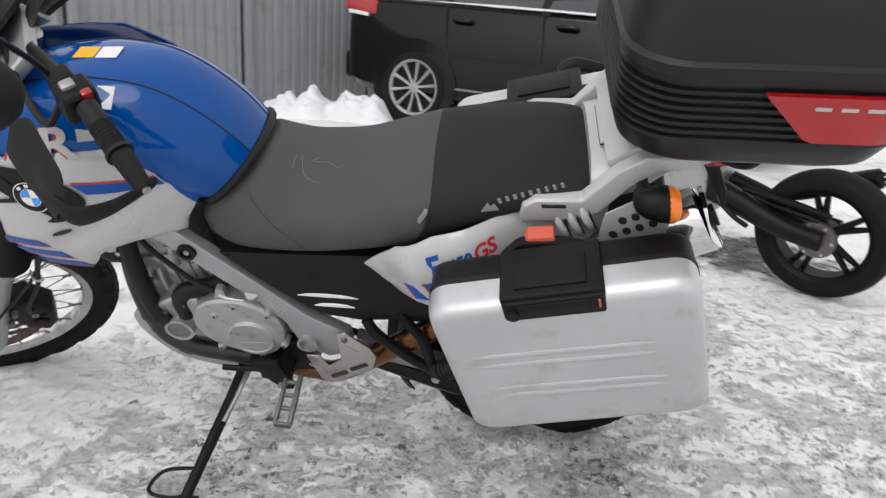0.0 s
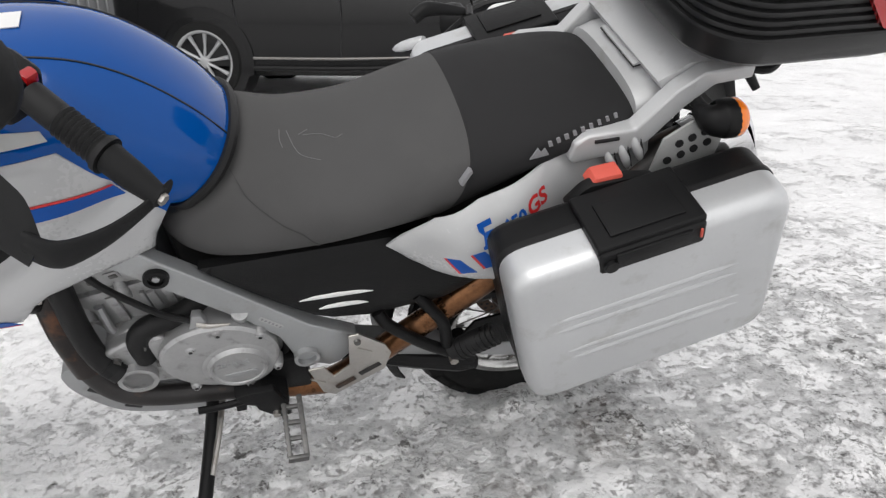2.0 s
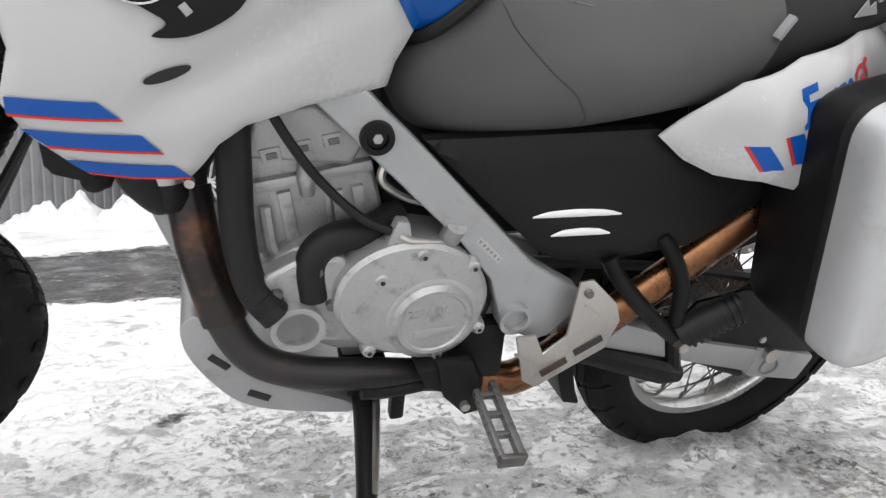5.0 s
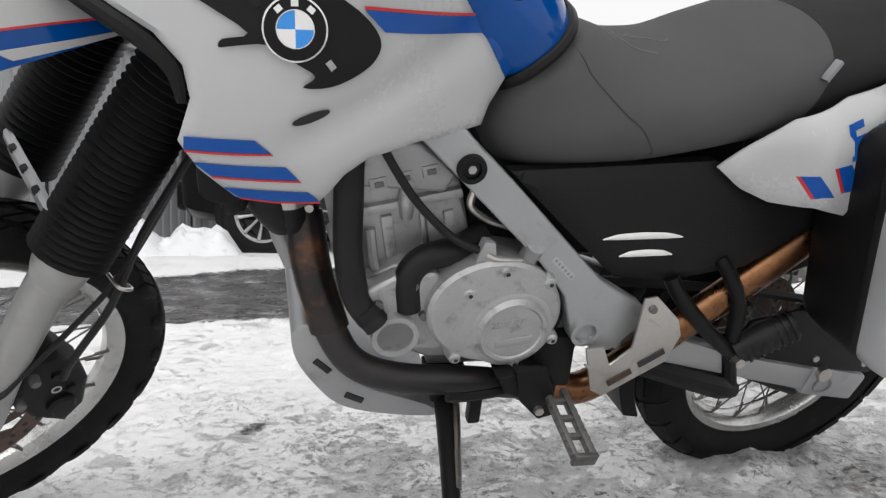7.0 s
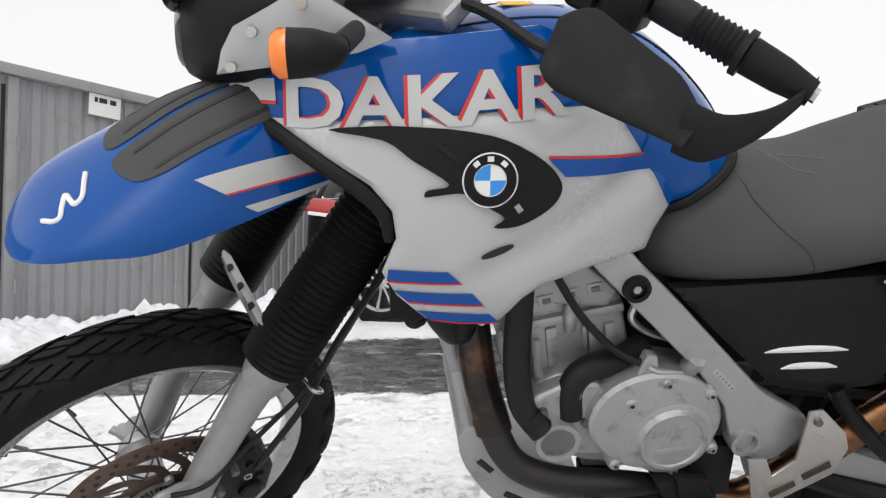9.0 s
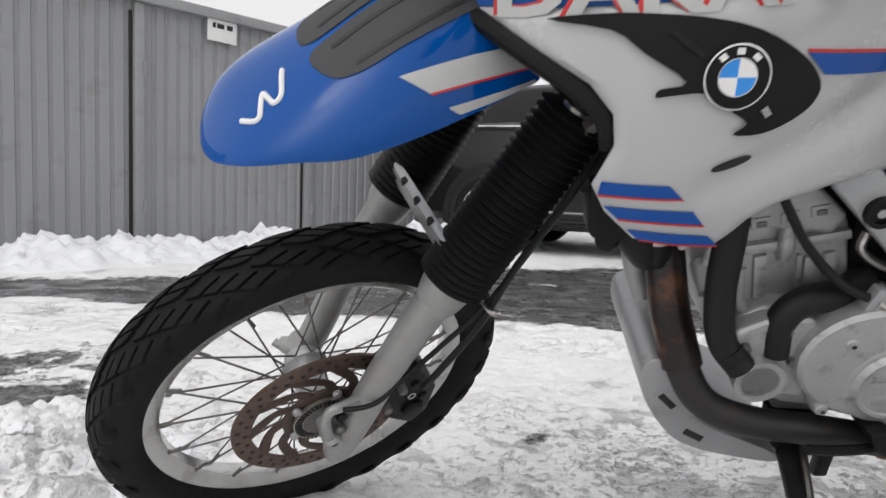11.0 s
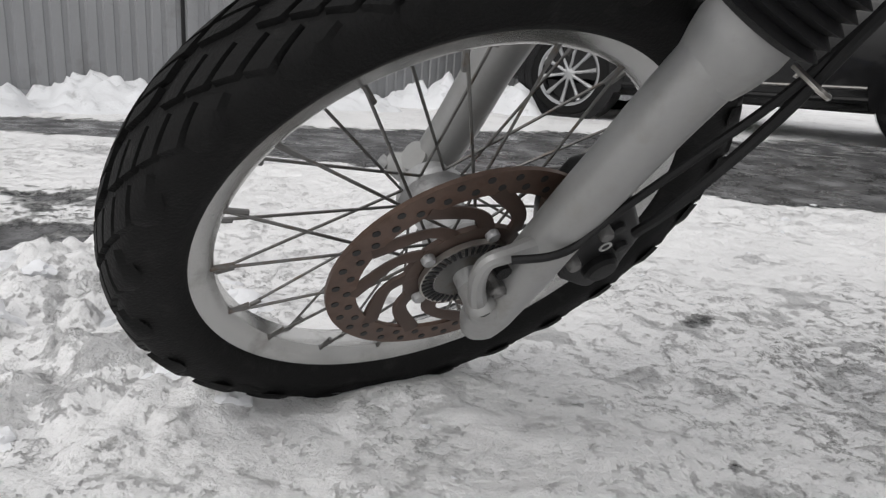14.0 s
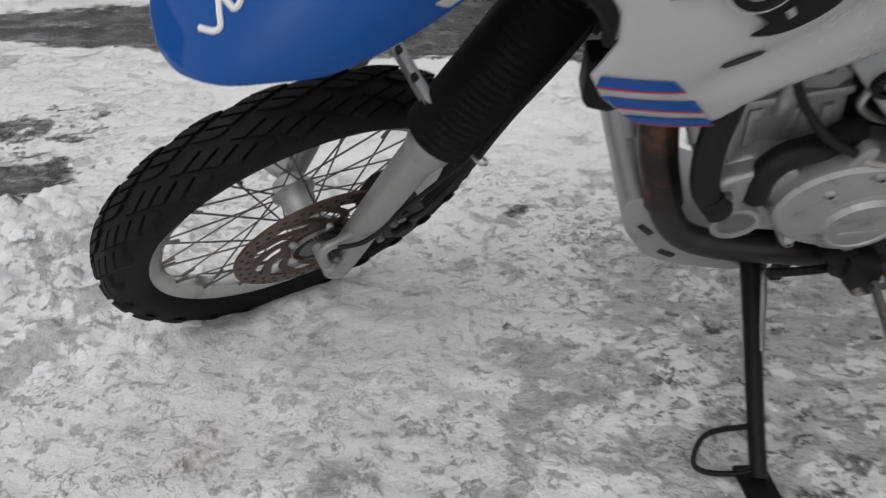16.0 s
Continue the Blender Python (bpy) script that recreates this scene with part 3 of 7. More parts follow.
def wall_sign():
    root = tagged(new("wall_sign"), "small white notice plate on the garage wall", "sign")
    root.matrix_world = GARAGE_POSE @ pose(0.68, -0.055, 2.11, 0, 1, 0)
    part("plate", block(0.30, 0.006, 0.27, None, 0.002), PAPER, root)
    for x, w in ((-0.085, 0.03), (-0.02, 0.075), (0.075, 0.06)):
        part("bar", block(w, 0.003, 0.045, pose(x, -0.0045, 0.01), 0.0008), INK, root)
    return root


wall_sign()


# ---- the motorcycle: x runs to its tail, y to its right, z up in its own leaning plane ----
BIKE = new("motorcycle")
BIKE.matrix_world = pose(-0.0913, 1.9395, 0.0635, 26.22, -2.25, 4.68)
tagged(BIKE, "blue and white touring enduro motorcycle leaning on its side stand", "motorcycle")
FORK = Matrix(((0.7104, -0.4441, 0.5460, -1.4246), (0.5254, 0.8508, 0.0085, -0.0156), (-0.4683, 0.2808, 0.8377, 0.3135), (0, 0, 0, 1)))


def flank(x, z):
    """The left flank's distance from the middle plane, as -y."""
    fold = 0.5 + 0.5 * math.tanh((x + 0.91) / 0.03)
    crease = 0.010 * fold * math.exp(-((z - 0.785 - 0.5 * (x + 0.86)) / 0.024) ** 2)
    return -(0.217 - 1.3 * (z - 0.82) ** 2 - 0.95 * (x + 0.92) ** 2 - crease)


def bike_part(name, bm, mat, label="", parent=None, both=False, angle=35):
    ob = part(name, bm, mat, parent or BIKE, label, angle)
    if both:
        me = ob.data.copy()
        me.transform(Matrix.Diagonal((1, -1, 1, 1)))
        me.flip_normals()
        twin = new(name, me)
        twin.parent = parent or BIKE
        if label:
            twin["label"] = label
    return ob


RIGID = set()


def fork_part(name, bm, mat, label="", parent=None, angle=35):
    bm.transform(FORK)
    ob = part(name, bm, mat, parent or BIKE, label, angle)
    RIGID.add(ob.name)
    return ob


def poly2(*xz):
    return [(xz[i], xz[i + 1]) for i in range(0, len(xz), 2)]


# wheels
def tyre_profile(r_out, r_bead, half):
    """(radius, y) pairs round the section."""
    crown = [(r_out - 0.55 * half * (1 - math.cos(a)), half * math.sin(a) * 0.97) for a in np.linspace(-1.15, 1.15, 11)]
    low = [(r_bead + 0.012, half * 0.86), (r_bead, half * 0.62), (r_bead - 0.004, half * 0.55), (r_bead - 0.004, -half * 0.55), (r_bead, -half * 0.62), (r_bead + 0.012, -half * 0.86)]
    return crown + low


def tread(r_out, half, count, rows, depth=0.010):
    """Slanted tread blocks with deep channels between them."""
    bm = bmesh.new()
    for k in range(count):
        for y0, y1, slant, a0, a1 in rows:
            quad = []
            for yy, aa in ((y0, a0), (y1, a0 + slant), (y1, a1 + slant), (y0, a1)):
                quad.append(((k + aa) * 2 * math.pi / count, yy))
            top, bot = [], []
            cy = sum(q[1] for q in quad) / 4
            ca = sum(q[0] for q in quad) / 4
            for a, y in quad:
                for lst, dr, sh in ((top, 0.0, 0.93), (bot, -depth * 1.6, 1.0)):
                    yy, ang = cy + (y - cy) * sh, ca + (a - ca) * sh
                    t = max(-1, min(1, yy / (half * 0.97)))
                    r = r_out - 0.55 * half * (1 - math.cos(math.asin(t))) + depth * 0.55 + dr
                    lst.append(bm.verts.new((r * math.cos(ang), yy, r * math.sin(ang))))
            bm.faces.new(top)
            for i in range(4):
                bm.faces.new((top[i], top[(i + 1) % 4], bot[(i + 1) % 4], bot[i]))
    return bm


def diamond_tread(r_out, half, count=23, depth=0.011):
    """Diamond blocks between two crossing families of slanted grooves."""
    bm = bmesh.new()
    period = 2 * math.pi / count
    e1, e2 = (-0.25 * period, 0.0078), (0.5 * period, 0.0156)
    limit = half * 0.985
    for side in (-1, 1):
        for r in range(5):
            for k in range(count):
                a0, y0 = (k - 0.25 * r + (0.5 if side > 0 else 0.0)) * period, 0.0078 * r - 0.004
                grids = []
                for gap, sink in ((0.135, 0.0), (0.095, -depth)):
                    grid = []
                    for i in range(5):
                        for j in range(5):
                            p, q = gap + (1 - 2 * gap) * i / 4, (gap + (1 - 2 * gap) * j / 4)
                            y = min(max(y0 + e1[1] * p + e2[1] * q, 0.0012), limit)
                            c = math.cos(math.asin(min(1.0, y / (half * 0.97) * 0.97)))
                            rad = r_out - 0.55 * half * (1 - c) + 0.0050 + sink
                            a = a0 + e1[0] * p + e2[0] * q
                            grid.append(bm.verts.new((rad * math.cos(a), side * y, rad * math.sin(a))))
                    grids.append(grid)
                top, low = grids
                for i in range(4):
                    for j in range(4):
                        bm.faces.new((top[i * 5 + j], top[i * 5 + j + 1], top[i * 5 + j + 6], top[i * 5 + j + 5]))
                edge = [j for j in range(5)] + [i * 5 + 4 for i in range(1, 5)] + [20 + j for j in range(3, -1, -1)] + [i * 5 for i in range(3, 0, -1)]
                for p, q in zip(edge, edge[1:] + edge[:1]):
                    bm.faces.new((top[p], top[q], low[q], low[p]))
    bmesh.ops.recalc_face_normals(bm, faces=bm.faces)
    return bm


def spoke_set(hub_r, rim_r, hub_y, rim_y, count, r=0.0017):
    out = []
    for k in range(count):
        side = 1 if k % 2 else -1
        cross = 0.55 if (k // 2) % 2 else -0.55
        a = 2 * math.pi * k / count
        out.append(tube([(hub_r * math.cos(a + cross), side * hub_y, hub_r * math.sin(a + cross)), (rim_r * math.cos(a), side * rim_y, rim_r * math.sin(a))], r, 6))
        tip = Vector((math.cos(a), 0, math.sin(a)))
        joined(out[-1], tube([Vector((0, side * rim_y, 0)) + tip * (rim_r - 0.024), Vector((0, side * rim_y, 0)) + tip * (rim_r + 0.002)], 0.0030, 6))
    return out


def brake_disc(r_out, r_in, y, thick=0.005, holes=36):
    """A drilled ring carried by curved arms."""
    bm = bmesh.new()
    bm = turned([(r_out, y - thick / 2), (r_out, y + thick / 2), (r_in, y + thick / 2), (r_in, y - thick / 2)], 72, True)
    return bm


def disc_arm(r_in, r_hub, y, a):
    pts = [(r_hub * math.cos(a), y, r_hub * math.sin(a)), ((r_hub + r_in) / 2 * math.cos(a + 0.28), y, (r_hub + r_in) / 2 * math.sin(a + 0.28)), ((r_in + 0.004) * math.cos(a + 0.75), y, (r_in + 0.004) * math.sin(a + 0.75))]
    bm = tube(pts, [0.011, 0.008, 0.011], 6, 5)
    bm.transform(Matrix.Translation((0, y, 0)) @ Matrix.Diagonal((1, 0.35, 1, 1)) @ Matrix.Translation((0, -y, 0)))
    return bm


def wheel(name, m, r_out, half, r_rim, rim_half, spokes, rows, count, hub_half, label):
    def put(nm, bm, mat, lab="", parent=None, angle=35):
        bm.transform(m)
        ob = part(nm, bm, mat, parent or BIKE, lab, angle)
        RIGID.add(ob.name)
        return ob

    hub = put(name, turned([(0.012, -hub_half), (0.030, -hub_half), (0.034, -hub_half + 0.014), (0.042, -hub_half + 0.018), (0.042, -hub_half + 0.025), (0.032, -hub_half + 0.034), (0.028, 0), (0.032, hub_half - 0.034), (0.040, hub_half - 0.025), (0.040, hub_half - 0.018), (0.034, hub_half - 0.014), (0.03, hub_half), (0.012, hub_half)], 32), CAST, label)
    tyre = put("tyre", turned(tyre_profile(r_out - 0.006, r_rim + 0.002, half), 96, True), TYRE, "worn black dual-sport tyre", hub, 60)
    put("tread", tread(r_out - 0.006, half, count, rows) if rows else diamond_tread(r_out - 0.006, half), TYRE, "", tyre, 40)
    w = rim_half
    put("rim", turned([(r_rim, -w), (r_rim + 0.004, -w - 0.002), (r_rim + 0.004, -w + 0.004), (r_rim - 0.010, -w + 0.006), (r_rim - 0.016, -w * 0.4), (r_rim - 0.017, w * 0.4), (r_rim - 0.010, w - 0.006), (r_rim + 0.004, w - 0.004), (r_rim + 0.004, w + 0.002), (r_rim, w), (r_rim - 0.016, w - 0.003), (r_rim - 0.027, w * 0.45), (r_rim - 0.029, 0), (r_rim - 0.027, -w * 0.45), (r_rim - 0.016, -w + 0.003)], 96, True), RIM, "dusty pale metal rim", hub)
    for bm in spoke_set(0.038, r_rim - 0.022, hub_half - 0.022, 0.012, spokes):
        put("spoke", bm, SPOKE, "", hub)
    return hub


REAR_HUB = Matrix.Translation((0.086, 0.0, 0.228))
FRONT = wheel("front_wheel", FORK, 0.341, 0.046, 0.270, 0.024, 36, (), 0, 0.062, "cast hub of the spoked front wheel")
REAR = wheel("rear_wheel", REAR_HUB, 0.314, 0.066, 0.222, 0.032, 36, [(-0.062, -0.03, 0.3, 0.05, 0.9), (-0.027, -0.002, 0.3, 0.35, 1.2), (0.002, 0.027, -0.3, 0.65, 1.5), (0.03, 0.062, -0.3, 0.35, 1.2)], 26, 0.07, "cast hub of the spoked rear wheel")

for m, y, r1, r2, wheel_ob in ((FORK, -0.060, 0.148, 0.117, FRONT), (REAR_HUB, 0.085, 0.12, 0.088, REAR)):
    for nm, bm, mat in (("brake_disc", brake_disc(r1, r2, y), RUST), ("disc_carrier", turned([(0.067, y - 0.003), (0.067, y + 0.003), (0.043, y + 0.003), (0.043, y - 0.003)], 40, True), RUST_DARK)):
        bm.transform(m)
        RIGID.add(part(nm, bm, mat, wheel_ob, "rust-filmed drilled brake disc" if nm == "brake_disc" else "").name)
    for h in range(60):
        rad, a = r2 + (r1 - r2) * (0.3 + 0.4 * (h % 2)), 2 * math.pi * h / 60
        bm = turned([(0.0042, y - 0.0032), (0.0042, y + 0.0032)], 8, m=m @ Matrix.Translation((rad * math.cos(a), 0, rad * math.sin(a))))
        RIGID.add(part("disc_hole", bm, INK, wheel_ob).name)
    for k in range(11):
        bm = disc_arm(r2, 0.055, y, 2 * math.pi * k / 11)
        bm.transform(m)
        RIGID.add(part("carrier_arm", bm, RUST_DARK, wheel_ob).name)

# fork
for side in (-1, 1):
    y = 0.1 * side
    leg = fork_part("fork_leg", tube([(0.036, y, -0.062), (0.035, y, -0.046), (0.033, y, -0.02), (0.027, y, 0.05), (0.021, y, 0.10), (0.016, y, 0.14), (0.013, y, 0.19), (0.009, y, 0.25), (0.008, y, 0.30), (0.009, y, 0.352)], [0.014, 0.023, 0.0265, 0.0265, 0.0262, 0.026, 0.0265, 0.0275, 0.0285, 0.031], 24), FORK_PAINT, "scuffed grey-white painted fork leg")
    fork_part("axle_lug", tube([(0.03, y, -0.02), (0.016, y, -0.006), (0.0, y, 0.0)], [0.025, 0.023, 0.018], 18), FORK_PAINT, "", leg)
    if side < 0:
        clamp = fork_part("axle_clamp", tube([(0.004, -0.104, 0.092), (-0.020, -0.106, 0.080), (-0.038, -0.106, 0.066), (-0.036, -0.108, 0.046), (-0.022, -0.110, 0.022), (-0.006, -0.110, 0.004)], [0.0115, 0.0088, 0.0082, 0.0086, 0.0092, 0.0105], 10), FORK_PAINT, "", leg)
        fork_part("axle_boss", tube([(-0.002, -0.088, 0.002), (-0.001, -0.114, 0.001), (0.0, -0.119, 0.0)], [0.0165, 0.0155, 0.012], 18), FORK_PAINT, "", clamp)
        fork_part("axle_socket", turned([(0, -0.1205), (0.0065, -0.1205), (0.0065, -0.11), (0, -0.11)], 6), BLACK, "", clamp)
        fork_part("clamp_bolt", tube([(-0.004, -0.096, 0.030), (-0.004, -0.116, 0.032), (-0.004, -0.119, 0.032)], [0.009, 0.009, 0.006], 10), PEG, "", clamp)
        # A black peg fills the clamp's opening in place of the shade there.
        fork_part("clamp_shadow", tube([(-0.013, -0.096, 0.054), (-0.013, -0.112, 0.056)], 0.0085, 10), BLACK, "", clamp)
    else:
        fork_part("axle_cap", tube([(0.03, 0.10, -0.028), (0.014, 0.118, -0.036), (0.004, 0.132, -0.044)], [0.024, 0.019, 0.013], 14), FORK_PAINT, "", leg)
        fork_part("axle_nut", turned([(0, -0.006), (0.007, -0.006), (0.008, 0.006), (0, 0.006)], 14, m=pose(-0.006, 0.13, -0.044, 0, 0, 40)), CAST, "", leg)
    fork_part("collar", tube([(0.011, y, 0.30), (0.011, y, 0.318), (0.010, y, 0.335), (0.010, y, 0.352)], [0.029, 0.034, 0.037, 0.036], 22), FORK_PAINT, "", leg)
    fork_part("brace_foot", prism([(-0.012, 0.31), (-0.03, 0.37), (-0.018, 0.388), (0.004, 0.345)], y - 0.012, y + 0.012, 0.005), FORK_PAINT, "", leg)
    rings = []
    for k in range(53):
        z = 0.35 + 0.285 * k / 52
        cx = 0.010
        r = 0.046 + (0.0055 if k % 2 else -0.0035) - 0.003 * (k / 52)
        rings.append([(cx + r * math.cos(2 * math.pi * j / 28), y + r * math.sin(2 * math.pi * j / 28), z) for j in range(28)])
    fork_part("fork_gaiter", loft(rings), RUBBER, "ribbed black rubber fork gaiter", angle=50)
    fork_part("fork_tube", tube([(0.010, y, 0.62), (0.008, y, 0.86)], 0.021, 14), STEEL)
brace = fork_part("fork_brace", prism([(-0.02, 0.375), (-0.036, 0.40), (-0.03, 0.412), (-0.012, 0.388)], -0.088, 0.088, 0.005), CAST, "pale metal fork brace")
for by in (-0.045, 0.0, 0.045):
    fork_part("brace_hole", turned([(0.0, -0.004), (0.006, -0.004), (0.006, 0.004), (0, 0.004)], 14, m=pose(-0.0265, by, 0.394, 0, 0, 0) @ pose(0, 0, 0, 0, -38, 0) @ pose(0, 0, 0.010, 90, 0, 0)), INK, "", brace)
yoke = fork_part("lower_yoke", block(0.075, 0.27, 0.035, pose(0.008, 0, 0.66), 0.012, 3), BLACK)
for sx in (-0.02, 0.02):
    fork_part("yoke_bolt", turned([(0, -0.006), (0.009, -0.006), (0.009, 0.006), (0, 0.006)], 6, m=pose(0.008 + sx * 0.5, -0.138, 0.655 + sx)), STEEL, "", yoke)
# front brake: caliper, sensor ring, hose
caliper = fork_part("brake_caliper", prism([(0.046, 0.088), (0.046, 0.148), (0.078, 0.166), (0.148, 0.118), (0.168, 0.058), (0.155, 0.016), (0.10, 0.030), (0.068, 0.060)], -0.100, -0.03, 0.010, 3), BLACK, "black front brake caliper")
for cx, cz in ((0.055, 0.132), (0.055, 0.084)):
    fork_part("caliper_bolt", turned([(0, -0.006), (0.006, -0.006), (0.0075, -0.003), (0.0075, 0.01), (0, 0.01)], 12, m=pose(cx, -0.118, cz)), PEG, "", caliper)
fork_part("caliper_mark", block(0.020, 0.001, 0.004, pose(0.118, -0.1005, 0.066, 0, 60, 0), 0.0), SILVER_DECAL, "", caliper)
fork_part("caliper_mark", turned([(0.0075, -0.101), (0.0075, -0.099), (0.005, -0.099), (0.005, -0.101)], 14, True, m=Matrix.Translation((0.108, 0, 0.094))), SILVER_DECAL, "", caliper)
for px, pz in ((0.095, 0.125), (0.128, 0.098), (0.142, 0.048)):
    fork_part("pad_pin", turned([(0, -0.106), (0.007, -0.105), (0.009, -0.098), (0, -0.098)], 12, m=Matrix.Translation((px, 0, pz))), BLACK, "", caliper)
fork_part("piston_house", turned([(0, -0.112), (0.016, -0.111), (0.02, -0.107), (0.021, -0.098), (0, -0.098)], 20, m=Matrix.Translation((0.128, 0, 0.064))), BLACK, "", caliper)
ring = turned([(0.052, -0.071), (0.052, -0.065), (0.036, -0.065), (0.036, -0.071)], 48, True)
ring_ob = fork_part("sensor_ring", ring, STEEL, "toothed steel speed sensor ring", FRONT)
for k in range(40):
    a = 2 * math.pi * k / 40
    fork_part("sensor_slot", block(0.012, 0.001, 0.003, pose(0.044 * math.cos(a), -0.0717, 0.044 * math.sin(a), 0, -math.degrees(a), 0), 0.0), INK, "", ring_ob)
for k in range(5):
    a = 2 * math.pi * k / 5 + 0.4
    fork_part("disc_bolt", turned([(0, -0.0705), (0.006, -0.0705), (0.0075, -0.068), (0.0075, -0.062), (0, -0.062)], 10, m=Matrix.Translation((0.058 * math.cos(a), 0, 0.058 * math.sin(a)))), CAST, "", FRONT)
fork_part("hub_face", turned([(0, -0.071), (0.05, -0.071), (0.05, -0.062), (0, -0.062)], 28), SPOKE, "", FRONT)
fork_part("axle_sleeve", turned([(0.016, -0.098), (0.016, -0.05), (0.0, -0.05)], 20), CAST, "", FRONT)
fork_part("brake_hose", tube([(0.09, -0.12, 0.14), (0.075, -0.135, 0.2), (0.08, -0.135, 0.3), (0.062, -0.135, 0.42), (0.055, -0.13, 0.6), (0.0, -0.1, 0.72)], 0.0055, 8), RUBBER, "black brake hose")
fork_part("sensor_cable", tube([(-0.030, -0.118, 0.085), (-0.006, -0.128, 0.105), (0.014, -0.128, 0.121), (0.026, -0.124, 0.15), (0.040, -0.122, 0.185), (0.055, -0.125, 0.25), (0.068, -0.13, 0.33), (0.07, -0.13, 0.45), (0.06, -0.12, 0.62)], 0.0042, 8), RUBBER)
fork_part("hose_clip", tube([(0.072, -0.12, 0.335), (0.085, -0.145, 0.338), (0.066, -0.148, 0.34), (0.06, -0.12, 0.34)], 0.0028, 6), STEEL)

# side stand, on the snow
stand = bike_part("side_stand", tube([(-0.664, -0.075, 0.305), (-0.666, -0.125, 0.275), (-0.682, -0.22, 0.254), (-0.709, -0.38, 0.225), (-0.722, -0.462, 0.212)], [0.02, 0.018, 0.0145, 0.013, 0.0125], 12), BLACK, "black steel side stand standing on snow")
bike_part("stand_foot", block(0.05, 0.07, 0.008, pose(-0.724, -0.468, 0.206, -26, 0, 0), 0.003), BLACK, "", stand)
bike_part("kick_loop", tube([(-0.718, -0.445, 0.214), (-0.75, -0.452, 0.21), (-0.80, -0.448, 0.21), (-0.812, -0.43, 0.214), (-0.785, -0.395, 0.222), (-0.712, -0.385, 0.226)], 0.0045, 8), BLACK, "", stand)
bike_part("stand_spring", tube([(-0.648, -0.12, 0.29), (-0.664, -0.2, 0.266), (-0.682, -0.275, 0.25)], 0.0065, 8), STEEL, "", stand)
bike_part("stand_bracket", prism(poly2(-0.70, 0.34, -0.632, 0.34, -0.63, 0.295, -0.645, 0.262, -0.69, 0.28), -0.12, -0.07, 0.005), BLACK, "", stand)
bike_part("stand_switch", block(0.022, 0.02, 0.06, pose(-0.617, -0.13, 0.27), 0.005), BLACK, "", stand)

# tank, seat and covers
tank_rows = [(-1.06, 1.0, -1.08, 0.95, 0.08), (-1.02, 1.02, -1.05, 0.92, 0.12), (-0.95, 1.038, -0.98, 0.86, 0.149), (-0.84, 1.052, -0.88, 0.82, 0.158), (-0.76, 1.050, -0.81, 0.80, 0.158), (-0.68, 1.033, -0.75, 0.79, 0.155), (-0.61, 0.994, -0.71, 0.785, 0.150), (-0.55, 0.938, -0.675, 0.785, 0.145), (-0.515, 0.888, -0.655, 0.79, 0.136)]
tank = bike_part("fuel_tank", loft([oval(*r, p=2.25, n=48) for r in smooth_rows(tank_rows, 4)]), BLUE, "glossy blue lacquered fuel tank")
bike_part("tank_trim", loft([oval(-0.515, 0.890, -0.656, 0.788, 0.138, p=2.4, n=48), oval(-0.511, 0.892, -0.653, 0.785, 0.1405, p=2.4, n=48), oval(-0.505, 0.888, -0.648, 0.779, 0.1405, p=2.4, n=48), oval(-0.502, 0.881, -0.645, 0.776, 0.136, p=2.4, n=48)]), RUBBER, "black rubber edge between tank and seat")

seat_rows = [(-0.515, 0.868, -0.665, 0.765, 0.125, 0.0), (-0.49, 0.866, -0.672, 0.735, 0.143, 0.0), (-0.45, 0.855, -0.655, 0.698, 0.155, 0.0), (-0.40, 0.844, -0.60, 0.679, 0.165, 0.0), (-0.31, 0.848, -0.47, 0.682, 0.172, 0.01), (-0.235, 0.872, -0.36, 0.696, 0.175, 0.02), (-0.155, 0.898, -0.262, 0.712, 0.174, 0.026)]
pillion_rows = [(-0.155, 0.898, -0.262, 0.712, 0.174, 0.026), (-0.10, 0.907, -0.185, 0.748, 0.17, 0.026), (-0.03, 0.912, -0.08, 0.797, 0.165, 0.025), (0.05, 0.914, 0.01, 0.835, 0.158, 0.015), (0.11, 0.910, 0.09, 0.862, 0.142, 0.01), (0.14, 0.902, 0.13, 0.872, 0.112, 0.0), (0.152, 0.892, 0.149, 0.880, 0.06, 0.0)]


def seat_ring(r):
    return oval(r[0], r[1], r[2], r[3], r[4], p=2.4, n=56, bow=r[5])


bike_part("rider_seat", loft([seat_ring(r) for r in smooth_rows(seat_rows, 5)]), SEAT_GREY, "grey fabric rider seat with pale scuffs", angle=60)
bike_part("pillion_seat", loft([seat_ring(r) for r in smooth_rows(pillion_rows, 5)]), SEAT_BLACK, "black fabric pillion seat with woven maker's mark", angle=60)


FAIRING = poly2(-1.245, 0.998, -1.204, 0.964, -1.155, 0.938, -1.10, 0.906, -1.041, 0.873, -1.015, 0.843, -1.011, 0.808, -1.03, 0.757, -1.012, 0.722, -0.974, 0.684, -0.925, 0.676, -0.88, 0.676, -0.864, 0.695, -0.848, 0.717, -0.82, 0.737, -0.758, 0.753, -0.665, 0.762, -0.655, 0.787, -0.632, 0.816, -0.672, 0.88, -0.731, 0.953, -0.846, 0.958, -1.085, 0.945, -1.16, 0.942)
bike_part("side_fairing", sheet(FAIRING, flank, 0.004, 0.009, 0.006, 0.006), WHITE, "glossy white side fairing with blue stripes", both=True)
SHOULDER = poly2(-1.245, 1.0, -1.16, 0.943, -1.085, 0.946, -0.846, 0.959, -0.731, 0.954, -0.673, 0.881, -0.632, 0.817, -0.612, 0.84, -0.66, 0.93, -0.72, 1.0, -0.826, 1.042, -1.02, 1.032)
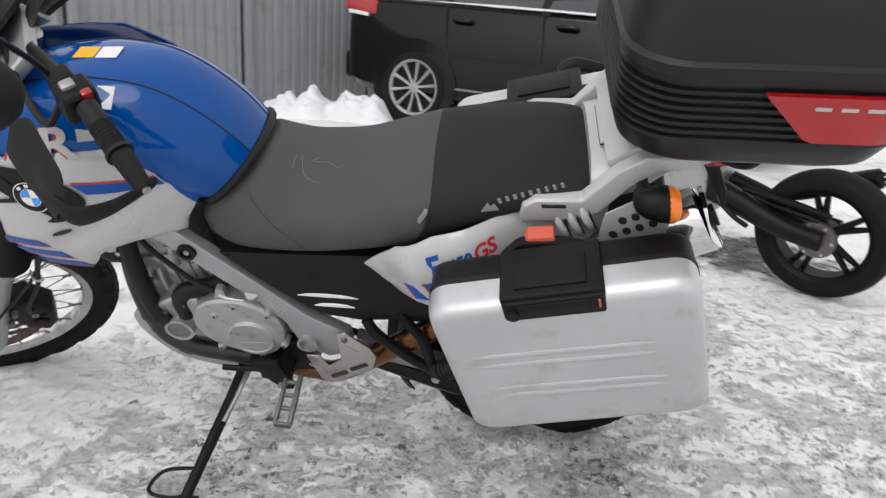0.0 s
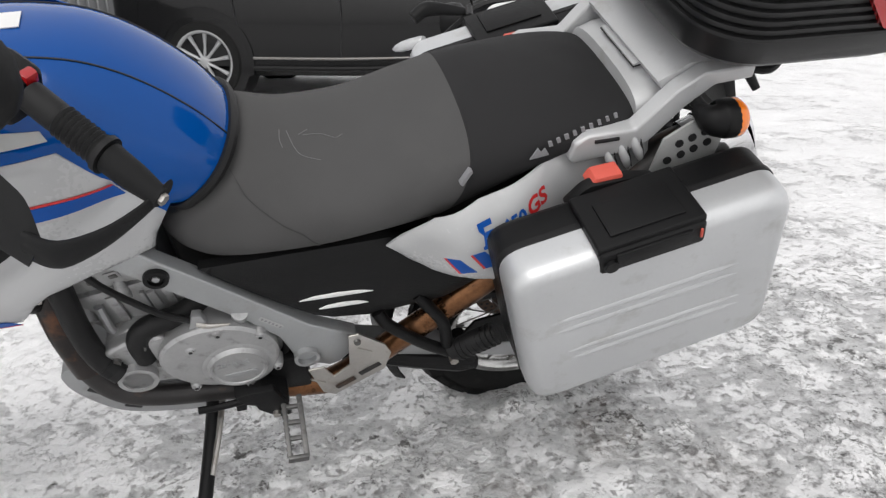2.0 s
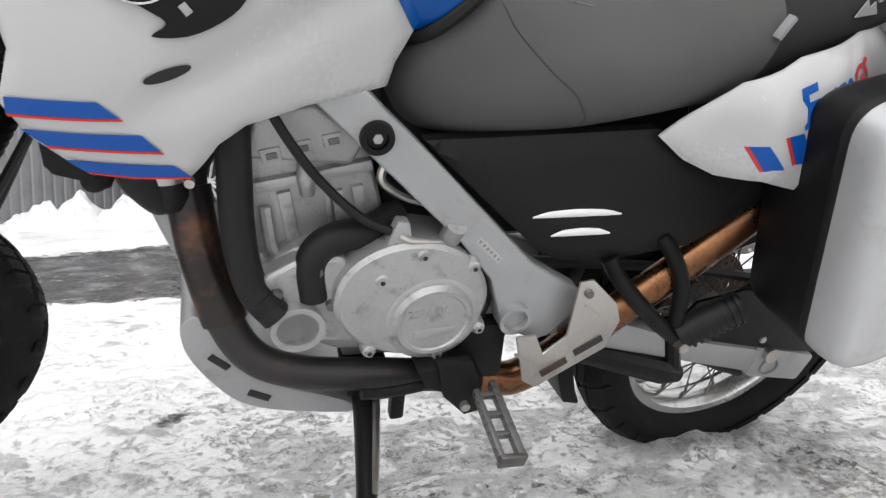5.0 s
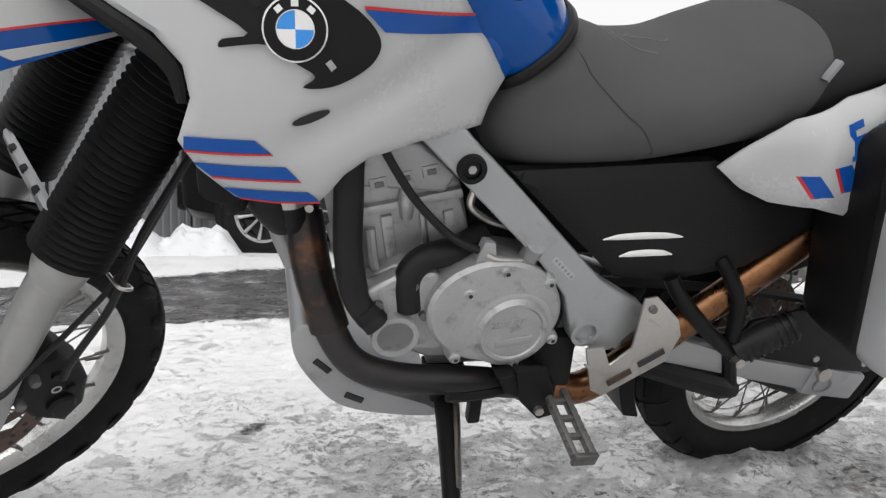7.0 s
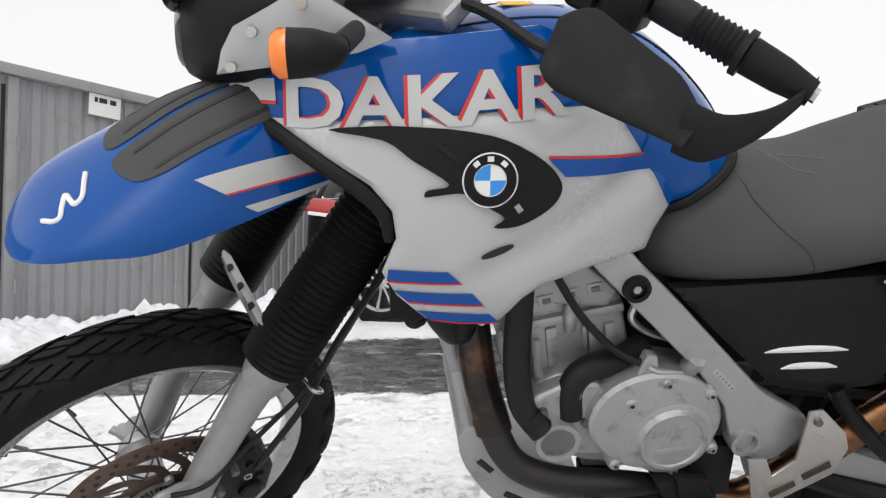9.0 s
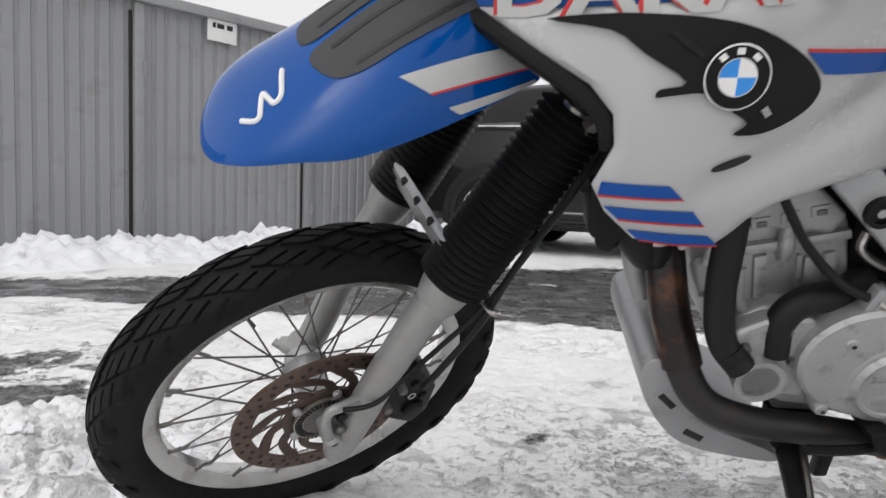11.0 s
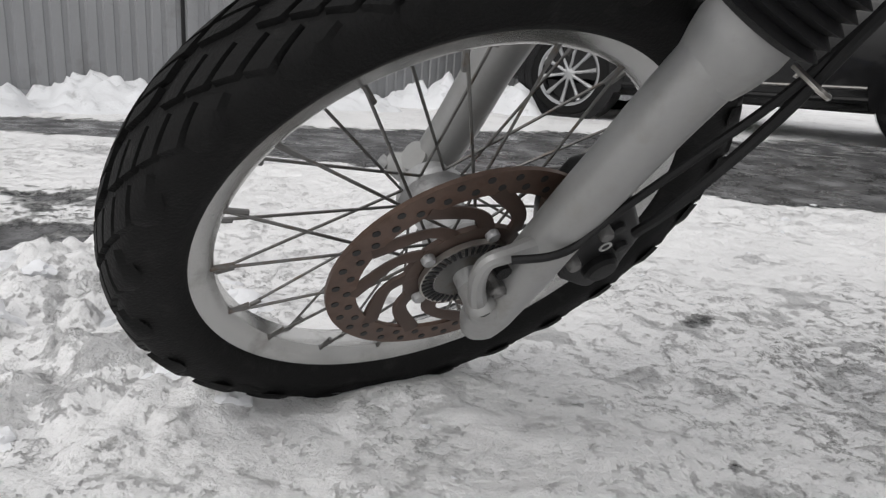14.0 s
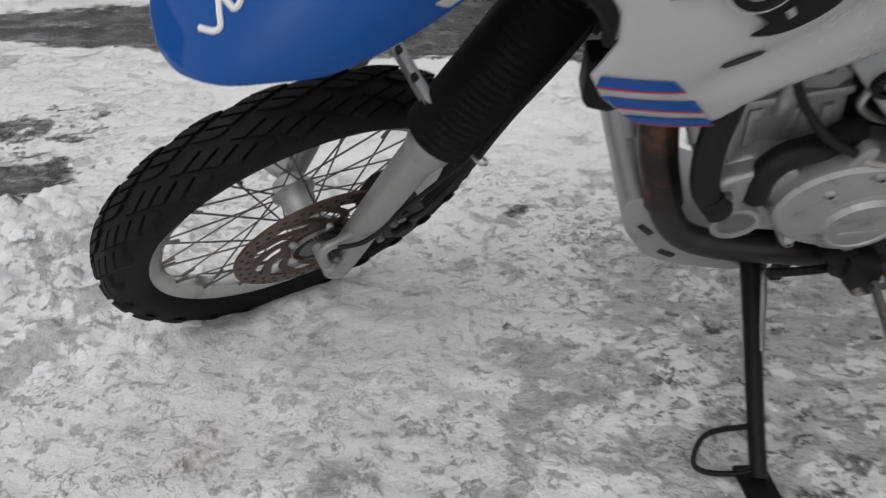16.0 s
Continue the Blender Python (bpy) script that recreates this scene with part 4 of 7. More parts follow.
bike_part("tank_shoulder", sheet(SHOULDER, flank, 0.004, 0.014, 0.004, 0.003), BLUE, "glossy blue tank side panel", both=True)

SPAR_LINE = poly2(-0.751, 0.752, -0.736, 0.759, -0.69, 0.763, -0.668, 0.739, -0.614, 0.687, -0.474, 0.542, -0.464, 0.535, -0.396, 0.494, -0.396, 0.462, -0.435, 0.424, -0.455, 0.417, -0.48, 0.430, -0.509, 0.446, -0.516, 0.472, -0.529, 0.518, -0.572, 0.573)
bike_part("frame_spar", prism(SPAR_LINE, -0.166, -0.135, 0.005, 3), SPAR, "silver painted frame spar", both=True)
SIDE_COVER = poly2(-0.62, 0.70, -0.306, 0.71, -0.20, 0.66, -0.10, 0.655, -0.08, 0.65, -0.131, 0.606, -0.225, 0.546, -0.365, 0.525, -0.432, 0.535, -0.46, 0.55)
bike_part("side_cover", sheet(SIDE_COVER, lambda x, z: -0.165 + 0.25 * (z - 0.62) ** 2 * 4, 0.02, 0.02, 0, 0.008), COVER, "matt black textured side cover", both=True)
def tail_y(x, z):
    """The tail panel's side, flared out before the pannier."""
    k = min(1, max(0, (0.03 - x) / 0.15))
    flare = 0.070 * (math.exp(-((x + 0.185) / 0.075) ** 2) if x < -0.185 else k * k * (3 - 2 * k)) * (1 - 0.45 * min(1, max(0, (z - 0.75) / 0.10)))
    return -(0.168 + flare + 0.03 * max(0, 0.04 - (x + 0.06) ** 2) ** 0.8 - 2.5 * max(0, z - 0.75) ** 2)


TAIL = poly2(-0.315, 0.707, -0.281, 0.681, -0.248, 0.67, -0.2, 0.675, -0.06, 0.645, 0.0, 0.66, 0.08, 0.74, 0.15, 0.83, 0.16, 0.885, 0.06, 0.868, -0.01, 0.845, -0.162, 0.814, -0.233, 0.783)
bike_part("tail_panel", sheet(TAIL, tail_y, 0.004, 0.014, 0, 0.006), WHITE, "white tail side panel with model lettering", both=True)

# engine
bike_part("crankcase", prism(poly2(-0.817, 0.529, -0.774, 0.558, -0.72, 0.56, -0.664, 0.588, -0.582, 0.575, -0.50, 0.54, -0.46, 0.47, -0.48, 0.40, -0.56, 0.39, -0.72, 0.40, -0.79, 0.43), -0.135, 0.14, 0.012, 3), CAST, "grey cast engine case")
bike_part("clutch_cover", prism([(-0.632 + 0.098 * math.cos(a) * (1.0 if math.cos(a) > 0 else 1.05), 0.5 + 0.083 * math.sin(a)) for a in np.linspace(0, 2 * math.pi, 40, endpoint=False)], -0.178, -0.12, 0.014, 3), CAST, "grey cast engine side cover")
CYL = poly2(-0.839, 0.671, -0.816, 0.715, -0.74, 0.73, -0.674, 0.668, -0.66, 0.60, -0.652, 0.565, -0.768, 0.526, -0.817, 0.529, -0.856, 0.582)
bike_part("cylinder", prism(CYL, -0.105, 0.105, 0.012, 3), CAST, "grey cast cylinder block")
plate_line = [(p.x, p.z) for p in spline([(-0.900, 0, 0.450), (-0.913, 0, 0.431), (-0.906, 0, 0.391), (-0.879, 0, 0.347), (-0.842, 0, 0.310), (-0.784, 0, 0.291), (-0.701, 0, 0.280), (-0.690, 0, 0.294), (-0.732, 0, 0.313), (-0.79, 0, 0.334), (-0.826, 0, 0.358), (-0.845, 0, 0.400), (-0.867, 0, 0.427), (-0.886, 0, 0.448)], 4, True)]
bike_part("bash_plate", prism(plate_line, -0.120, 0.120, 0.008, 3), ALU, "dull metal bash plate")
bike_part("exhaust_header", tube([(-0.865, -0.02, 0.66), (-0.893, -0.05, 0.61), (-0.882, -0.09, 0.52), (-0.86, -0.12, 0.445), (-0.825, -0.135, 0.395), (-0.76, -0.14, 0.372), (-0.66, -0.14, 0.362), (-0.57, -0.14, 0.350)], [0.026, 0.0255, 0.025, 0.0235, 0.0225, 0.022, 0.022, 0.022], 18), PIPE_DARK, "sooty exhaust header pipe")
bike_part("exhaust_pipe", tube([(-0.57, -0.14, 0.350), (-0.50, -0.14, 0.338), (-0.444, -0.14, 0.346), (-0.32, -0.14, 0.434), (-0.205, -0.14, 0.515), (-0.083, -0.14, 0.607), (-0.02, -0.14, 0.65)], 0.0245, 16), PIPE, "bronze heat-tinted exhaust pipe")
bike_part("swingarm", prism(poly2(-0.40, 0.44, -0.317, 0.412, -0.175, 0.362, 0.02, 0.315, 0.07, 0.30, 0.063, 0.25, -0.132, 0.31, -0.305, 0.358, -0.40, 0.38), -0.125, -0.09, 0.006), ALU, "silver swingarm", both=True)


# panniers
PAN_TILT = 14.65


def pannier(flip):
    case = poly2(-0.178, 0.797, -0.076, 0.430, 0.366, 0.566, 0.262, 0.912)
    cx, cz = 0.09, 0.68

    def ring(scale, y, rr=0.045, drop=0.0):
        out = []
        n = len(case)
        for i in range(n):
            p0, p1, p2 = Vector(case[i - 1]), Vector(case[i]), Vector(case[(i + 1) % n])
            d0, d1 = (p0 - p1).normalized(), (p2 - p1).normalized()
            for k in range(7):
                t = k / 6
                q = (p1 + d0 * rr) * (1 - t) ** 2 + p1 * 2 * t * (1 - t) + (p1 + d1 * rr) * t * t
                high = (q.y - 0.797) - (q.x + 0.178) * 0.2614
                low = drop * min(1, max(0, 1 + high / 0.14))
                out.append((cx + (q.x - cx) * scale + low * 0.28, y, cz + (q.y - cz) * scale - low))
        return out

    def put(name, bm, mat, parent, label="", angle=35):
        if flip:
            bm.transform(Matrix.Translation((0.0, -0.03, 0.0)) @ Matrix.Diagonal((1, -1, 1, 1)))
            bmesh.ops.reverse_faces(bm, faces=bm.faces)
        return part(name, bm, mat, parent, label, angle)

    def at(u, y, w):
        """u along the lid's edge from its front corner, w up from it."""
        c, s = math.cos(radians(PAN_TILT)), math.sin(radians(PAN_TILT))
        return pose(-0.178 + u * c - w * s, y, 0.797 + u * s + w * c, 0, -PAN_TILT, 0)

    shell = put("pannier", loft([ring(1.0, -0.298), ring(1.0, -0.325), ring(0.992, -0.342), ring(0.972, -0.355), ring(0.935, -0.362), ring(0.88, -0.364)]), PANNIER, BIKE, "silver hard pannier with black lid half", 50)
    put("inner_half", loft([ring(0.90, -0.168, drop=0.075), ring(0.97, -0.174, drop=0.072), ring(0.99, -0.19, drop=0.06), ring(1.0, -0.222, drop=0.022), ring(1.0, -0.238, drop=0.004), ring(1.0, -0.248), ring(1.0, -0.292)]), BLACK, shell, "black plastic pannier half")
    put("seal", loft([ring(1.006, -0.301), ring(1.008, -0.298), ring(1.008, -0.292), ring(1.006, -0.289)]), RUBBER, shell)
    for w, u0, u1 in ((-0.135, 0.05, 0.385), (-0.162, 0.055, 0.385), (-0.232, 0.075, 0.40), (-0.255, 0.085, 0.40)):
        rib = tube([(u0, 0, 0), (u0 + 0.04, 0, 0), ((u0 + u1) / 2, 0, 0), (u1 - 0.04, 0, 0), (u1, 0, 0)], [0.002, 0.0075, 0.008, 0.0075, 0.002], 10)
        rib.transform(Matrix.Diagonal((1, 0.55, 1, 1)))
        rib.transform(at(0, -0.3625, w))
        put("rib", rib, PANNIER, shell)
    latch = put("latch", block(0.168, 0.03, 0.046, at(0.222, -0.353, -0.018), 0.009, 3), BLACK, shell, "black pannier latch and grip")
    put("latch_top", block(0.17, 0.115, 0.02, at(0.222, -0.305, 0.004), 0.006, 3), BLACK, latch)
    put("grip_plate", block(0.118, 0.07, 0.008, at(0.222, -0.312, 0.014), 0.003), BLACK, latch)
    put("grip_edge", block(0.118, 0.006, 0.026, at(0.222, -0.3685, -0.014), 0.002), BLACK, latch)
    put("lock", turned([(0, -0.005), (0.011, -0.005), (0.012, 0.004), (0, 0.004)], 16, m=at(0.155, -0.369, -0.022)), BLACK, latch)
    put("lock_mark", block(0.0035, 0.004, 0.018, at(0.296, -0.369, -0.014), 0.001), CORAL, latch)
    put("rail", prism(poly2(-0.046, 0.823, -0.024, 0.853, -0.011, 0.862, 0.054, 0.868, 0.099, 0.862, 0.106, 0.852), -0.246, -0.224, 0.004), BLACK, shell)
    put("catch", prism(poly2(-0.011, 0.853, -0.003, 0.870, 0.041, 0.876, 0.047, 0.858), -0.240, -0.208, 0.004), CORAL, shell, "coral red pannier catch")
    for k in range(3):
        put("rail_hole", turned([(0, -0.239), (0.0035, -0.239), (0.0035, -0.235), (0, -0.235)], 8, m=Matrix.Translation((0.06 + 0.013 * k, 0, 0.862 - 0.002 * k))), ALU, shell)
    return shell


pannier(False)
pannier(True)

# top case
def top_case():
    def ring(z, grow, r=0.09):
        xs0, xs1, w = 0.115 - grow, 0.545 + grow, 0.245 + grow
        out = []
        for cx, cy, a0 in ((xs1 - r, w - r, 0), (xs0 + r, w - r, 90), (xs0 + r, -w + r, 180), (xs1 - r, -w + r, 270)):
            for k in range(9):
                a = radians(a0 + 90 * k / 8)
                out.append((cx + r * math.cos(a), cy + r * math.sin(a), z))
        return out
    base = [(1.0, -0.055), (1.004, -0.03), (1.02, -0.012), (1.05, -0.002), (1.06, 0.0)]
    ribs = []
    for k in range(7):
        z = 1.062 + 0.013 * k
        ribs += [(z, 0.003), (z + 0.005, 0.003), (z + 0.007, -0.003), (z + 0.011, -0.003)]
    top = [(1.155, 0.004), (1.17, 0.007)]
    case = part("top_case", loft([ring(z, g) for z, g in base + ribs + top]), CASE, BIKE, "black plastic top case with ribbed lower half", 30)
    part("lid", loft([ring(z, g) for z, g in ((1.17, 0.010), (1.185, 0.011), (1.19, 0.004), (1.26, -0.002), (1.31, -0.015), (1.345, -0.05), (1.355, -0.09))]), CASE, case, "smooth black domed lid")
    return case


top_case()

# exhaust silencers under the tail, with drilled heat shields
for sy in (-1, 1):
    can = part("silencer", tube([(-0.06, 0.13 * sy, 0.655), (0.0, 0.13 * sy, 0.69), (0.08, 0.135 * sy, 0.735), (0.22, 0.14 * sy, 0.80), (0.25, 0.14 * sy, 0.814)], [0.028, 0.044, 0.052, 0.054, 0.050], 24), PIPE_DARK, BIKE, "dark steel silencer under the tail")
    part("end_cap", tube([(0.236, 0.14 * sy, 0.808), (0.244, 0.14 * sy, 0.811), (0.318, 0.14 * sy, 0.845), (0.326, 0.14 * sy, 0.849), (0.327, 0.14 * sy, 0.8495)], [0.054, 0.0585, 0.0585, 0.055, 0.046], 28), CHROME, can, "polished steel silencer end")
    part("band", tube([(0.268, 0.14 * sy, 0.822), (0.276, 0.14 * sy, 0.8257)], 0.0605, 28), CHROME, can)
    part("outlet", tube([(0.31, 0.14 * sy, 0.842), (0.345, 0.14 * sy, 0.858)], 0.02, 16), BLACK, can)
    shield = part("heat_shield", prism(poly2(0.125, 0.81, 0.145, 0.888, 0.19, 0.918, 0.235, 0.912, 0.254, 0.885, 0.245, 0.845, 0.20, 0.81), *((-0.197, -0.192) if sy < 0 else (0.192, 0.197)), 0.0015), SHIELD, can, "perforated steel heat shield")
    for hx, hz in ((0.157, 0.847), (0.18, 0.857), (0.202, 0.866), (0.173, 0.879), (0.195, 0.888), (0.225, 0.876), (0.217, 0.897)):
        part("hole", turned([(0, -0.0012), (0.0075, -0.0012), (0.0075, 0.0012), (0, 0.0012)], 14, m=pose(hx, -0.1972 if sy < 0 else 0.1972, hz)), INK, shield)
    ind = part("rear_indicator", tube([(0.202, 0.180 * sy, 0.930), (0.210, 0.21 * sy, 0.930), (0.226, 0.213 * sy, 0.930), (0.245, 0.213 * sy, 0.930)], [0.010, 0.024, 0.030, 0.031], 20), BLACK, BIKE, "black rear indicator with amber lens")
    part("indicator_stem", tube([(0.21, 0.08 * sy, 0.935), (0.208, 0.19 * sy, 0.933)], 0.011, 12), RUBBER, ind)
    part("lens", turned([(0.031, 0.0), (0.0305, 0.010), (0.024, 0.019), (0.010, 0.023), (0, 0.024)], 20, m=pose(0.244, 0.213 * sy, 0.930, 0, 0, -90)), ORANGE, ind, "amber lens")
    rack = part("rear_rack_arm", prism(poly2(-0.002, 0.846, 0.006, 0.874, 0.03, 0.887, 0.108, 0.893, 0.168, 0.958, 0.211, 0.985, 0.30, 0.992, 0.30, 0.968, 0.234, 0.962, 0.187, 0.926, 0.135, 0.868, 0.09, 0.849, 0.006, 0.836), *((-0.172, -0.140) if sy < 0 else (0.140, 0.172)), 0.007, 3), RACK, BIKE, "silver cast rack arm and grab handle")
    part("rack_slot", block(0.042, 0.004, 0.006, pose(0.06, 0.1725 * sy, 0.878, 0, -4, 0), 0.001), INK, rack)
bike_part("rack_bridge", prism(poly2(0.15, 0.955, 0.20, 0.985, 0.30, 0.992, 0.30, 0.97, 0.21, 0.955, 0.165, 0.935), -0.14, 0.14, 0.005), RACK, "silver cast rack bridge")
tail = bike_part("tail_cover", loft([oval(*r, p=3, n=28) for r in [(0.13, 0.925, 0.115, 0.85, 0.135), (0.165, 0.940, 0.14, 0.85, 0.14), (0.22, 0.957, 0.20, 0.86, 0.125), (0.28, 0.97, 0.26, 0.89, 0.10), (0.36, 0.965, 0.35, 0.905, 0.075)]]), RACK, "silver tail cover plate behind the seat")
hatch = bike_part("hatch", block(0.085, 0.13, 0.006, pose(0.188, 0.0, 0.951, 0, -15, 0), 0.002), RACK, "", tail)
bike_part("hatch_gap", block(0.0872, 0.1325, 0.002, pose(0.188, 0.0, 0.9495, 0, -15, 0), 0.0), INK, "", tail)
for k in range(4):
    bike_part("rack_tooth", block(0.012, 0.014, 0.012, pose(0.213, -0.075 + 0.05 * k, 0.968), 0.003), RACK, "", tail)
light = bike_part("tail_light", block(0.05, 0.15, 0.05, pose(0.355, 0, 0.93), 0.016, 3), RED, "red tail light under the top case")
hold = bike_part("plate_holder", prism(poly2(0.33, 0.91, 0.365, 0.90, 0.385, 0.84, 0.388, 0.80, 0.378, 0.80, 0.355, 0.86), -0.05, 0.05, 0.006), BLACK, "black bracket below the tail light")
bike_part("plate_lamp_arm", tube([(0.34, -0.06, 0.93), (0.40, -0.085, 0.925), (0.45, -0.06, 0.945)], 0.009, 10), BLACK, "", hold)
for lx, lz in ((0.068, 0.842), (0.090, 0.853), (0.111, 0.866)):
    lv = tube([(lx - 0.008, -0.172, lz + 0.024), (lx - 0.005, -0.177, lz + 0.012), (lx, -0.179, lz), (lx + 0.005, -0.177, lz - 0.012), (lx + 0.009, -0.172, lz - 0.024)], [0.004, 0.0075, 0.0085, 0.0075, 0.004], 12)
    lv.transform(Matrix.Translation((0.004, 0.004, -0.012)))
    bike_part("tail_louvre", lv, WHITE, both=True)
    bike_part("louvre_gap", tube([(lx + 0.008, -0.171, lz + 0.010), (lx + 0.013, -0.173, lz - 0.012), (lx + 0.021, -0.169, lz - 0.034)], [0.001, 0.0025, 0.001], 8), INK)

# top case lens and mark
lens = bmesh.new()


def case_edge(s, out):
    """Along the case's left side and round its rear corner; s in metres from the side's middle."""
    r, w, x1 = 0.09, 0.245, 0.545
    straight = x1 - r - 0.3
    if s < straight:
        return (0.3 + s, -w - out)
    a = min((s - straight) / r, math.pi / 2)
    if s < straight + r * math.pi / 2:
        return (x1 - r + (r + out) * math.sin(a), -w + r - (r + out) * math.cos(a))
    return (x1 + out, -w + r + (s - straight - r * math.pi / 2))


cols = []
for i in range(41):
    s = i / 40 * 0.47
    lo = 1.145 - 0.072 * min(1, s / 0.075)
    col = []
    for out, zs in ((0.004, (lo, 1.148)), (0.013, (lo + 0.001, 1.147))):
        for z in zs:
            x, y = case_edge(s, out)
            col.append(lens.verts.new((x, y, z)))
    cols.append(col)
for a, b in zip(cols, cols[1:]):
    for p, q in ((2, 3), (3, 1), (1, 0), (0, 2)):
        lens.faces.new((a[p], a[q], b[q], b[p]))
bike_part("case_reflector", lens, RED, "red wrap-round reflector on the top case")
for u in (0.08, 0.115, 0.15):
    x, y = case_edge(u, 0.0135)
    bike_part("reflector_mark", block(0.022, 0.002, 0.005, pose(x, y, 1.130), 0.0), SILVER_DECAL)

# front mudguard beak, carried on the lower yoke
BEAK = [(-0.342, 0.402, -0.345, 0.406, 0.010), (-0.340, 0.415, -0.343, 0.424, 0.042), (-0.325, 0.444, -0.332, 0.462, 0.080), (-0.295, 0.475, -0.309, 0.508, 0.104), (-0.25, 0.505, -0.278, 0.562, 0.120), (-0.19, 0.552, -0.240, 0.630, 0.120), (-0.115, 0.605, -0.188, 0.692, 0.102), (-0.05, 0.645, -0.135, 0.735, 0.076)]
BEAK_ROWS = smooth_rows(BEAK, 5)


def beak_at(u, phi, lift=0.0):
    """A place on the beak: u from tip 0 to root 1, phi from the left edge (0) over the ridge (90) to the right (180)."""
    k = min(max(u, 0), 1) * (len(BEAK_ROWS) - 1)
    i = min(int(k), len(BEAK_ROWS) - 2)
    ex, ez, rx, rz, w = BEAK_ROWS[i] * (1 - (k - i)) + BEAK_ROWS[i + 1] * (k - i)
    c, s = math.cos(radians(phi)), math.sin(radians(phi))
    c, s = math.copysign(abs(c) ** 0.85, c), abs(s) ** (1.0 + 1.3 * max(0, u - 0.35))
    p = Vector((ex + (rx - ex) * s, -w * c, ez + (rz - ez) * s))
    mid = Vector((ex * 0.6 + rx * 0.4, 0, ez * 0.6 + rz * 0.4))
    return p + (p - mid).normalized() * lift


def beak_patch(u0, u1, p0, p1, lift, thick, skew=0.0, nu=14, npn=8, taper=0.0):
    bm = bmesh.new()
    grid = []
    for li in (lift, lift - thick):
        g = []
        for i in range(nu + 1):
            row = []
            for j in range(npn + 1):
                v = j / npn
                narrow = 1 - taper * (1 - i / nu) ** 1.5
                row.append(bm.verts.new(beak_at(u0 + (u1 - u0) * i / nu + skew * v, p1 + (p0 - p1) * (1 - v) * narrow, li)))
            g.append(row)
        grid.append(g)
    for g in grid:
        for i in range(nu):
            for j in range(npn):
                bm.faces.new((g[i][j], g[i + 1][j], g[i + 1][j + 1], g[i][j + 1]))
    a, b = grid
    edge = [(i, 0) for i in range(nu)] + [(nu, j) for j in range(npn)] + [(i, npn) for i in range(nu, 0, -1)] + [(0, j) for j in range(npn, 0, -1)]
    for (i, j), (k, l) in zip(edge, edge[1:] + edge[:1]):
        bm.faces.new((a[i][j], a[k][l], b[k][l], b[i][j]))
    return bm


beak = fork_part("front_mudguard", beak_patch(0.0, 1.0, 0, 180, 0.0, 0.004, nu=36, npn=40), BLUE, "glossy blue high front mudguard", angle=50)
def beak_quad(front_low, front_high, back_low, back_high, lift, thick, nu=12, npn=6):
    """A patch between four places (u, phi) on the beak."""
    bm = bmesh.new()
    grids = []
    for li in (lift, lift - thick):
        rows = []
        for i in range(nu + 1):
            a = i / nu
            lo = [p + (q - p) * a for p, q in zip(front_low, back_low)]
            hi = [p + (q - p) * a for p, q in zip(front_high, back_high)]
            rows.append([bm.verts.new(beak_at(lo[0] + (hi[0] - lo[0]) * j / npn, lo[1] + (hi[1] - lo[1]) * j / npn, li)) for j in range(npn + 1)])
        grids.append(rows)
    rim = [(i, 0) for i in range(nu)] + [(nu, j) for j in range(npn)] + [(i, npn) for i in range(nu, 0, -1)] + [(0, j) for j in range(npn, 0, -1)]
    for g in grids:
        for i in range(nu):
            for j in range(npn):
                bm.faces.new((g[i][j], g[i + 1][j], g[i + 1][j + 1], g[i][j + 1]))
    for (i, j), (k, l) in zip(rim, rim[1:] + rim[:1]):
        bm.faces.new((grids[0][i][j], grids[0][k][l], grids[1][k][l], grids[1][i][j]))
    return bm


def beak_vent(side):
    """The sunken inlay: round at its front, square at the fairing."""
    bm = bmesh.new()
    lines = smooth_rows([(0.535, 80, 85), (0.55, 71, 87.5), (0.58, 63.5, 88.5), (0.64, 60, 89), (0.72, 60, 89), (0.82, 60, 89), (0.93, 60, 89)], 4)
    tops, lows = [], []
    for u, lo, hi in lines:
        for lst, li in ((tops, 0.0022), (lows, -0.002)):
            lst.append([bm.verts.new(beak_at(u, (lo + (hi - lo) * j / 10) if side < 0 else 180 - (lo + (hi - lo) * j / 10), li)) for j in range(11)])
    for g in (tops, lows):
        for a, b in zip(g, g[1:]):
            for j in range(10):
                bm.faces.new((a[j], a[j + 1], b[j + 1], b[j]))
    for k in (0, 10):
        for (a, b), (c, d) in zip(zip(tops, tops[1:]), zip(lows, lows[1:])):
            bm.faces.new((a[k], b[k], d[k], c[k]))
    for e in (0, -1):
        for j in range(10):
            bm.faces.new((tops[e][j], tops[e][j + 1], lows[e][j + 1], lows[e][j]))
    return bm


for side in (-1, 1):
    def phi(q):
        return q if side < 0 else 180 - q

    inlay = fork_part("vent_panel", beak_vent(side), VENT, "dark grey grained inlay", beak)
    for q, u0 in ((82.5, 0.59), (66, 0.62)):
        fork_part("vent_slat", beak_quad((u0, phi(q - 1.1)), (u0, phi(q + 1.1)), (0.90, phi(q - 1.1)), (0.90, phi(q + 1.1)), 0.0032, 0.002), INK, "", beak)
    fork_part("silver_stripe", beak_quad((0.74, phi(32)), (0.69, phi(47)), (0.97, phi(22)), (0.95, phi(36)), 0.0014, 0.001), SILVER_DECAL, "", beak)
    fork_part("red_line", beak_quad((0.743, phi(30.6)), (0.74, phi(32)), (0.97, phi(20.6)), (0.97, phi(22)), 0.0015, 0.001), RED_DECAL, "", beak)
    fork_part("silver_stripe", beak_quad((0.79, phi(10)), (0.77, phi(19)), (0.985, phi(2.5)), (0.975, phi(9)), 0.0014, 0.001), SILVER_DECAL, "", beak)
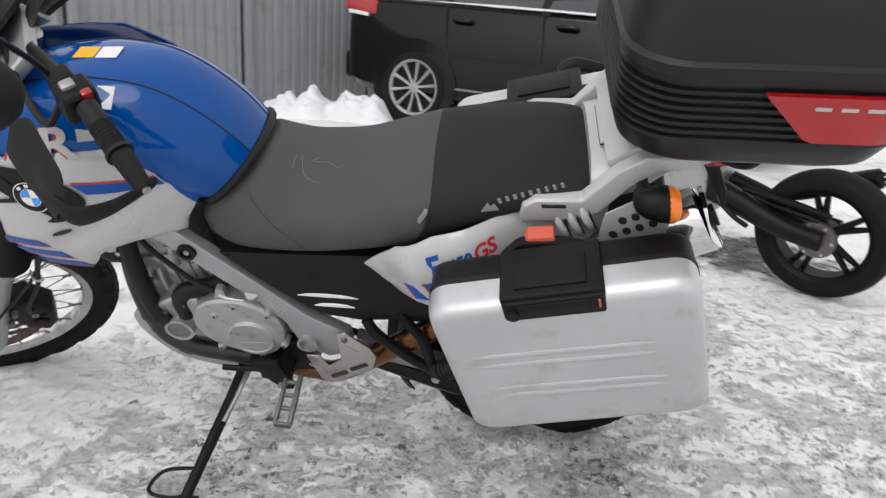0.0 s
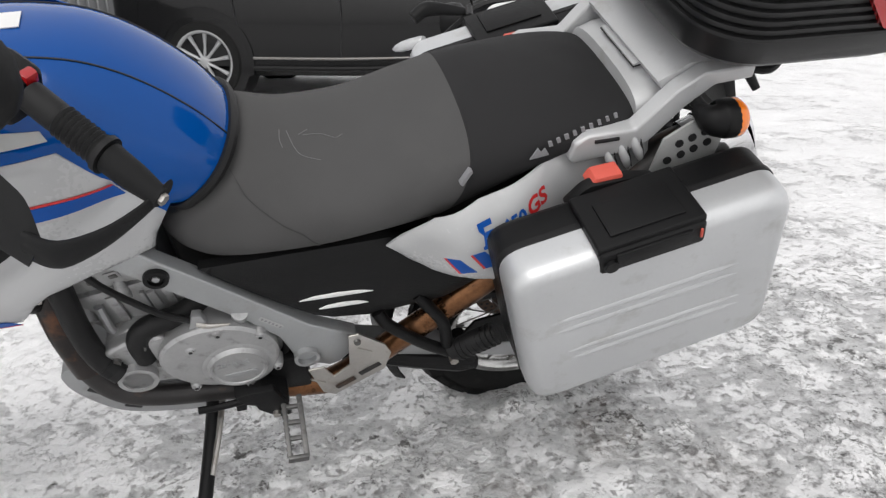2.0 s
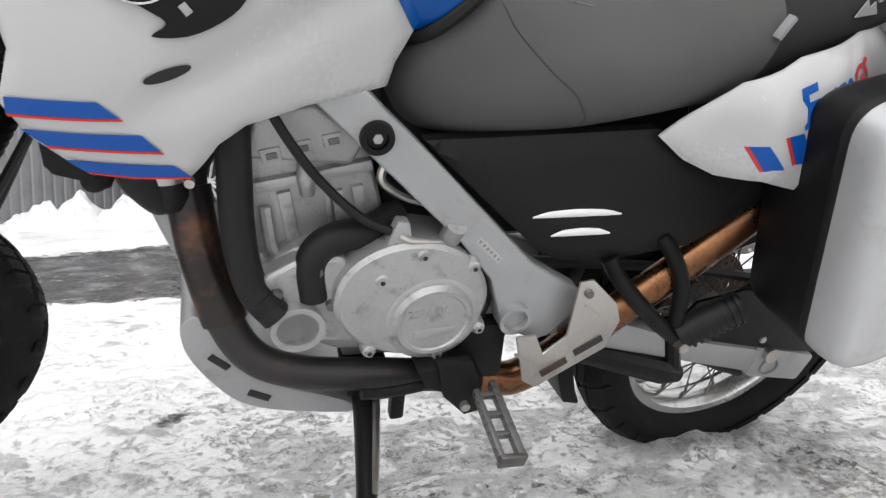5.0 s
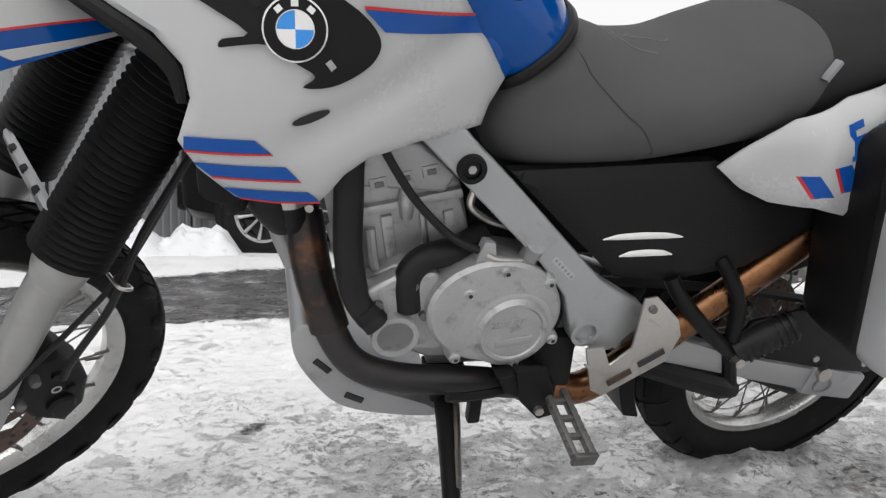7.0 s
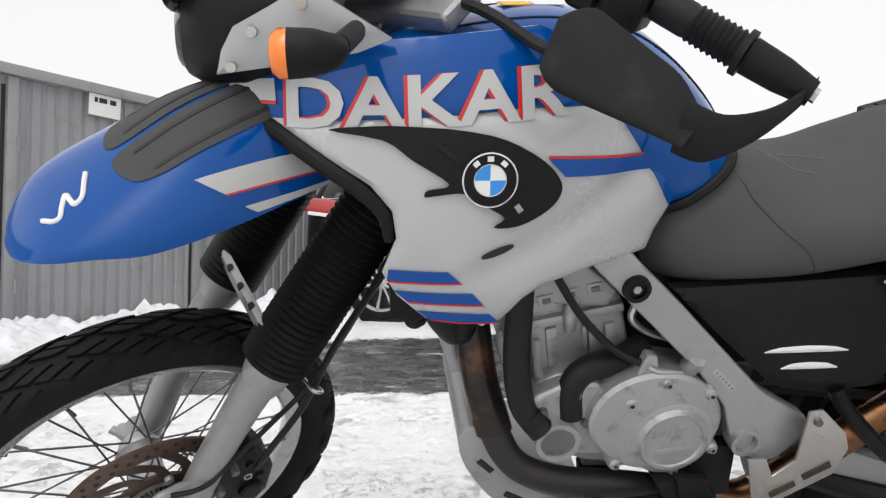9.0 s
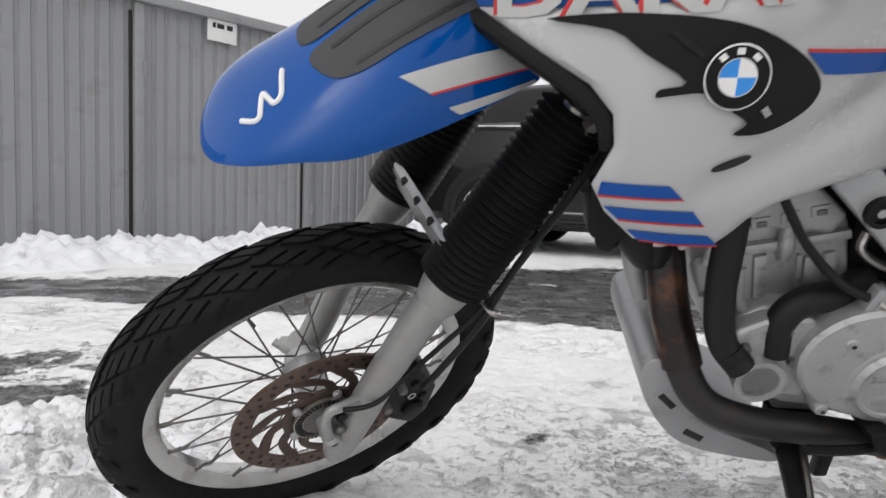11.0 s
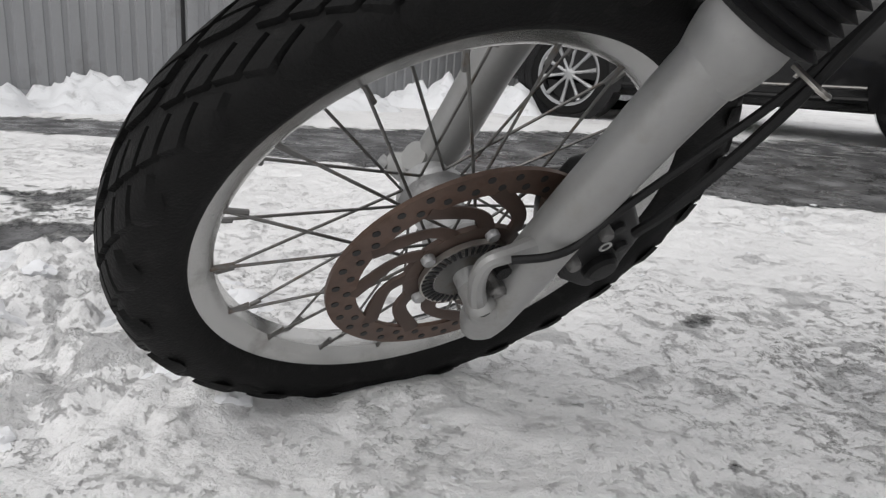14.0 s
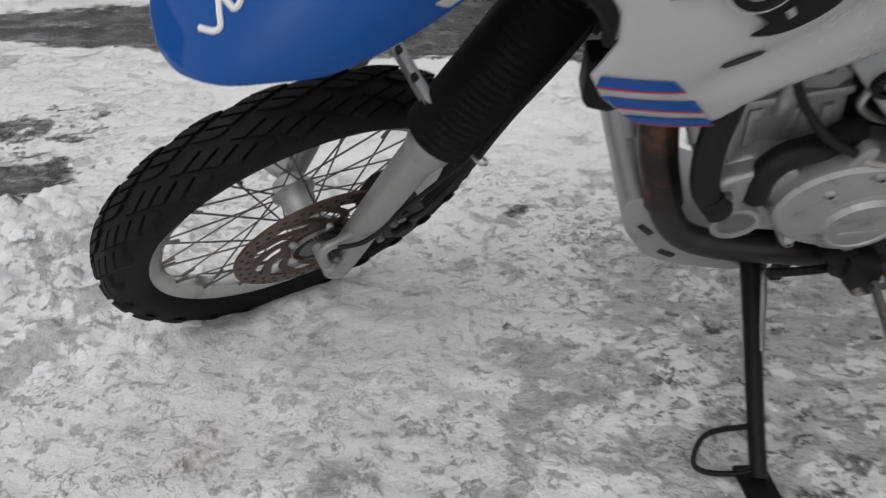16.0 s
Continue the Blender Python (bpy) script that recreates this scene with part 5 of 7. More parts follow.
fork_part("chalk_squiggle", tube([beak_at(u, q, 0.001) for u, q in ((0.295, 73), (0.33, 66), (0.355, 66.5), (0.37, 75), (0.39, 83), (0.40, 76), (0.41, 71), (0.435, 74), (0.455, 85), (0.465, 89))], 0.0032, 8), PAPER, "white chalk squiggle", beak)

# livery on the flanks
def decal(name, line, mat, lift=0.0085, label="", both=True, res=0.014):
    return bike_part(name, sheet(line, flank, 0.0012, res, lift, 0.0), mat, label, both=both)


for s in (poly2(-1.022, 0.766, -0.948, 0.766, -0.932, 0.750, -1.024, 0.750), poly2(-1.016, 0.734, -0.916, 0.732, -0.902, 0.715, -0.999, 0.718), poly2(-0.986, 0.702, -0.892, 0.697, -0.878, 0.683, -0.93, 0.684, -0.972, 0.689)):
    decal("blue_stripe", s, DECAL_BLUE)
for s in (poly2(-1.024, 0.7495, -0.932, 0.7495, -0.929, 0.747, -1.023, 0.7465), poly2(-0.999, 0.7175, -0.902, 0.7145, -0.899, 0.7115, -0.997, 0.7145), poly2(-0.971, 0.6885, -0.93, 0.6835, -0.878, 0.6825, -0.877, 0.680, -0.93, 0.681, -0.968, 0.686)):
    decal("red_line", s, RED_DECAL)
decal("blue_stripe", poly2(-0.822, 0.903, -0.681, 0.890, -0.671, 0.871, -0.80, 0.881), DECAL_BLUE)
decal("red_line", poly2(-0.822, 0.9065, -0.683, 0.8935, -0.681, 0.8905, -0.822, 0.9035), RED_DECAL)
decal("silver_stripe", poly2(-1.219, 0.981, -1.155, 0.988, -1.153, 0.963, -1.188, 0.962), SILVER_DECAL, 0.0065)
decal("red_line", poly2(-1.186, 0.9615, -1.153, 0.9625, -1.153, 0.959, -1.182, 0.958), RED_DECAL, 0.0065)
decal("silver_stripe", poly2(-0.79, 0.995, -0.74, 0.985, -0.735, 0.972, -0.79, 0.975), SILVER_DECAL, 0.0065)
scoop_line = [(p.x, p.z) for p in spline([(x, 0, z) for x, z in poly2(-1.089, 0.937, -1.03, 0.944, -0.983, 0.944, -0.93, 0.940, -0.876, 0.928, -0.828, 0.902, -0.806, 0.876, -0.811, 0.856, -0.832, 0.84, -0.863, 0.828, -0.893, 0.828, -0.879, 0.839, -0.90, 0.853, -0.926, 0.870, -0.96, 0.868, -0.976, 0.866, -0.972, 0.874, -0.946, 0.881, -0.99, 0.908, -1.024, 0.929)], 3, True)]
scoop = decal("air_scoop", scoop_line, BLACK, 0.012, "black plastic air scoop", True, 0.012)
decal("scoop_rib", poly2(-0.968, 0.928, -0.958, 0.930, -0.93, 0.908, -0.936, 0.905), GREY_BLACK, 0.0145, both=False)
decal("scoop_screw", poly2(-0.868, 0.853, -0.862, 0.857, -0.856, 0.849, -0.862, 0.845), ALU, 0.0145, both=False)
decal("fairing_slot", [(-0.885 + 0.021 * math.cos(a) - 0.004 * math.sin(a), 0.792 + 0.0045 * math.sin(a) + 0.0075 * math.cos(a)) for a in np.linspace(0, 2 * math.pi, 18, endpoint=False)], INK)

# round badge: ring and four quarters
bx, bz = -0.898, 0.886
by = flank(bx, bz) - 0.0125
for sy in (1, -1):
    def badge_part(nm, bm, mat, parent, label=""):
        bm.transform(Matrix.Translation((bx, 0, bz)) @ pose(0, by, 0, -6, 0, 0))
        if sy < 0:
            mirrored(bm)
        return part(nm, bm, mat, parent, label)
    badge = badge_part("round_badge", turned([(0, 0), (0.0315, 0), (0.0315, -0.003), (0.029, -0.0036), (0, -0.0036)], 40), BLACK, BIKE, "round black badge with blue and white quarters")
    badge_part("badge_rim", turned([(0.032, 0), (0.032, -0.0042), (0.0302, -0.0045), (0.0302, 0)], 40, True), CHROME, badge)
    badge_part("badge_ring", turned([(0.0188, -0.003), (0.0188, -0.0046), (0.0178, -0.0046), (0.0178, -0.003)], 32, True), CHROME, badge)
    for q in range(4):
        pie = [(0, 0)] + [(0.0178 * math.cos(a), 0.0178 * math.sin(a)) for a in np.linspace(q * math.pi / 2, (q + 1) * math.pi / 2, 9)]
        badge_part("quarter", prism(pie, -0.0043, -0.002, 0.0), PALE_BLUE if q % 2 else PAPER, badge)
    for k in range(3):
        a = radians(130 - 40 * k)
        badge_part("ring_mark", block(0.007, 0.001, 0.006, pose(0.0245 * math.cos(a), -0.0039, 0.0245 * math.sin(a), 0, 90 - math.degrees(a), 0), 0.0), PAPER, badge)


def flank_text(text, x0, x1, z0, z1, rise, mat, lift, shift=(0, 0), bold=0.0):
    bm = letters(text, 1.0, 0.0, 0.0, bold)
    bmesh.ops.triangulate(bm, faces=bm.faces)
    xs, zs = [v.co.x for v in bm.verts], [v.co.z for v in bm.verts]
    a, b, c, d = min(xs), max(xs), min(zs), max(zs)
    bmesh.ops.subdivide_edges(bm, edges=[e for e in bm.edges if e.calc_length() > 0.25], cuts=2)
    for v in bm.verts:
        u, w = (v.co.x - a) / (b - a), (v.co.z - c) / (d - c)
        x, z = x0 + (x1 - x0) * u + shift[0], z0 + (z1 - z0) * w + rise * u + shift[1]
        v.co = (x, flank(x, z) - lift, z)
    return bm


bike_part("lettering_edge", flank_text("DAKAR", -1.140, -0.792, 0.936, 0.991, 0.014, RED_DECAL, 0.0062, (-0.004, 0), 0.03), RED_DECAL)
bike_part("lettering", flank_text("DAKAR", -1.140, -0.792, 0.935, 0.991, 0.014, SILVER_DECAL, 0.0072, (0, 0), 0.025), SILVER_DECAL, "pale block lettering on the blue panel")


def tail_decal(name, line, mat, lift=0.0012):
    return bike_part(name, sheet(line, tail_y, 0.001, 0.014, lift), mat)


for k in range(2):
    dx, dz = 0.040 * k, 0.018 * k
    tail_decal("blue_stripe", poly2(-0.226 + dx, 0.716 + dz, -0.206 + dx, 0.721 + dz, -0.180 + dx, 0.694 + 0.6 * dz, -0.206 + dx, 0.690 + 0.6 * dz), DECAL_BLUE)
    tail_decal("red_line", poly2(-0.230 + dx, 0.715 + dz, -0.226 + dx, 0.716 + dz, -0.206 + dx, 0.690 + 0.6 * dz, -0.210 + dx, 0.689 + 0.6 * dz), RED_DECAL)


def tail_text(text, x, z, size, mat, tilt, bold=0.01):
    bm = letters(text, size, 0.0, 0.15, bold * size)
    bmesh.ops.triangulate(bm, faces=bm.faces)
    bm.transform(pose(x, 0, z, 0, -tilt, 0))
    for v in bm.verts:
        v.co.y = tail_y(v.co.x, v.co.z) - 0.0015
    return bike_part("model_lettering", bm, mat)


tail_text("F", -0.170, 0.744, 0.058, DECAL_BLUE, 18, 0.03)
tail_text("650", -0.130, 0.764, 0.030, DECAL_BLUE, 18, 0.035)
tail_text("GS", -0.083, 0.780, 0.034, RED_DECAL, 18, 0.03)

# woven maker's mark on the pillion seat's side, as plain bars
for k, w in enumerate((0.012, 0.012, 0.013, 0.011, 0.012, 0.011, 0.010, 0.010, 0.011)):
    bike_part("woven_mark", block(w * 0.5, 0.003, 0.0085, pose(-0.033 + 0.0138 * k, -0.1665 + 0.0012 * k, 0.877 + 0.0044 * k, -6, -17, 0), 0.0), PRINT)
bike_part("woven_mark", prism(poly2(-0.068, 0.854, -0.055, 0.874, -0.049, 0.866, -0.043, 0.873, -0.036, 0.860), -0.1715, -0.169, 0.0), PRINT)
bike_part("seat_tag", block(0.006, 0.012, 0.03, pose(-0.175, -0.176, 0.840, 0, 35, 0), 0.001), PRINT, "small grey fabric tag")
SEAT_FINE = smooth_rows(seat_rows, 8)


def on_seat(u, a, lift=0.0006):
    """A place on the rider seat: u counts its rows, a goes round (90 top, 180 left, 270 bottom)."""
    r = SEAT_FINE[int(round(u * 8))]
    c, s = math.cos(radians(a)), math.sin(radians(a))
    c, s = math.copysign(abs(c) ** (2 / 2.4), c), math.copysign(abs(s) ** (2 / 2.4), s)
    w = r[4] + lift
    return ((r[0] + r[2]) / 2 + (r[0] - r[2]) / 2 * s + r[5] * (1 - s * s), w * c, (r[1] + r[3]) / 2 + (r[1] - r[3]) / 2 * s + lift * s)


for line in ([(2.9, 98), (3.25, 98), (3.5, 102), (3.65, 100)], [(2.1, 96), (2.1, 104), (2.25, 110)], [(2.4, 96), (2.6, 108), (2.9, 114), (3.25, 118)], [(3.0, 94), (2.75, 98)]):
    bike_part("scuff", tube([on_seat(u, a) for u, a in line], 0.0007, 6), SEAT_SCUFF)
bike_part("seat_seam", tube([on_seat(u, a) for u, a in ((0.5, 138), (1.2, 147), (1.75, 154), (2.6, 162), (3.1, 171), (3.5, 180), (3.8, 190), (4.0, 205), (4.05, 225))], 0.0007, 6), SEAM, both=True)

# labels on the tank
for mat, x, y, z in ((YELLOW, -0.828, -0.002, 1.0535), (PAPER, -0.781, 0.000, 1.0525)):
    bike_part("tank_label", block(0.043, 0.04, 0.0014, pose(x, y, z, 1, 1.5, 3), 0.0), mat, "worn warning label on the tank top")
bike_part("tank_label", block(0.034, 0.044, 0.0014, pose(-0.752, -0.106, 1.0205, 33, 4, 2), 0.0), PAPER, "white label on the tank")
TANK_FINE = smooth_rows(tank_rows, 8)


def on_tank(u, a, lift=0.0004):
    r = TANK_FINE[int(round(u * 8))]
    c, s = math.cos(radians(a)), math.sin(radians(a))
    c, s = math.copysign(abs(c) ** (2 / 2.25), c), math.copysign(abs(s) ** (2 / 2.25), s)
    return ((r[0] + r[2]) / 2 + (r[0] - r[2]) / 2 * s, (r[4] + lift) * c, (r[1] + r[3]) / 2 + (r[1] - r[3]) / 2 * s + lift)


bike_part("tank_seam", tube([on_tank(u, 115) for u in (2.0, 2.5, 3.0, 3.5, 4.0, 4.5, 5.0, 5.5, 6.0, 6.5, 7.0, 7.5, 8.0)], 0.0014, 6), INK, both=True)

# engine furniture
disc = bike_part("clutch_plate", turned([(0, -0.1845), (0.044, -0.1845), (0.046, -0.187), (0.051, -0.1875), (0.053, -0.184), (0.056, -0.1795), (0.062, -0.179), (0.066, -0.177), (0.066, -0.17), (0, -0.17)], 48, m=Matrix.Translation((-0.609, 0, 0.474))), CAST, "round raised plate on the engine cover")
bm = letters("2SPARK", 0.0165, 0.0008, 0.0, 0.0003)
bm.transform(pose(-0.645, -0.185, 0.483, 0, -5, 0))
bike_part("cast_lettering", bm, ALU, "", disc)
bike_part("cast_mark", block(0.058, 0.002, 0.013, pose(-0.607, -0.185, 0.457, 0, -5, 0), 0.0008), ALU, "", disc)
for hx, hz in ((-0.624, 0.566), (-0.676, 0.534), (-0.558, 0.547), (-0.545, 0.455), (-0.60, 0.418), (-0.69, 0.43)):
    bolt = bike_part("cover_bolt", turned([(0, -0.183), (0.0055, -0.183), (0.006, -0.180), (0.009, -0.178), (0.011, -0.170), (0.012, -0.15), (0, -0.15)], 16, m=Matrix.Translation((hx, 0, hz))), CAST)
    bike_part("bolt_socket", turned([(0, -0.1836), (0.0035, -0.1836), (0.0035, -0.18), (0, -0.18)], 6, m=Matrix.Translation((hx, 0, hz))), INK, "", bolt)
bike_part("cable_gusset", prism(poly2(-0.66, 0.552, -0.654, 0.588, -0.628, 0.576), -0.170, -0.160, 0.002), ALU, "small cast gusset under the clutch cable")
bike_part("cable_end", tube([(-0.652, -0.166, 0.588), (-0.636, -0.17, 0.583), (-0.60, -0.17, 0.58)], [0.006, 0.005, 0.002], 8), STEEL)
bike_part("filler_plug", tube([(-0.585, -0.15, 0.572), (-0.58, -0.165, 0.60)], 0.014, 14), CAST)
bike_part("front_cover", prism(poly2(-0.817, 0.529, -0.774, 0.553, -0.715, 0.556, -0.70, 0.50, -0.705, 0.43, -0.773, 0.433, -0.808, 0.455), -0.158, -0.12, 0.01, 3), CAST, "grey cast water pump cover")
ring = bike_part("pump_ring", turned([(0.033, -0.172), (0.033, -0.15), (0.0, -0.15), (0.0, -0.155), (0.026, -0.157), (0.027, -0.172)], 28, m=Matrix.Translation((-0.777, 0, 0.466))), CAST)
bike_part("pump_ring_edge", turned([(0.034, -0.175), (0.034, -0.165), (0.026, -0.165), (0.026, -0.175)], 28, True, m=Matrix.Translation((-0.777, 0, 0.466))), CAST, "", ring)
for hx, hz in ((-0.80, 0.51), (-0.735, 0.492), (-0.752, 0.54)):
    bike_part("cover_bolt", turned([(0, -0.166), (0.007, -0.166), (0.008, -0.155), (0, -0.155)], 12, m=Matrix.Translation((hx, 0, hz))), SPOKE)
# cylinder relief: cover line, ribs, bosses
bike_part("head_cover", prism(poly2(-0.83, 0.665, -0.81, 0.716, -0.74, 0.731, -0.685, 0.682, -0.70, 0.655), -0.118, 0.118, 0.008, 3), CAST, "grey cast cylinder head cover")
for panel in (poly2(-0.79, 0.617, -0.774, 0.621, -0.765, 0.558, -0.781, 0.552), poly2(-0.735, 0.622, -0.728, 0.622, -0.722, 0.572, -0.729, 0.57), poly2(-0.725, 0.619, -0.711, 0.622, -0.704, 0.58, -0.72, 0.573), poly2(-0.70, 0.625, -0.686, 0.628, -0.68, 0.588, -0.694, 0.583)):
    bike_part("cylinder_panel", prism(panel, -0.112, -0.10, 0.002), CAST)
bike_part("cylinder_flange", prism(poly2(-0.846, 0.612, -0.843, 0.628, -0.762, 0.644, -0.676, 0.662, -0.672, 0.648, -0.76, 0.630), -0.116, 0.116, 0.004), CAST)
bike_part("cylinder_boss", tube([(-0.756, -0.11, 0.662), (-0.755, -0.115, 0.64), (-0.754, -0.112, 0.618)], [0.008, 0.012, 0.009], 14), CAST)
for bx2, bz2 in ((-0.794, 0.67), (-0.758, 0.679), (-0.722, 0.688)):
    bike_part("head_window", block(0.024, 0.004, 0.016, pose(bx2, -0.118, bz2, 0, -12, 0), 0.0015), CAST)
    bike_part("window_hollow", block(0.013, 0.004, 0.008, pose(bx2 + 0.001, -0.1195, bz2 - 0.001, 0, -12, 0), 0.0015), SPOKE)
bike_part("coil_cap", tube([(-0.842, -0.08, 0.59), (-0.835, -0.115, 0.565)], 0.021, 14), CAST)
bike_part("coil_stem", tube([(-0.805, -0.11, 0.60), (-0.80, -0.118, 0.55), (-0.79, -0.112, 0.535)], 0.008, 8), ALU)
# hoses and cables
bike_part("coolant_hose", tube([(-0.832, -0.125, 0.73), (-0.836, -0.135, 0.66), (-0.838, -0.14, 0.58), (-0.828, -0.15, 0.515), (-0.80, -0.165, 0.48)], 0.020, 14), RUBBER, "black coolant hose")
bike_part("hose_clip", tube([(-0.818, -0.155, 0.502), (-0.808, -0.16, 0.49)], 0.0215, 14), GREY_BLACK)
bike_part("breather_hose", tube([(-0.64, -0.11, 0.59), (-0.68, -0.13, 0.578), (-0.735, -0.145, 0.572), (-0.758, -0.15, 0.545), (-0.756, -0.15, 0.498)], 0.019, 14), RUBBER, "black curved breather hose")
bike_part("clutch_cable", tube([(-0.80, -0.14, 0.745), (-0.775, -0.15, 0.70), (-0.745, -0.15, 0.655), (-0.70, -0.155, 0.61), (-0.655, -0.16, 0.588)], 0.006, 8), RUBBER)
bike_part("clutch_arm", prism(poly2(-0.67, 0.572, -0.655, 0.608, -0.64, 0.606, -0.635, 0.575), -0.168, -0.15, 0.003), ALU)
bike_part("fuel_line", tube([(-0.66, -0.12, 0.66), (-0.665, -0.125, 0.64), (-0.64, -0.125, 0.62), (-0.60, -0.12, 0.605)], 0.006, 8), STEEL)
bike_part("wiring_loom", tube([(-0.56, -0.13, 0.58), (-0.53, -0.14, 0.52), (-0.525, -0.14, 0.46), (-0.56, -0.13, 0.41), (-0.60, -0.125, 0.395)], 0.007, 8), RUBBER)
bike_part("battery_box", block(0.44, 0.20, 0.22, pose(-0.44, 0, 0.65, 0, 0, 0), 0.02, 3), BLACK, "black box between seat and engine")
bike_part("under_tank", block(0.34, 0.16, 0.12, pose(-0.82, 0.02, 0.80), 0.02, 3), BLACK)
bike_part("head_frame", tube([(-0.60, 0.0, 0.76), (-0.85, 0.0, 0.86), (-1.02, 0, 0.93)], 0.045, 14), SPAR)
rad = bike_part("radiator", block(0.04, 0.16, 0.15, pose(-0.955, 0.1, 0.70, 0, 25, 0), 0.006), BLACK, "black radiator behind the fairing")
bike_part("lower_frame_tube", tube([(-0.95, -0.02, 0.80), (-0.942, -0.03, 0.65), (-0.925, -0.03, 0.56), (-0.905, -0.03, 0.50)], 0.016, 12), ALU)
bike_part("horn", tube([(-0.965, -0.09, 0.655), (-0.982, -0.10, 0.630), (-0.984, -0.10, 0.624)], [0.012, 0.017, 0.013], 16), GREY_BLACK)
bike_part("radiator_shroud", prism(poly2(-1.02, 0.73, -1.02, 0.668, -1.013, 0.658, -0.986, 0.650, -0.95, 0.67, -0.94, 0.73), -0.15, -0.11, 0.005), BLACK, "black radiator shroud")
bike_part("front_boot", tube([(-0.955, -0.075, 0.67), (-0.935, -0.075, 0.62), (-0.918, -0.075, 0.588), (-0.912, -0.075, 0.578)], [0.03, 0.03, 0.022, 0.01], 16), RUBBER)
bike_part("header_clamp", tube([(-0.913, -0.075, 0.634), (-0.912, -0.075, 0.622)], 0.0265, 18), STEEL, "steel clamp on the exhaust header")
bike_part("header_boot", tube([(-0.905, -0.07, 0.70), (-0.913, -0.075, 0.65), (-0.912, -0.075, 0.60), (-0.908, -0.075, 0.582)], [0.026, 0.025, 0.025, 0.018], 16), RUBBER)
bike_part("clamp_screw", tube([(-0.886, -0.10, 0.630), (-0.886, -0.112, 0.630)], 0.006, 8), STEEL)
bike_part("rust_stretch", tube([(-0.892, -0.055, 0.60), (-0.882, -0.09, 0.52), (-0.86, -0.12, 0.445)], 0.0282, 16), PIPE_OLD, "rust-brown header pipe stretch")
for fx, fz, ry in ((-0.869, 0.380, 62), (-0.820, 0.322, 45)):
    bike_part("bash_slot", block(0.03, 0.003, 0.01, pose(fx, -0.1205, fz, 0, ry - 20, 0), 0.001), INK)
bike_part("engine_foot", block(0.18, 0.2, 0.03, pose(-0.62, 0, 0.378), 0.006), CAST)

# frame spar fittings
bolt = bike_part("spar_bolt", turned([(0, -0.170), (0.011, -0.170), (0.012, -0.168), (0.0125, -0.174), (0.019, -0.174), (0.02, -0.166), (0, -0.166)], 24, m=Matrix.Translation((-0.680, 0, 0.711))), BLACK, "dark socket bolt in the spar")
bike_part("bolt_socket", turned([(0, -0.1725), (0.006, -0.1725), (0.006, -0.17), (0, -0.17)], 6, m=Matrix.Translation((-0.680, 0, 0.711))), ALU, "", bolt)
bike_part("pivot_tube", turned([(0.0, -0.160), (0.018, -0.160), (0.018, -0.178), (0.024, -0.178), (0.024, -0.15)], 24, m=Matrix.Translation((-0.492, 0, 0.461))), ALU, "open swingarm pivot tube", both=True)
bike_part("pivot_bore", turned([(0.0, -0.1615), (0.0175, -0.1615), (0.0175, -0.16), (0, -0.16)], 20, m=Matrix.Translation((-0.492, 0, 0.461))), BLACK)
bike_part("frame_label", block(0.045, 0.001, 0.009, pose(-0.535, -0.1668, 0.563, 0, 45, 0), 0.0), SILVER_DECAL)
for k in range(6):
    bike_part("label_bar", block(0.0035, 0.001, 0.0045, pose(-0.548 + 0.0052 * k, -0.1675, 0.576 - 0.0052 * k, 0, 45, 0), 0.0), PRINT)
for y0, w, zc in ((-0.415, 0.064, 0.605), (-0.407, 0.043, 0.578)):
    bm = tube([(y0 - w, 0, 0), (y0 - w * 0.6, 0, 0.003), (y0, 0, 0.004), (y0 + w * 0.6, 0, 0.003), (y0 + w, 0, 0)], [0.001, 0.0045, 0.0055, 0.0045, 0.001], 12)
    bm.transform(pose(0, -0.165, zc) @ Matrix.Diagonal((1, 0.5, 1, 1)))
    bike_part("cover_slit", bm, PAPER, "pale blade trim on the side cover", both=True)

# heel guard, pegs, levers
guard = bike_part("heel_guard", prism(poly2(-0.412, 0.523, -0.392, 0.526, -0.350, 0.485, -0.341, 0.458, -0.358, 0.414, -0.456, 0.358, -0.477, 0.371, -0.495, 0.444, -0.466, 0.446, -0.452, 0.414, -0.420, 0.440), -0.192, -0.187, 0.002), STEEL, "brushed steel heel guard")
for gx, gz, w in ((-0.385, 0.422, 0.046), (-0.433, 0.391, 0.042)):
    bike_part("guard_slot", block(w, 0.003, 0.010, pose(gx, -0.1925, gz, 0, -30, 0), 0.001), PIPE_DARK, "", guard)
for gx, gz in ((-0.388, 0.48), (-0.482, 0.41)):
    bike_part("guard_crease", block(0.03, 0.004, 0.004, pose(gx, -0.1925, gz, 0, 35, 0), 0.0015), STEEL, "", guard)
bike_part("guard_bolt", turned([(0, -0.197), (0.006, -0.197), (0.007, -0.19), (0, -0.19)], 12, m=Matrix.Translation((-0.398, 0, 0.507))), SPOKE, "", guard)
peg = bike_part("footpeg", block(0.008, 0.125, 0.016, pose(-0.513, -0.215, 0.335, 8, 0, 0), 0.002), PEG, "serrated metal footpeg")
bike_part("peg_rail", block(0.010, 0.125, 0.016, pose(-0.482, -0.215, 0.328, 8, 0, 0), 0.002), PEG, "", peg)
bike_part("peg_end", block(0.038, 0.008, 0.022, pose(-0.4975, -0.279, 0.322, 8, 6, 0), 0.002), PEG, "", peg)
for k in range(3):
    bike_part("peg_rung", block(0.032, 0.008, 0.010, pose(-0.4975, -0.175 - 0.032 * k, 0.336 - 0.005 * k, 8, 6, 0), 0.002), PEG, "", peg)
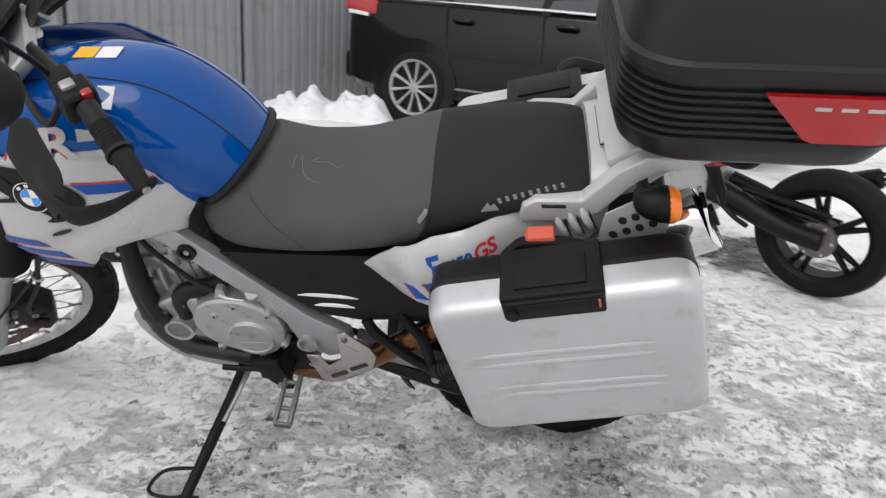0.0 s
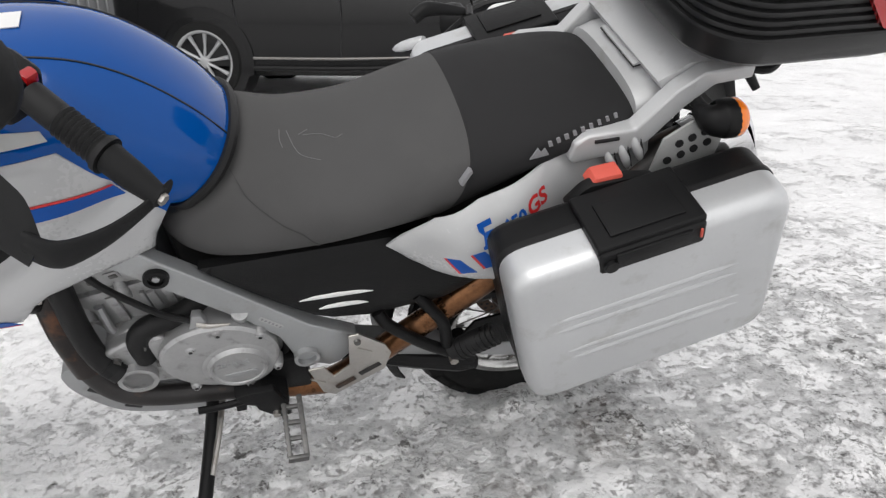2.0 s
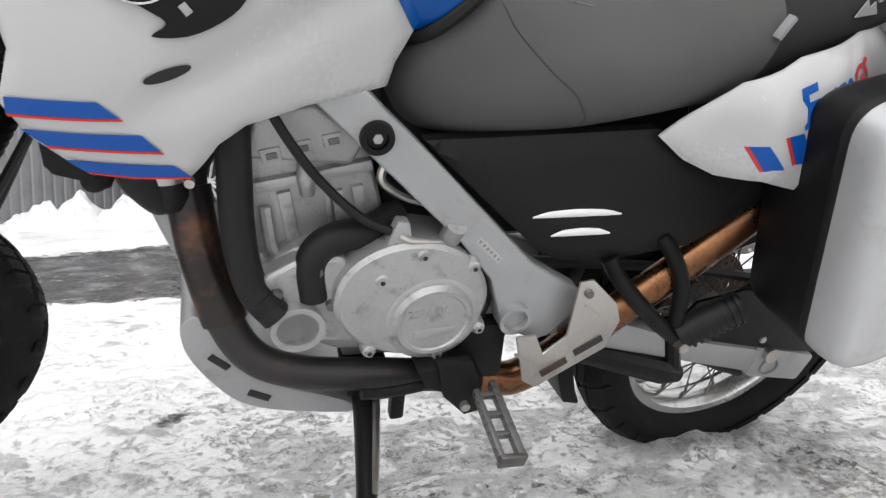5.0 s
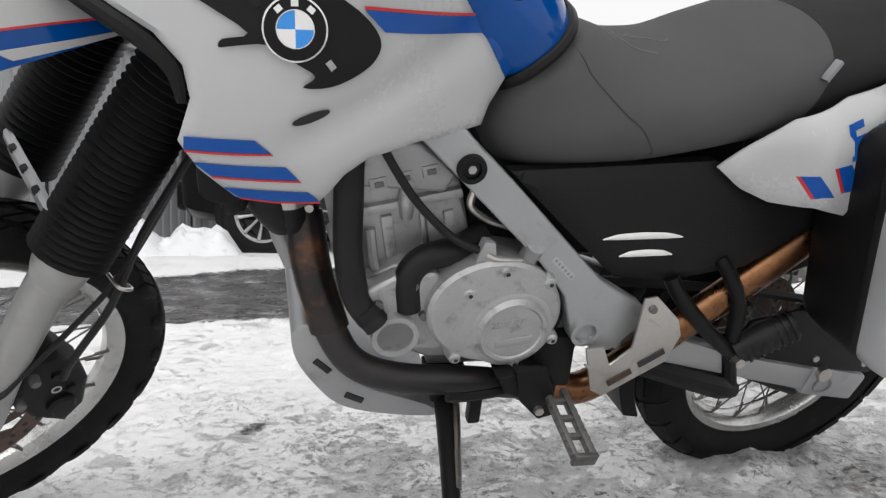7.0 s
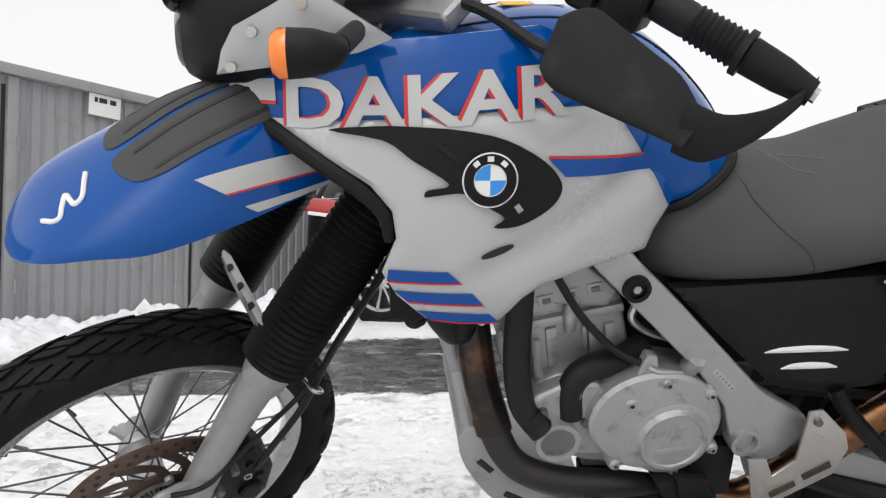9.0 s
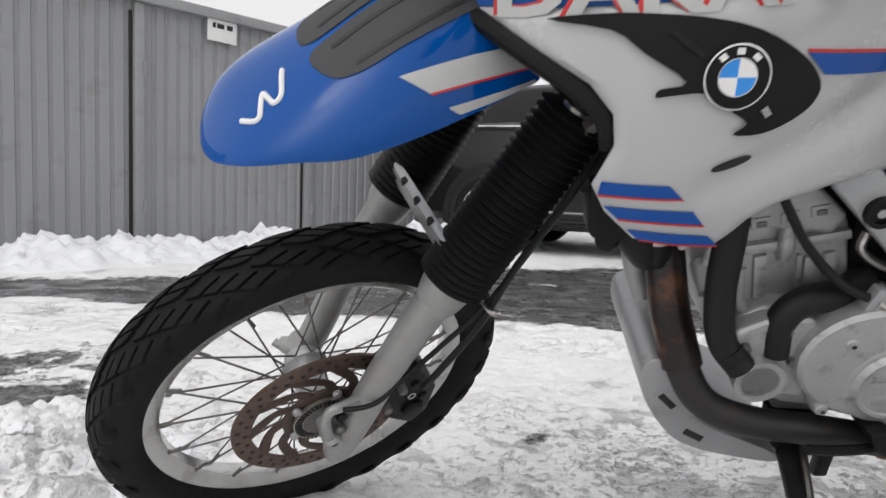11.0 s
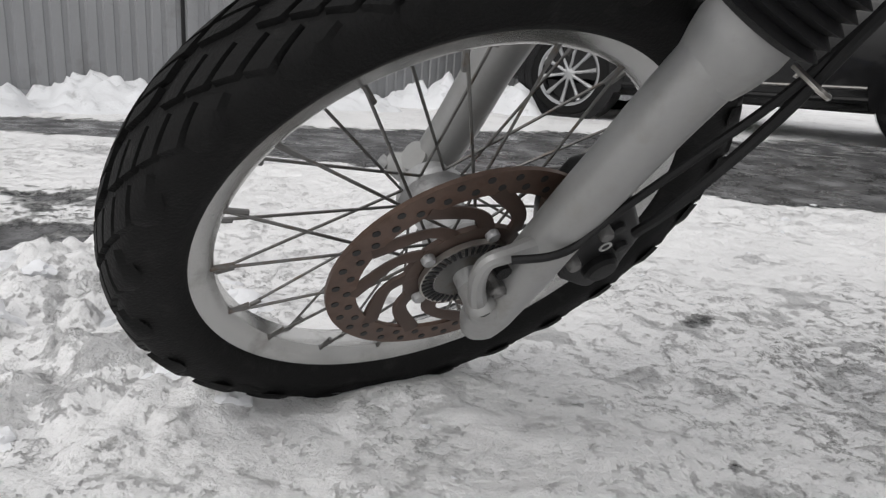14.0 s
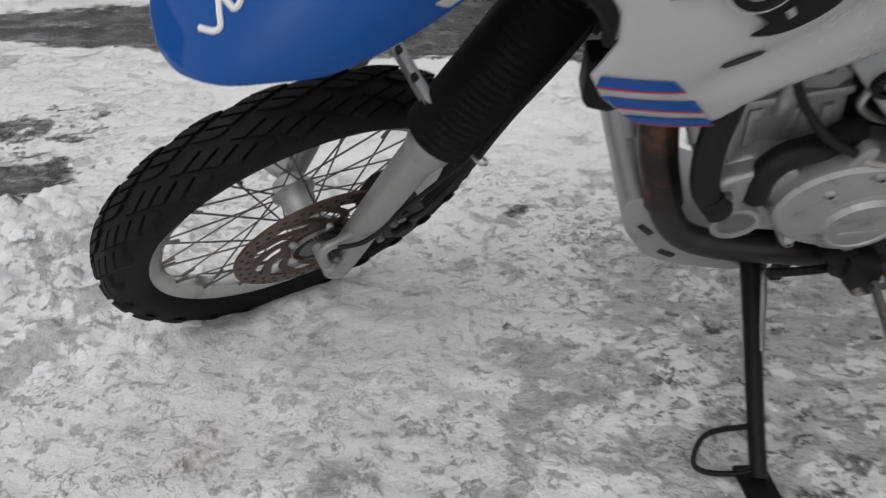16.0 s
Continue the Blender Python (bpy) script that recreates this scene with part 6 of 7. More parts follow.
for k in range(10):
    for px, pz in ((-0.513, 0.344), (-0.482, 0.340)):
        bike_part("peg_tooth", block(0.011, 0.007, 0.008, pose(px, -0.16 - 0.0125 * k, pz - 0.0018 * k, 8, 0, 0), 0.0012), PEG, "", peg)
bike_part("peg_bracket", prism(poly2(-0.60, 0.385, -0.55, 0.392, -0.50, 0.36, -0.50, 0.335, -0.54, 0.33, -0.585, 0.355), -0.165, -0.03, 0.005), BLACK, "", peg)
bike_part("peg_arm", prism(poly2(-0.575, 0.40, -0.525, 0.40, -0.505, 0.345, -0.50, 0.305, -0.525, 0.30, -0.56, 0.34), -0.172, -0.156, 0.003), BLACK, "", peg)
bike_part("peg_bolt", turned([(0, -0.180), (0.007, -0.180), (0.008, -0.17), (0, -0.17)], 10, m=Matrix.Translation((-0.528, 0, 0.322))), STEEL, "", peg)
bike_part("peg_mount", block(0.07, 0.06, 0.09, pose(-0.53, -0.13, 0.40), 0.008), BLACK)
bike_part("shift_lever", tube([(-0.55, -0.16, 0.39), (-0.60, -0.18, 0.375), (-0.66, -0.185, 0.368), (-0.70, -0.19, 0.372)], 0.007, 8), BLACK)
for sy in (-1, 1):
    loop = part("pillion_peg_hanger", tube([(-0.352, 0.155 * sy, 0.535), (-0.335, 0.165 * sy, 0.505), (-0.281, 0.17 * sy, 0.448), (-0.235, 0.17 * sy, 0.41), (-0.21, 0.17 * sy, 0.393)], 0.0125, 12), BLACK, BIKE, "black tubular pillion peg hanger")
    part("hanger_strut", tube([(-0.275, 0.155 * sy, 0.565), (-0.258, 0.165 * sy, 0.54), (-0.236, 0.17 * sy, 0.494), (-0.232, 0.17 * sy, 0.43)], 0.012, 12), BLACK, loop)
    part("pillion_peg", tube([(-0.226, 0.175 * sy, 0.408), (-0.18, 0.182 * sy, 0.438), (-0.138, 0.19 * sy, 0.462)], [0.020, 0.023, 0.019], 12), RUBBER, loop, "folded black rubber peg")
    for k in range(8):
        part("peg_ridge", tube([(-0.212 + 0.0095 * k, (0.177 + 0.0016 * k) * sy, 0.416 + 0.006 * k), (-0.208 + 0.0095 * k, (0.178 + 0.0016 * k) * sy, 0.4185 + 0.006 * k)], 0.0238, 12), RUBBER, loop)
    part("hanger_bolt", tube([(-0.225, 0.165 * sy, 0.40), (-0.225, 0.195 * sy, 0.40)], 0.009, 6), STEEL, loop)
bike_part("chain_guard", tube([(-0.43, -0.11, 0.37), (-0.35, -0.115, 0.352), (-0.274, -0.12, 0.33), (-0.20, -0.12, 0.305), (-0.165, -0.12, 0.292)], [0.014, 0.018, 0.021, 0.024, 0.016], 10), BLACK, "black chain guide")
guard = bike_part("chain_cover", prism(poly2(-0.20, 0.385, -0.165, 0.43, -0.08, 0.445, 0.02, 0.43, 0.10, 0.40, 0.155, 0.35, 0.10, 0.308, 0.0, 0.326, -0.12, 0.354), -0.128, -0.120, 0.004, 2), BLACK, "black plastic cover over the chain")
for gx, gz in ((-0.02, 0.348), (0.085, 0.33)):
    bike_part("cover_screw", turned([(0, -0.132), (0.006, -0.131), (0.007, -0.126), (0, -0.126)], 12, m=Matrix.Translation((gx, 0, gz))), STEEL, "", guard)
bike_part("rear_sprocket", turned([(0.095, -0.088), (0.095, -0.081), (0.06, -0.081), (0.06, -0.088)], 48, True, m=Matrix.Translation((-0.005, 0, 0.335))), PEG, "dark steel rear sprocket")
for cz in (0.098, -0.098):
    bike_part("chain_run", tube([(0.0, -0.085, 0.335 + cz), (-0.20, -0.085, 0.40 + 0.7 * cz), (-0.44, -0.085, 0.46 + 0.35 * cz)], 0.008, 6), INK, "dark oily chain run")
bike_part("centre_spring", tube([(-0.20, -0.12, 0.395), (-0.19, -0.12, 0.35), (-0.175, -0.12, 0.295)], 0.015, 10), BLACK)
bike_part("swingarm_tip", block(0.12, 0.04, 0.062, pose(0.035, -0.11, 0.288, 0, 14, 0), 0.008), ALU, both=True)
tip_mark = bike_part("adjuster_mark", turned([(0.0185, -0.1335), (0.0185, -0.130), (0.0155, -0.130), (0.0155, -0.1335)], 24, True, m=Matrix.Translation((0.008, 0, 0.292))), PRINT)
bike_part("rear_axle", tube([(0.0, -0.14, 0.32), (0.0, 0.14, 0.32)], 0.013, 14), STEEL)
bike_part("rear_shock", tube([(-0.29, 0.0, 0.62), (-0.33, 0.0, 0.42)], 0.035, 16), BLACK)
hug = []
for a in np.linspace(35, 205, 30):
    c, q = math.cos(radians(a)), math.sin(radians(a))
    hug.append([(r * c, 0.012 + y, 0.335 + r * q) for r, y in ((0.332, -0.085), (0.352, -0.07), (0.357, 0.0), (0.352, 0.07), (0.332, 0.085), (0.329, 0.082), (0.348, 0.066), (0.353, 0.0), (0.348, -0.066), (0.329, -0.082))])
bike_part("rear_hugger", loft(hug), BLACK, "black inner rear mudguard")
bike_part("under_tail", block(0.34, 0.17, 0.10, pose(-0.08, 0, 0.77, 0, -28, 0), 0.02, 3), BLACK)

# fairing front edge and nose
fe = [(-1.255, 1.0), (-1.205, 0.962), (-1.157, 0.934), (-1.10, 0.90), (-1.047, 0.868), (-1.021, 0.84), (-1.016, 0.806)]
bike_part("fairing_edge", tube([(x - 0.004, flank(x, z) + 0.004, z - 0.004) for x, z in fe], [0.008, 0.011, 0.012, 0.012, 0.012, 0.010, 0.006], 10), BLACK, "black edge trim of the fairing", both=True)
bike_part("blue_edge", tube([(x, flank(x, z) - 0.001, z) for x, z in ((-1.235, 0.982), (-1.205, 0.958), (-1.17, 0.936), (-1.15, 0.926))], [0.004, 0.009, 0.008, 0.003], 10), BLUE, both=True)


def plate_y(x, z):
    return -(0.165 + 0.06 * (x + 1.2))


bracket = bike_part("headlight_bracket", sheet(poly2(-1.212, 0.998, -1.205, 1.025, -1.190, 1.050, -1.114, 1.090, -1.084, 1.080, -1.01, 1.036, -1.05, 1.022, -1.12, 1.012), plate_y, 0.012, 0.016, 0.004, 0.004), SPAR, "grey triangular headlight bracket", both=True)
for px, pz in ((-1.195, 1.008), (-1.112, 1.074), (-1.05, 1.04), (-1.17, 1.046)):
    bike_part("bracket_screw", turned([(0, -0.004), (0.006, -0.004), (0.007, 0.004), (0, 0.004)], 12, m=pose(px, plate_y(px, pz) - 0.006, pz)), STEEL, "", bracket, both=False)
bike_part("headlight", loft([oval(*r, p=2.6, n=28) for r in [(-1.268, 1.06, -1.275, 1.0, 0.04), (-1.26, 1.10, -1.268, 0.97, 0.09), (-1.228, 1.13, -1.234, 0.955, 0.135), (-1.18, 1.135, -1.19, 0.955, 0.152), (-1.08, 1.12, -1.10, 0.97, 0.14)]]), BLACK, "black headlight cowl")
bike_part("headlight_glass", loft([oval(*r, p=2.4, n=28) for r in [(-1.277, 1.055, -1.282, 1.005, 0.05), (-1.27, 1.085, -1.277, 0.98, 0.08), (-1.26, 1.095, -1.268, 0.972, 0.09)]]), CAR_GLASS)
bike_part("windscreen", loft([oval(*r, p=2.2, n=28) for r in [(-1.27, 1.12, -1.275, 1.05, 0.12), (-1.24, 1.20, -1.25, 1.06, 0.145), (-1.20, 1.27, -1.21, 1.08, 0.13), (-1.17, 1.30, -1.18, 1.10, 0.09)]]), CAR_GLASS, "small dark windscreen")
for sy in (-1, 1):
    ind = part("front_indicator", tube([(-1.068, 0.250 * sy, 1.042), (-1.075, 0.28 * sy, 1.04), (-1.092, 0.288 * sy, 1.04), (-1.118, 0.29 * sy, 1.04)], [0.010, 0.017, 0.022, 0.0235], 20), BLACK, BIKE, "black front indicator with amber lens")
    part("indicator_stem", tube([(-1.05, 0.16 * sy, 1.045), (-1.068, 0.265 * sy, 1.042)], 0.012, 12), RUBBER, ind)
    part("lens", turned([(0.0235, 0.0), (0.0231, 0.009), (0.018, 0.016), (0.008, 0.019), (0, 0.020)], 20, m=pose(-1.117, 0.29 * sy, 1.04, 0, 0, 90)), ORANGE, ind, "amber lens")
bike_part("instrument_pod", block(0.10, 0.17, 0.12, pose(-1.04, 0.02, 1.14, 0, -35, 15), 0.025, 3), BLACK, "black instrument pod")
bike_part("upper_yoke", block(0.09, 0.24, 0.03, pose(-0.975, 0.0, 1.065, 0, -33, 34), 0.012, 3), ALU, "grey upper fork yoke")

# handlebar turned to the left; the right half mirrors the left about the turned middle
BAR = Vector((-0.945, 0.0, 1.09))
TURN = radians(31.7)


def smooth_rows_of(rows):
    """Places with two sizes each, filled in smoothly."""
    return [(Vector(r[:3]), r[3], r[4]) for r in smooth_rows([(*p, a, b) for p, a, b in rows], 4)]


def bar_half(side):
    back = Matrix.Translation(BAR) @ Matrix.Rotation(TURN, 4, "Z") @ Matrix.Diagonal((1, -1, 1, 1)) @ Matrix.Rotation(-TURN, 4, "Z") @ Matrix.Translation(-BAR)

    def put(nm, bm, mat, parent=None, label="", angle=35):
        if side > 0:
            bm.transform(back)
            bmesh.ops.reverse_faces(bm, faces=bm.faces)
        return part(nm, bm, mat, parent or BIKE, label, angle)

    put("handlebar", tube([(-0.945, 0.0, 1.085), (-0.905, -0.05, 1.085), (-0.85, -0.10, 1.10), (-0.77, -0.165, 1.088), (-0.72, -0.205, 1.073), (-0.62, -0.29, 1.012)], 0.0115, 12), BLACK, None, "black handlebar")
    axis = (Vector((-0.582, -0.324, 0.992)) - Vector((-0.71, -0.213, 1.068))).normalized()
    g0 = Vector((-0.71, -0.213, 1.068))
    pts, rs = [], []
    for k in range(31):
        u = k / 30 * 0.108
        pts.append(g0 + axis * u)
        rs.append(0.0185 + (0.0016 if k % 2 else -0.0012) if 11 < k < 29 else 0.0185)
    grip = put("grip", tube(pts, rs, 18, smooth=False), RUBBER, None, "ribbed black rubber grip", 60)
    put("grip_flange", tube([g0 + axis * 0.103, g0 + axis * 0.110], 0.0235, 18), RUBBER, grip)
    put("bar_weight", tube([g0 + axis * 0.112, g0 + axis * 0.15, g0 + axis * 0.185], [0.0188, 0.0172, 0.0125], 18), GREY_BLACK, grip)
    put("bar_screw", tube([g0 + axis * 0.183, g0 + axis * 0.19], 0.0075, 6), STEEL, grip)
    sw = put("switch_block", block(0.055, 0.06, 0.06, Matrix.Translation((-0.735, -0.195, 1.072)) @ pose(0, 0, 0, 0, 20, -40), 0.014, 3), BLACK, None, "black switch block with red button")
    put("red_switch", block(0.014, 0.018, 0.02, Matrix.Translation((-0.707, -0.205, 1.085)) @ pose(0, 0, 0, 0, 20, -40), 0.004), RED, sw)
    put("grey_switch", block(0.02, 0.024, 0.012, Matrix.Translation((-0.735, -0.205, 1.103)) @ pose(0, 0, 0, 0, 20, -40), 0.005), ALU, sw)
    put("lever_clamp", block(0.04, 0.04, 0.05, Matrix.Translation((-0.775, -0.165, 1.083)) @ pose(0, 0, 0, 0, 20, -40), 0.01, 3), BLACK, sw)
    # hand guard: a broad shell in front of the grip, tapering into an arm to the bar's end
    upper, corner = Vector((-0.820, -0.238, 1.088)), Vector((-0.716, -0.346, 1.004))
    front, under = Vector((-0.858, -0.268, 1.004)), Vector((-0.745, -0.355, 0.966))
    bulge = Vector((-0.62, -0.70, -0.35)).normalized()
    bm = bmesh.new()
    lay = []
    nu, nv = 18, 12
    for off in (0.0, 0.005):
        g = []
        for i in range(nu + 1):
            u = -0.06 + 1.06 * i / nu
            round_off = 0.24 * (1 - min(1.0, i / 4)) ** 2
            lift_off = 0.20 * max(0.0, (i - nu + 5) / 5) ** 2
            row = []
            for j in range(nv + 1):
                v = round_off + lift_off + (1 - 2 * round_off - lift_off - 0.12 * max(0.0, (i - nu + 8) / 8) ** 2) * j / nv
                p = upper.lerp(corner, u).lerp(front.lerp(under, u), v)
                row.append(bm.verts.new(p + bulge * (0.016 * (1 - (2 * v - 1) ** 4) - 0.012 * max(0.0, 0.25 - u) - off)))
            g.append(row)
        lay.append(g)
    for g in lay:
        for i in range(nu):
            for j in range(nv):
                bm.faces.new((g[i][j], g[i + 1][j], g[i + 1][j + 1], g[i][j + 1]))
    rim = [(i, 0) for i in range(nu)] + [(nu, j) for j in range(nv)] + [(i, nv) for i in range(nu, 0, -1)] + [(0, j) for j in range(nv, 0, -1)]
    for (i, j), (k, l) in zip(rim, rim[1:] + rim[:1]):
        bm.faces.new((lay[0][i][j], lay[0][k][l], lay[1][k][l], lay[1][i][j]))
    hg = put("hand_guard", bm, GREY_BLACK, None, "matt black plastic hand guard", 60)
    arm = []
    for p, wide, tall in smooth_rows_of(((corner.lerp(under, 0.62).lerp(upper.lerp(front, 0.62), 0.08) + bulge * 0.004, 0.009, 0.027), (Vector((-0.716, -0.357, 0.974)), 0.010, 0.025), (Vector((-0.67, -0.349, 0.983)), 0.010, 0.018), (Vector((-0.63, -0.332, 0.998)), 0.010, 0.013), (Vector((-0.598, -0.313, 1.013)), 0.010, 0.011))):
        across = Vector((0.55, 0.8, 0.1)).normalized()
        arm.append([tuple(p + across * wide * math.cos(a) + Vector((0.12, -0.2, 0.97)) * tall * math.sin(a)) for a in np.linspace(0, 2 * math.pi, 16, endpoint=False)])
    put("guard_arm", loft(arm), GREY_BLACK, hg, "", 60)
    # mirror on a bent stem
    stem = put("mirror_stem", tube([(-0.795, -0.17, 1.105), (-0.80, -0.20, 1.16), (-0.785, -0.29, 1.25), (-0.75, -0.37, 1.255)], 0.0055, 10), BLACK, None)
    mid, along, over = Vector((-0.722, -0.418, 1.236)), Vector((0.91, -0.10, -0.40)).normalized(), Vector((0.40, 0.12, 0.91)).normalized()
    across = along.cross(over)
    rings = []
    for k in range(13):
        q = -0.98 + 1.96 * k / 12
        w = (1 - abs(q) ** 2.6) ** 0.5
        rings.append([tuple(mid + along * 0.066 * q + over * 0.046 * w * math.copysign(abs(math.sin(a)) ** 0.8, math.sin(a)) + across * 0.05 * w * math.copysign(abs(math.cos(a)) ** 0.8, math.cos(a))) for a in np.linspace(0, 2 * math.pi, 28, endpoint=False)])
    put("mirror", loft(rings), GREY_BLACK, stem, "rounded black rear-view mirror housing", 60)


bar_half(-1)
bar_half(1)
bike_part("cockpit_cable", tube([(-0.78, -0.17, 1.06), (-0.82, -0.19, 1.02), (-0.90, -0.12, 1.06), (-1.0, 0.0, 1.08)], 0.007, 8), RUBBER)


# ---- the true proportions of the frame: taller, and raked back towards the top ----
ROUND = ("round_badge", "clutch_plate", "spar_bolt", "pivot_tube", "pump_ring", "cover_bolt")
APART = {"pannier": (0, 0, 0), "top_case": (-0.002, 0, 0.027), "case_reflector": (-0.002, 0, 0.027), "reflector_mark": (-0.002, 0, 0.027), "side_stand": (0, 0, 0), "footpeg": (-0.015, -0.038, 0.006), "hand_guard": (0, 0, 0), "mirror_stem": (0, 0, 0)}
RAKE = np.array(((-0.002, -0.0007, -0.0309, 0.0112, -0.0291, 0.0009, 0.0032, -0.0005, 0.0061, 0.0044), (0.0021, -0.0023, 0.0186, 0.0027, 0.0188, -0.0064, -0.0049, -0.0091, -0.0026, 0.0044)))


def settle(p):
    u, v = min(max((p.x + 0.5) / 0.5, -1.3), 1.35), min(max((p.z - 0.7) / 0.3, -1.35), 1.1)
    dx, dz = RAKE @ (1, u, v, u * u, u * v, v * v, u ** 3, u * u * v, u * v * v, v ** 3)
    return Vector((p.x + dx, p.y, p.z + dz))


for ob in list(BIKE.children):
    kind = ob.name.split(".")[0]
    if ob.name in RIGID:
        continue
    shift = None
    if kind in APART:
        shift = Vector(APART[kind])
    elif kind in ROUND:
        mid = sum((Vector(c) for c in ob.bound_box), Vector()) / 8
        shift = settle(mid) - mid
    for piece in (ob, *ob.children_recursive):
        for v in piece.data.vertices:
            v.co = settle(v.co) if shift is None else v.co + shift


# ---- the black car before the garages ----
def car():
    root = tagged(new("car"), "black estate car parked before the garages on wet ground", "car")
    root.matrix_world = pose(-1.54, 7.27, rise(7.27), 0, 0, -18) @ Matrix.Diagonal((1.17, 1.17, 1.17, 1))

    def put(name, bm, mat, parent=None, label="", angle=35):
        if name not in ("wheel", "rim", "rim_edge", "rim_spoke", "hub_cap", "wheel_nut", "wheel_arch", "arch_hollow", "sill_trim", "side_moulding"):
            for v in bm.verts:
                z = v.co.z
                v.co.z = z if z < 0.335 else 0.335 + (z - 0.335) * 1.157 if z < 0.97 else 1.07 + (z - 0.97) * 0.66
        return part(name, bm, mat, parent or root, label, angle)

    # x runs to the car's nose from its rear wheel, y to its far side; the near flank is y = 0.12
    def ring(x, z0, z1, zb, w, wt):
        """sill z0, belt zb, roof z1; half width w, roof half width wt."""
        cy = 0.95
        half = [(w * 0.9, z0), (w, z0 + 0.07), (w * 1.01, (z0 + zb) / 2), (w * 0.985, zb - 0.03), (w * 0.95, zb), (wt * 1.06, z1 - 0.12), (wt * 0.9, z1 - 0.02), (wt * 0.5, z1)]
        return [(x, cy - y, z) for y, z in half] + [(x, cy + y, z) for y, z in reversed(half)]
    rows = [(-0.80, 0.42, 0.98, 0.90, 0.74, 0.60), (-0.74, 0.32, 1.28, 0.96, 0.82, 0.60), (-0.55, 0.27, 1.46, 0.97, 0.86, 0.62), (-0.2, 0.25, 1.54, 0.965, 0.88, 0.64), (0.4, 0.22, 1.57, 0.95, 0.88, 0.65), (1.0, 0.21, 1.56, 0.93, 0.88, 0.65), (1.6, 0.21, 1.50, 0.92, 0.88, 0.63), (2.0, 0.22, 1.28, 0.915, 0.88, 0.60), (2.35, 0.25, 0.98, 0.90, 0.87, 0.62), (2.8, 0.27, 0.90, 0.84, 0.84, 0.60), (3.15, 0.32, 0.78, 0.70, 0.74, 0.5)]
    body = put("body", loft([ring(*r) for r in smooth_rows(rows, 3)]), CAR_BLACK, None, "glossy black bodywork", 40)
    for x0, x1, b0, t0, b1, t1 in ((-0.50, 0.25, 0.985, 1.38, 0.985, 1.42), (0.31, 1.12, 0.975, 1.42, 0.96, 1.42), (1.18, 1.95, 0.955, 1.40, 0.945, 1.15)):
        bm = bmesh.new()
        q = [(x0, b0), (x1, b1), (x1 - 0.02, t1), (x0 + 0.05, t0)]
        va = [bm.verts.new((x, 0.098 + 0.265 * (z - 0.96) / 0.45, z)) for x, z in q]
        vb = [bm.verts.new((v.co.x, v.co.y + 0.02, v.co.z)) for v in va]
        bm.faces.new(va)
        bm.faces.new(vb[::-1])
        for i in range(4):
            bm.faces.new((va[i], va[(i + 1) % 4], vb[(i + 1) % 4], vb[i]))
        put("side_window", bm, CAR_GLASS, body, "dark tinted side window")
    put("window_trim", tube([(-0.60, 0.105, 1.02), (-0.5, 0.092, 0.985), (0.3, 0.080, 0.972), (1.2, 0.080, 0.952), (1.95, 0.085, 0.935), (2.05, 0.11, 0.96)], 0.011, 8), CHROME, body, "chrome window line")
    put("sill_trim", tube([(0.42, 0.065, 0.285), (1.2, 0.06, 0.275), (2.0, 0.065, 0.285)], 0.022, 8), BLACK, body)
    put("side_moulding", tube([(0.42, 0.064, 0.36), (1.2, 0.058, 0.35), (1.98, 0.064, 0.36)], 0.013, 8), SPOKE, body)
    for dx in (0.28, 1.15):
        put("door_gap", tube([(dx, 0.072, 0.95), (dx + 0.02, 0.062, 0.65), (dx + (0.10 if dx < 1 else 0.0), 0.066, 0.33)], 0.006, 6), INK, body)
    for hx in (0.36, 1.28):
        h = put("door_handle", tube([(hx, 0.072, 0.85), (hx + 0.02, 0.045, 0.852), (hx + 0.14, 0.042, 0.848), (hx + 0.17, 0.07, 0.845)], 0.014, 10), CAR_BLACK, body)
    put("tail_lamp", block(0.32, 0.16, 0.13, pose(-0.60, 0.135, 0.93, 0, 6, 10), 0.035, 3), RED, body, "red wrap-round tail lamp")
    put("lamp_white", block(0.2, 0.03, 0.035, pose(-0.62, 0.075, 0.865, 0, 6, 10), 0.01), PAPER, body)
    put("rear_bumper", block(0.2, 1.5, 0.22, pose(-0.76, 0.95, 0.46), 0.05, 3), CAR_BLACK, body)
    mirror = put("door_mirror", block(0.13, 0.2, 0.13, pose(1.93, -0.02, 1.03), 0.04, 3), CAR_BLACK, body)
    for wx, y0, y1 in ((0.0, 0.045, 0.26), (2.42, 0.045, 0.26), (0.0, 1.62, 1.83), (2.42, 1.62, 1.83)):
        m = Matrix.Translation((wx, 0, 0.335))
        near = y0 < 1
        w = put("wheel", turned([(0.225, y0 + 0.02), (0.245, y0), (0.30, y0 + 0.004), (0.328, y0 + 0.03), (0.335, y0 + 0.06), (0.335, y1 - 0.06), (0.328, y1 - 0.03), (0.30, y1 - 0.004), (0.225, y1)], 48, m=m, caps=False), TYRE, None, "black tyre on a ten-spoke alloy wheel")
        if near:
            arch = turned([(0.425, 0.056), (0.425, 0.09), (0.37, 0.09), (0.37, 0.056)], 40, True, m=m)
            for v in [v for v in arch.verts if v.co.z < 0.22]:
                v.co.z = 0.22
            put("wheel_arch", arch, CAR_BLACK, body)
            put("arch_hollow", turned([(0, 0.17), (0.25, 0.17), (0.26, 0.062), (0.385, 0.062), (0.385, 0.30), (0, 0.30)], 40, m=m), CAR_BLACK, body)
            put("rim", turned([(0.232, y0 + 0.006), (0.236, y0 + 0.004), (0.24, y0 - 0.002), (0.215, y0 + 0.02), (0.20, y0 + 0.07), (0.0, y0 + 0.075)], 40, m=m, caps=False), INK, w)
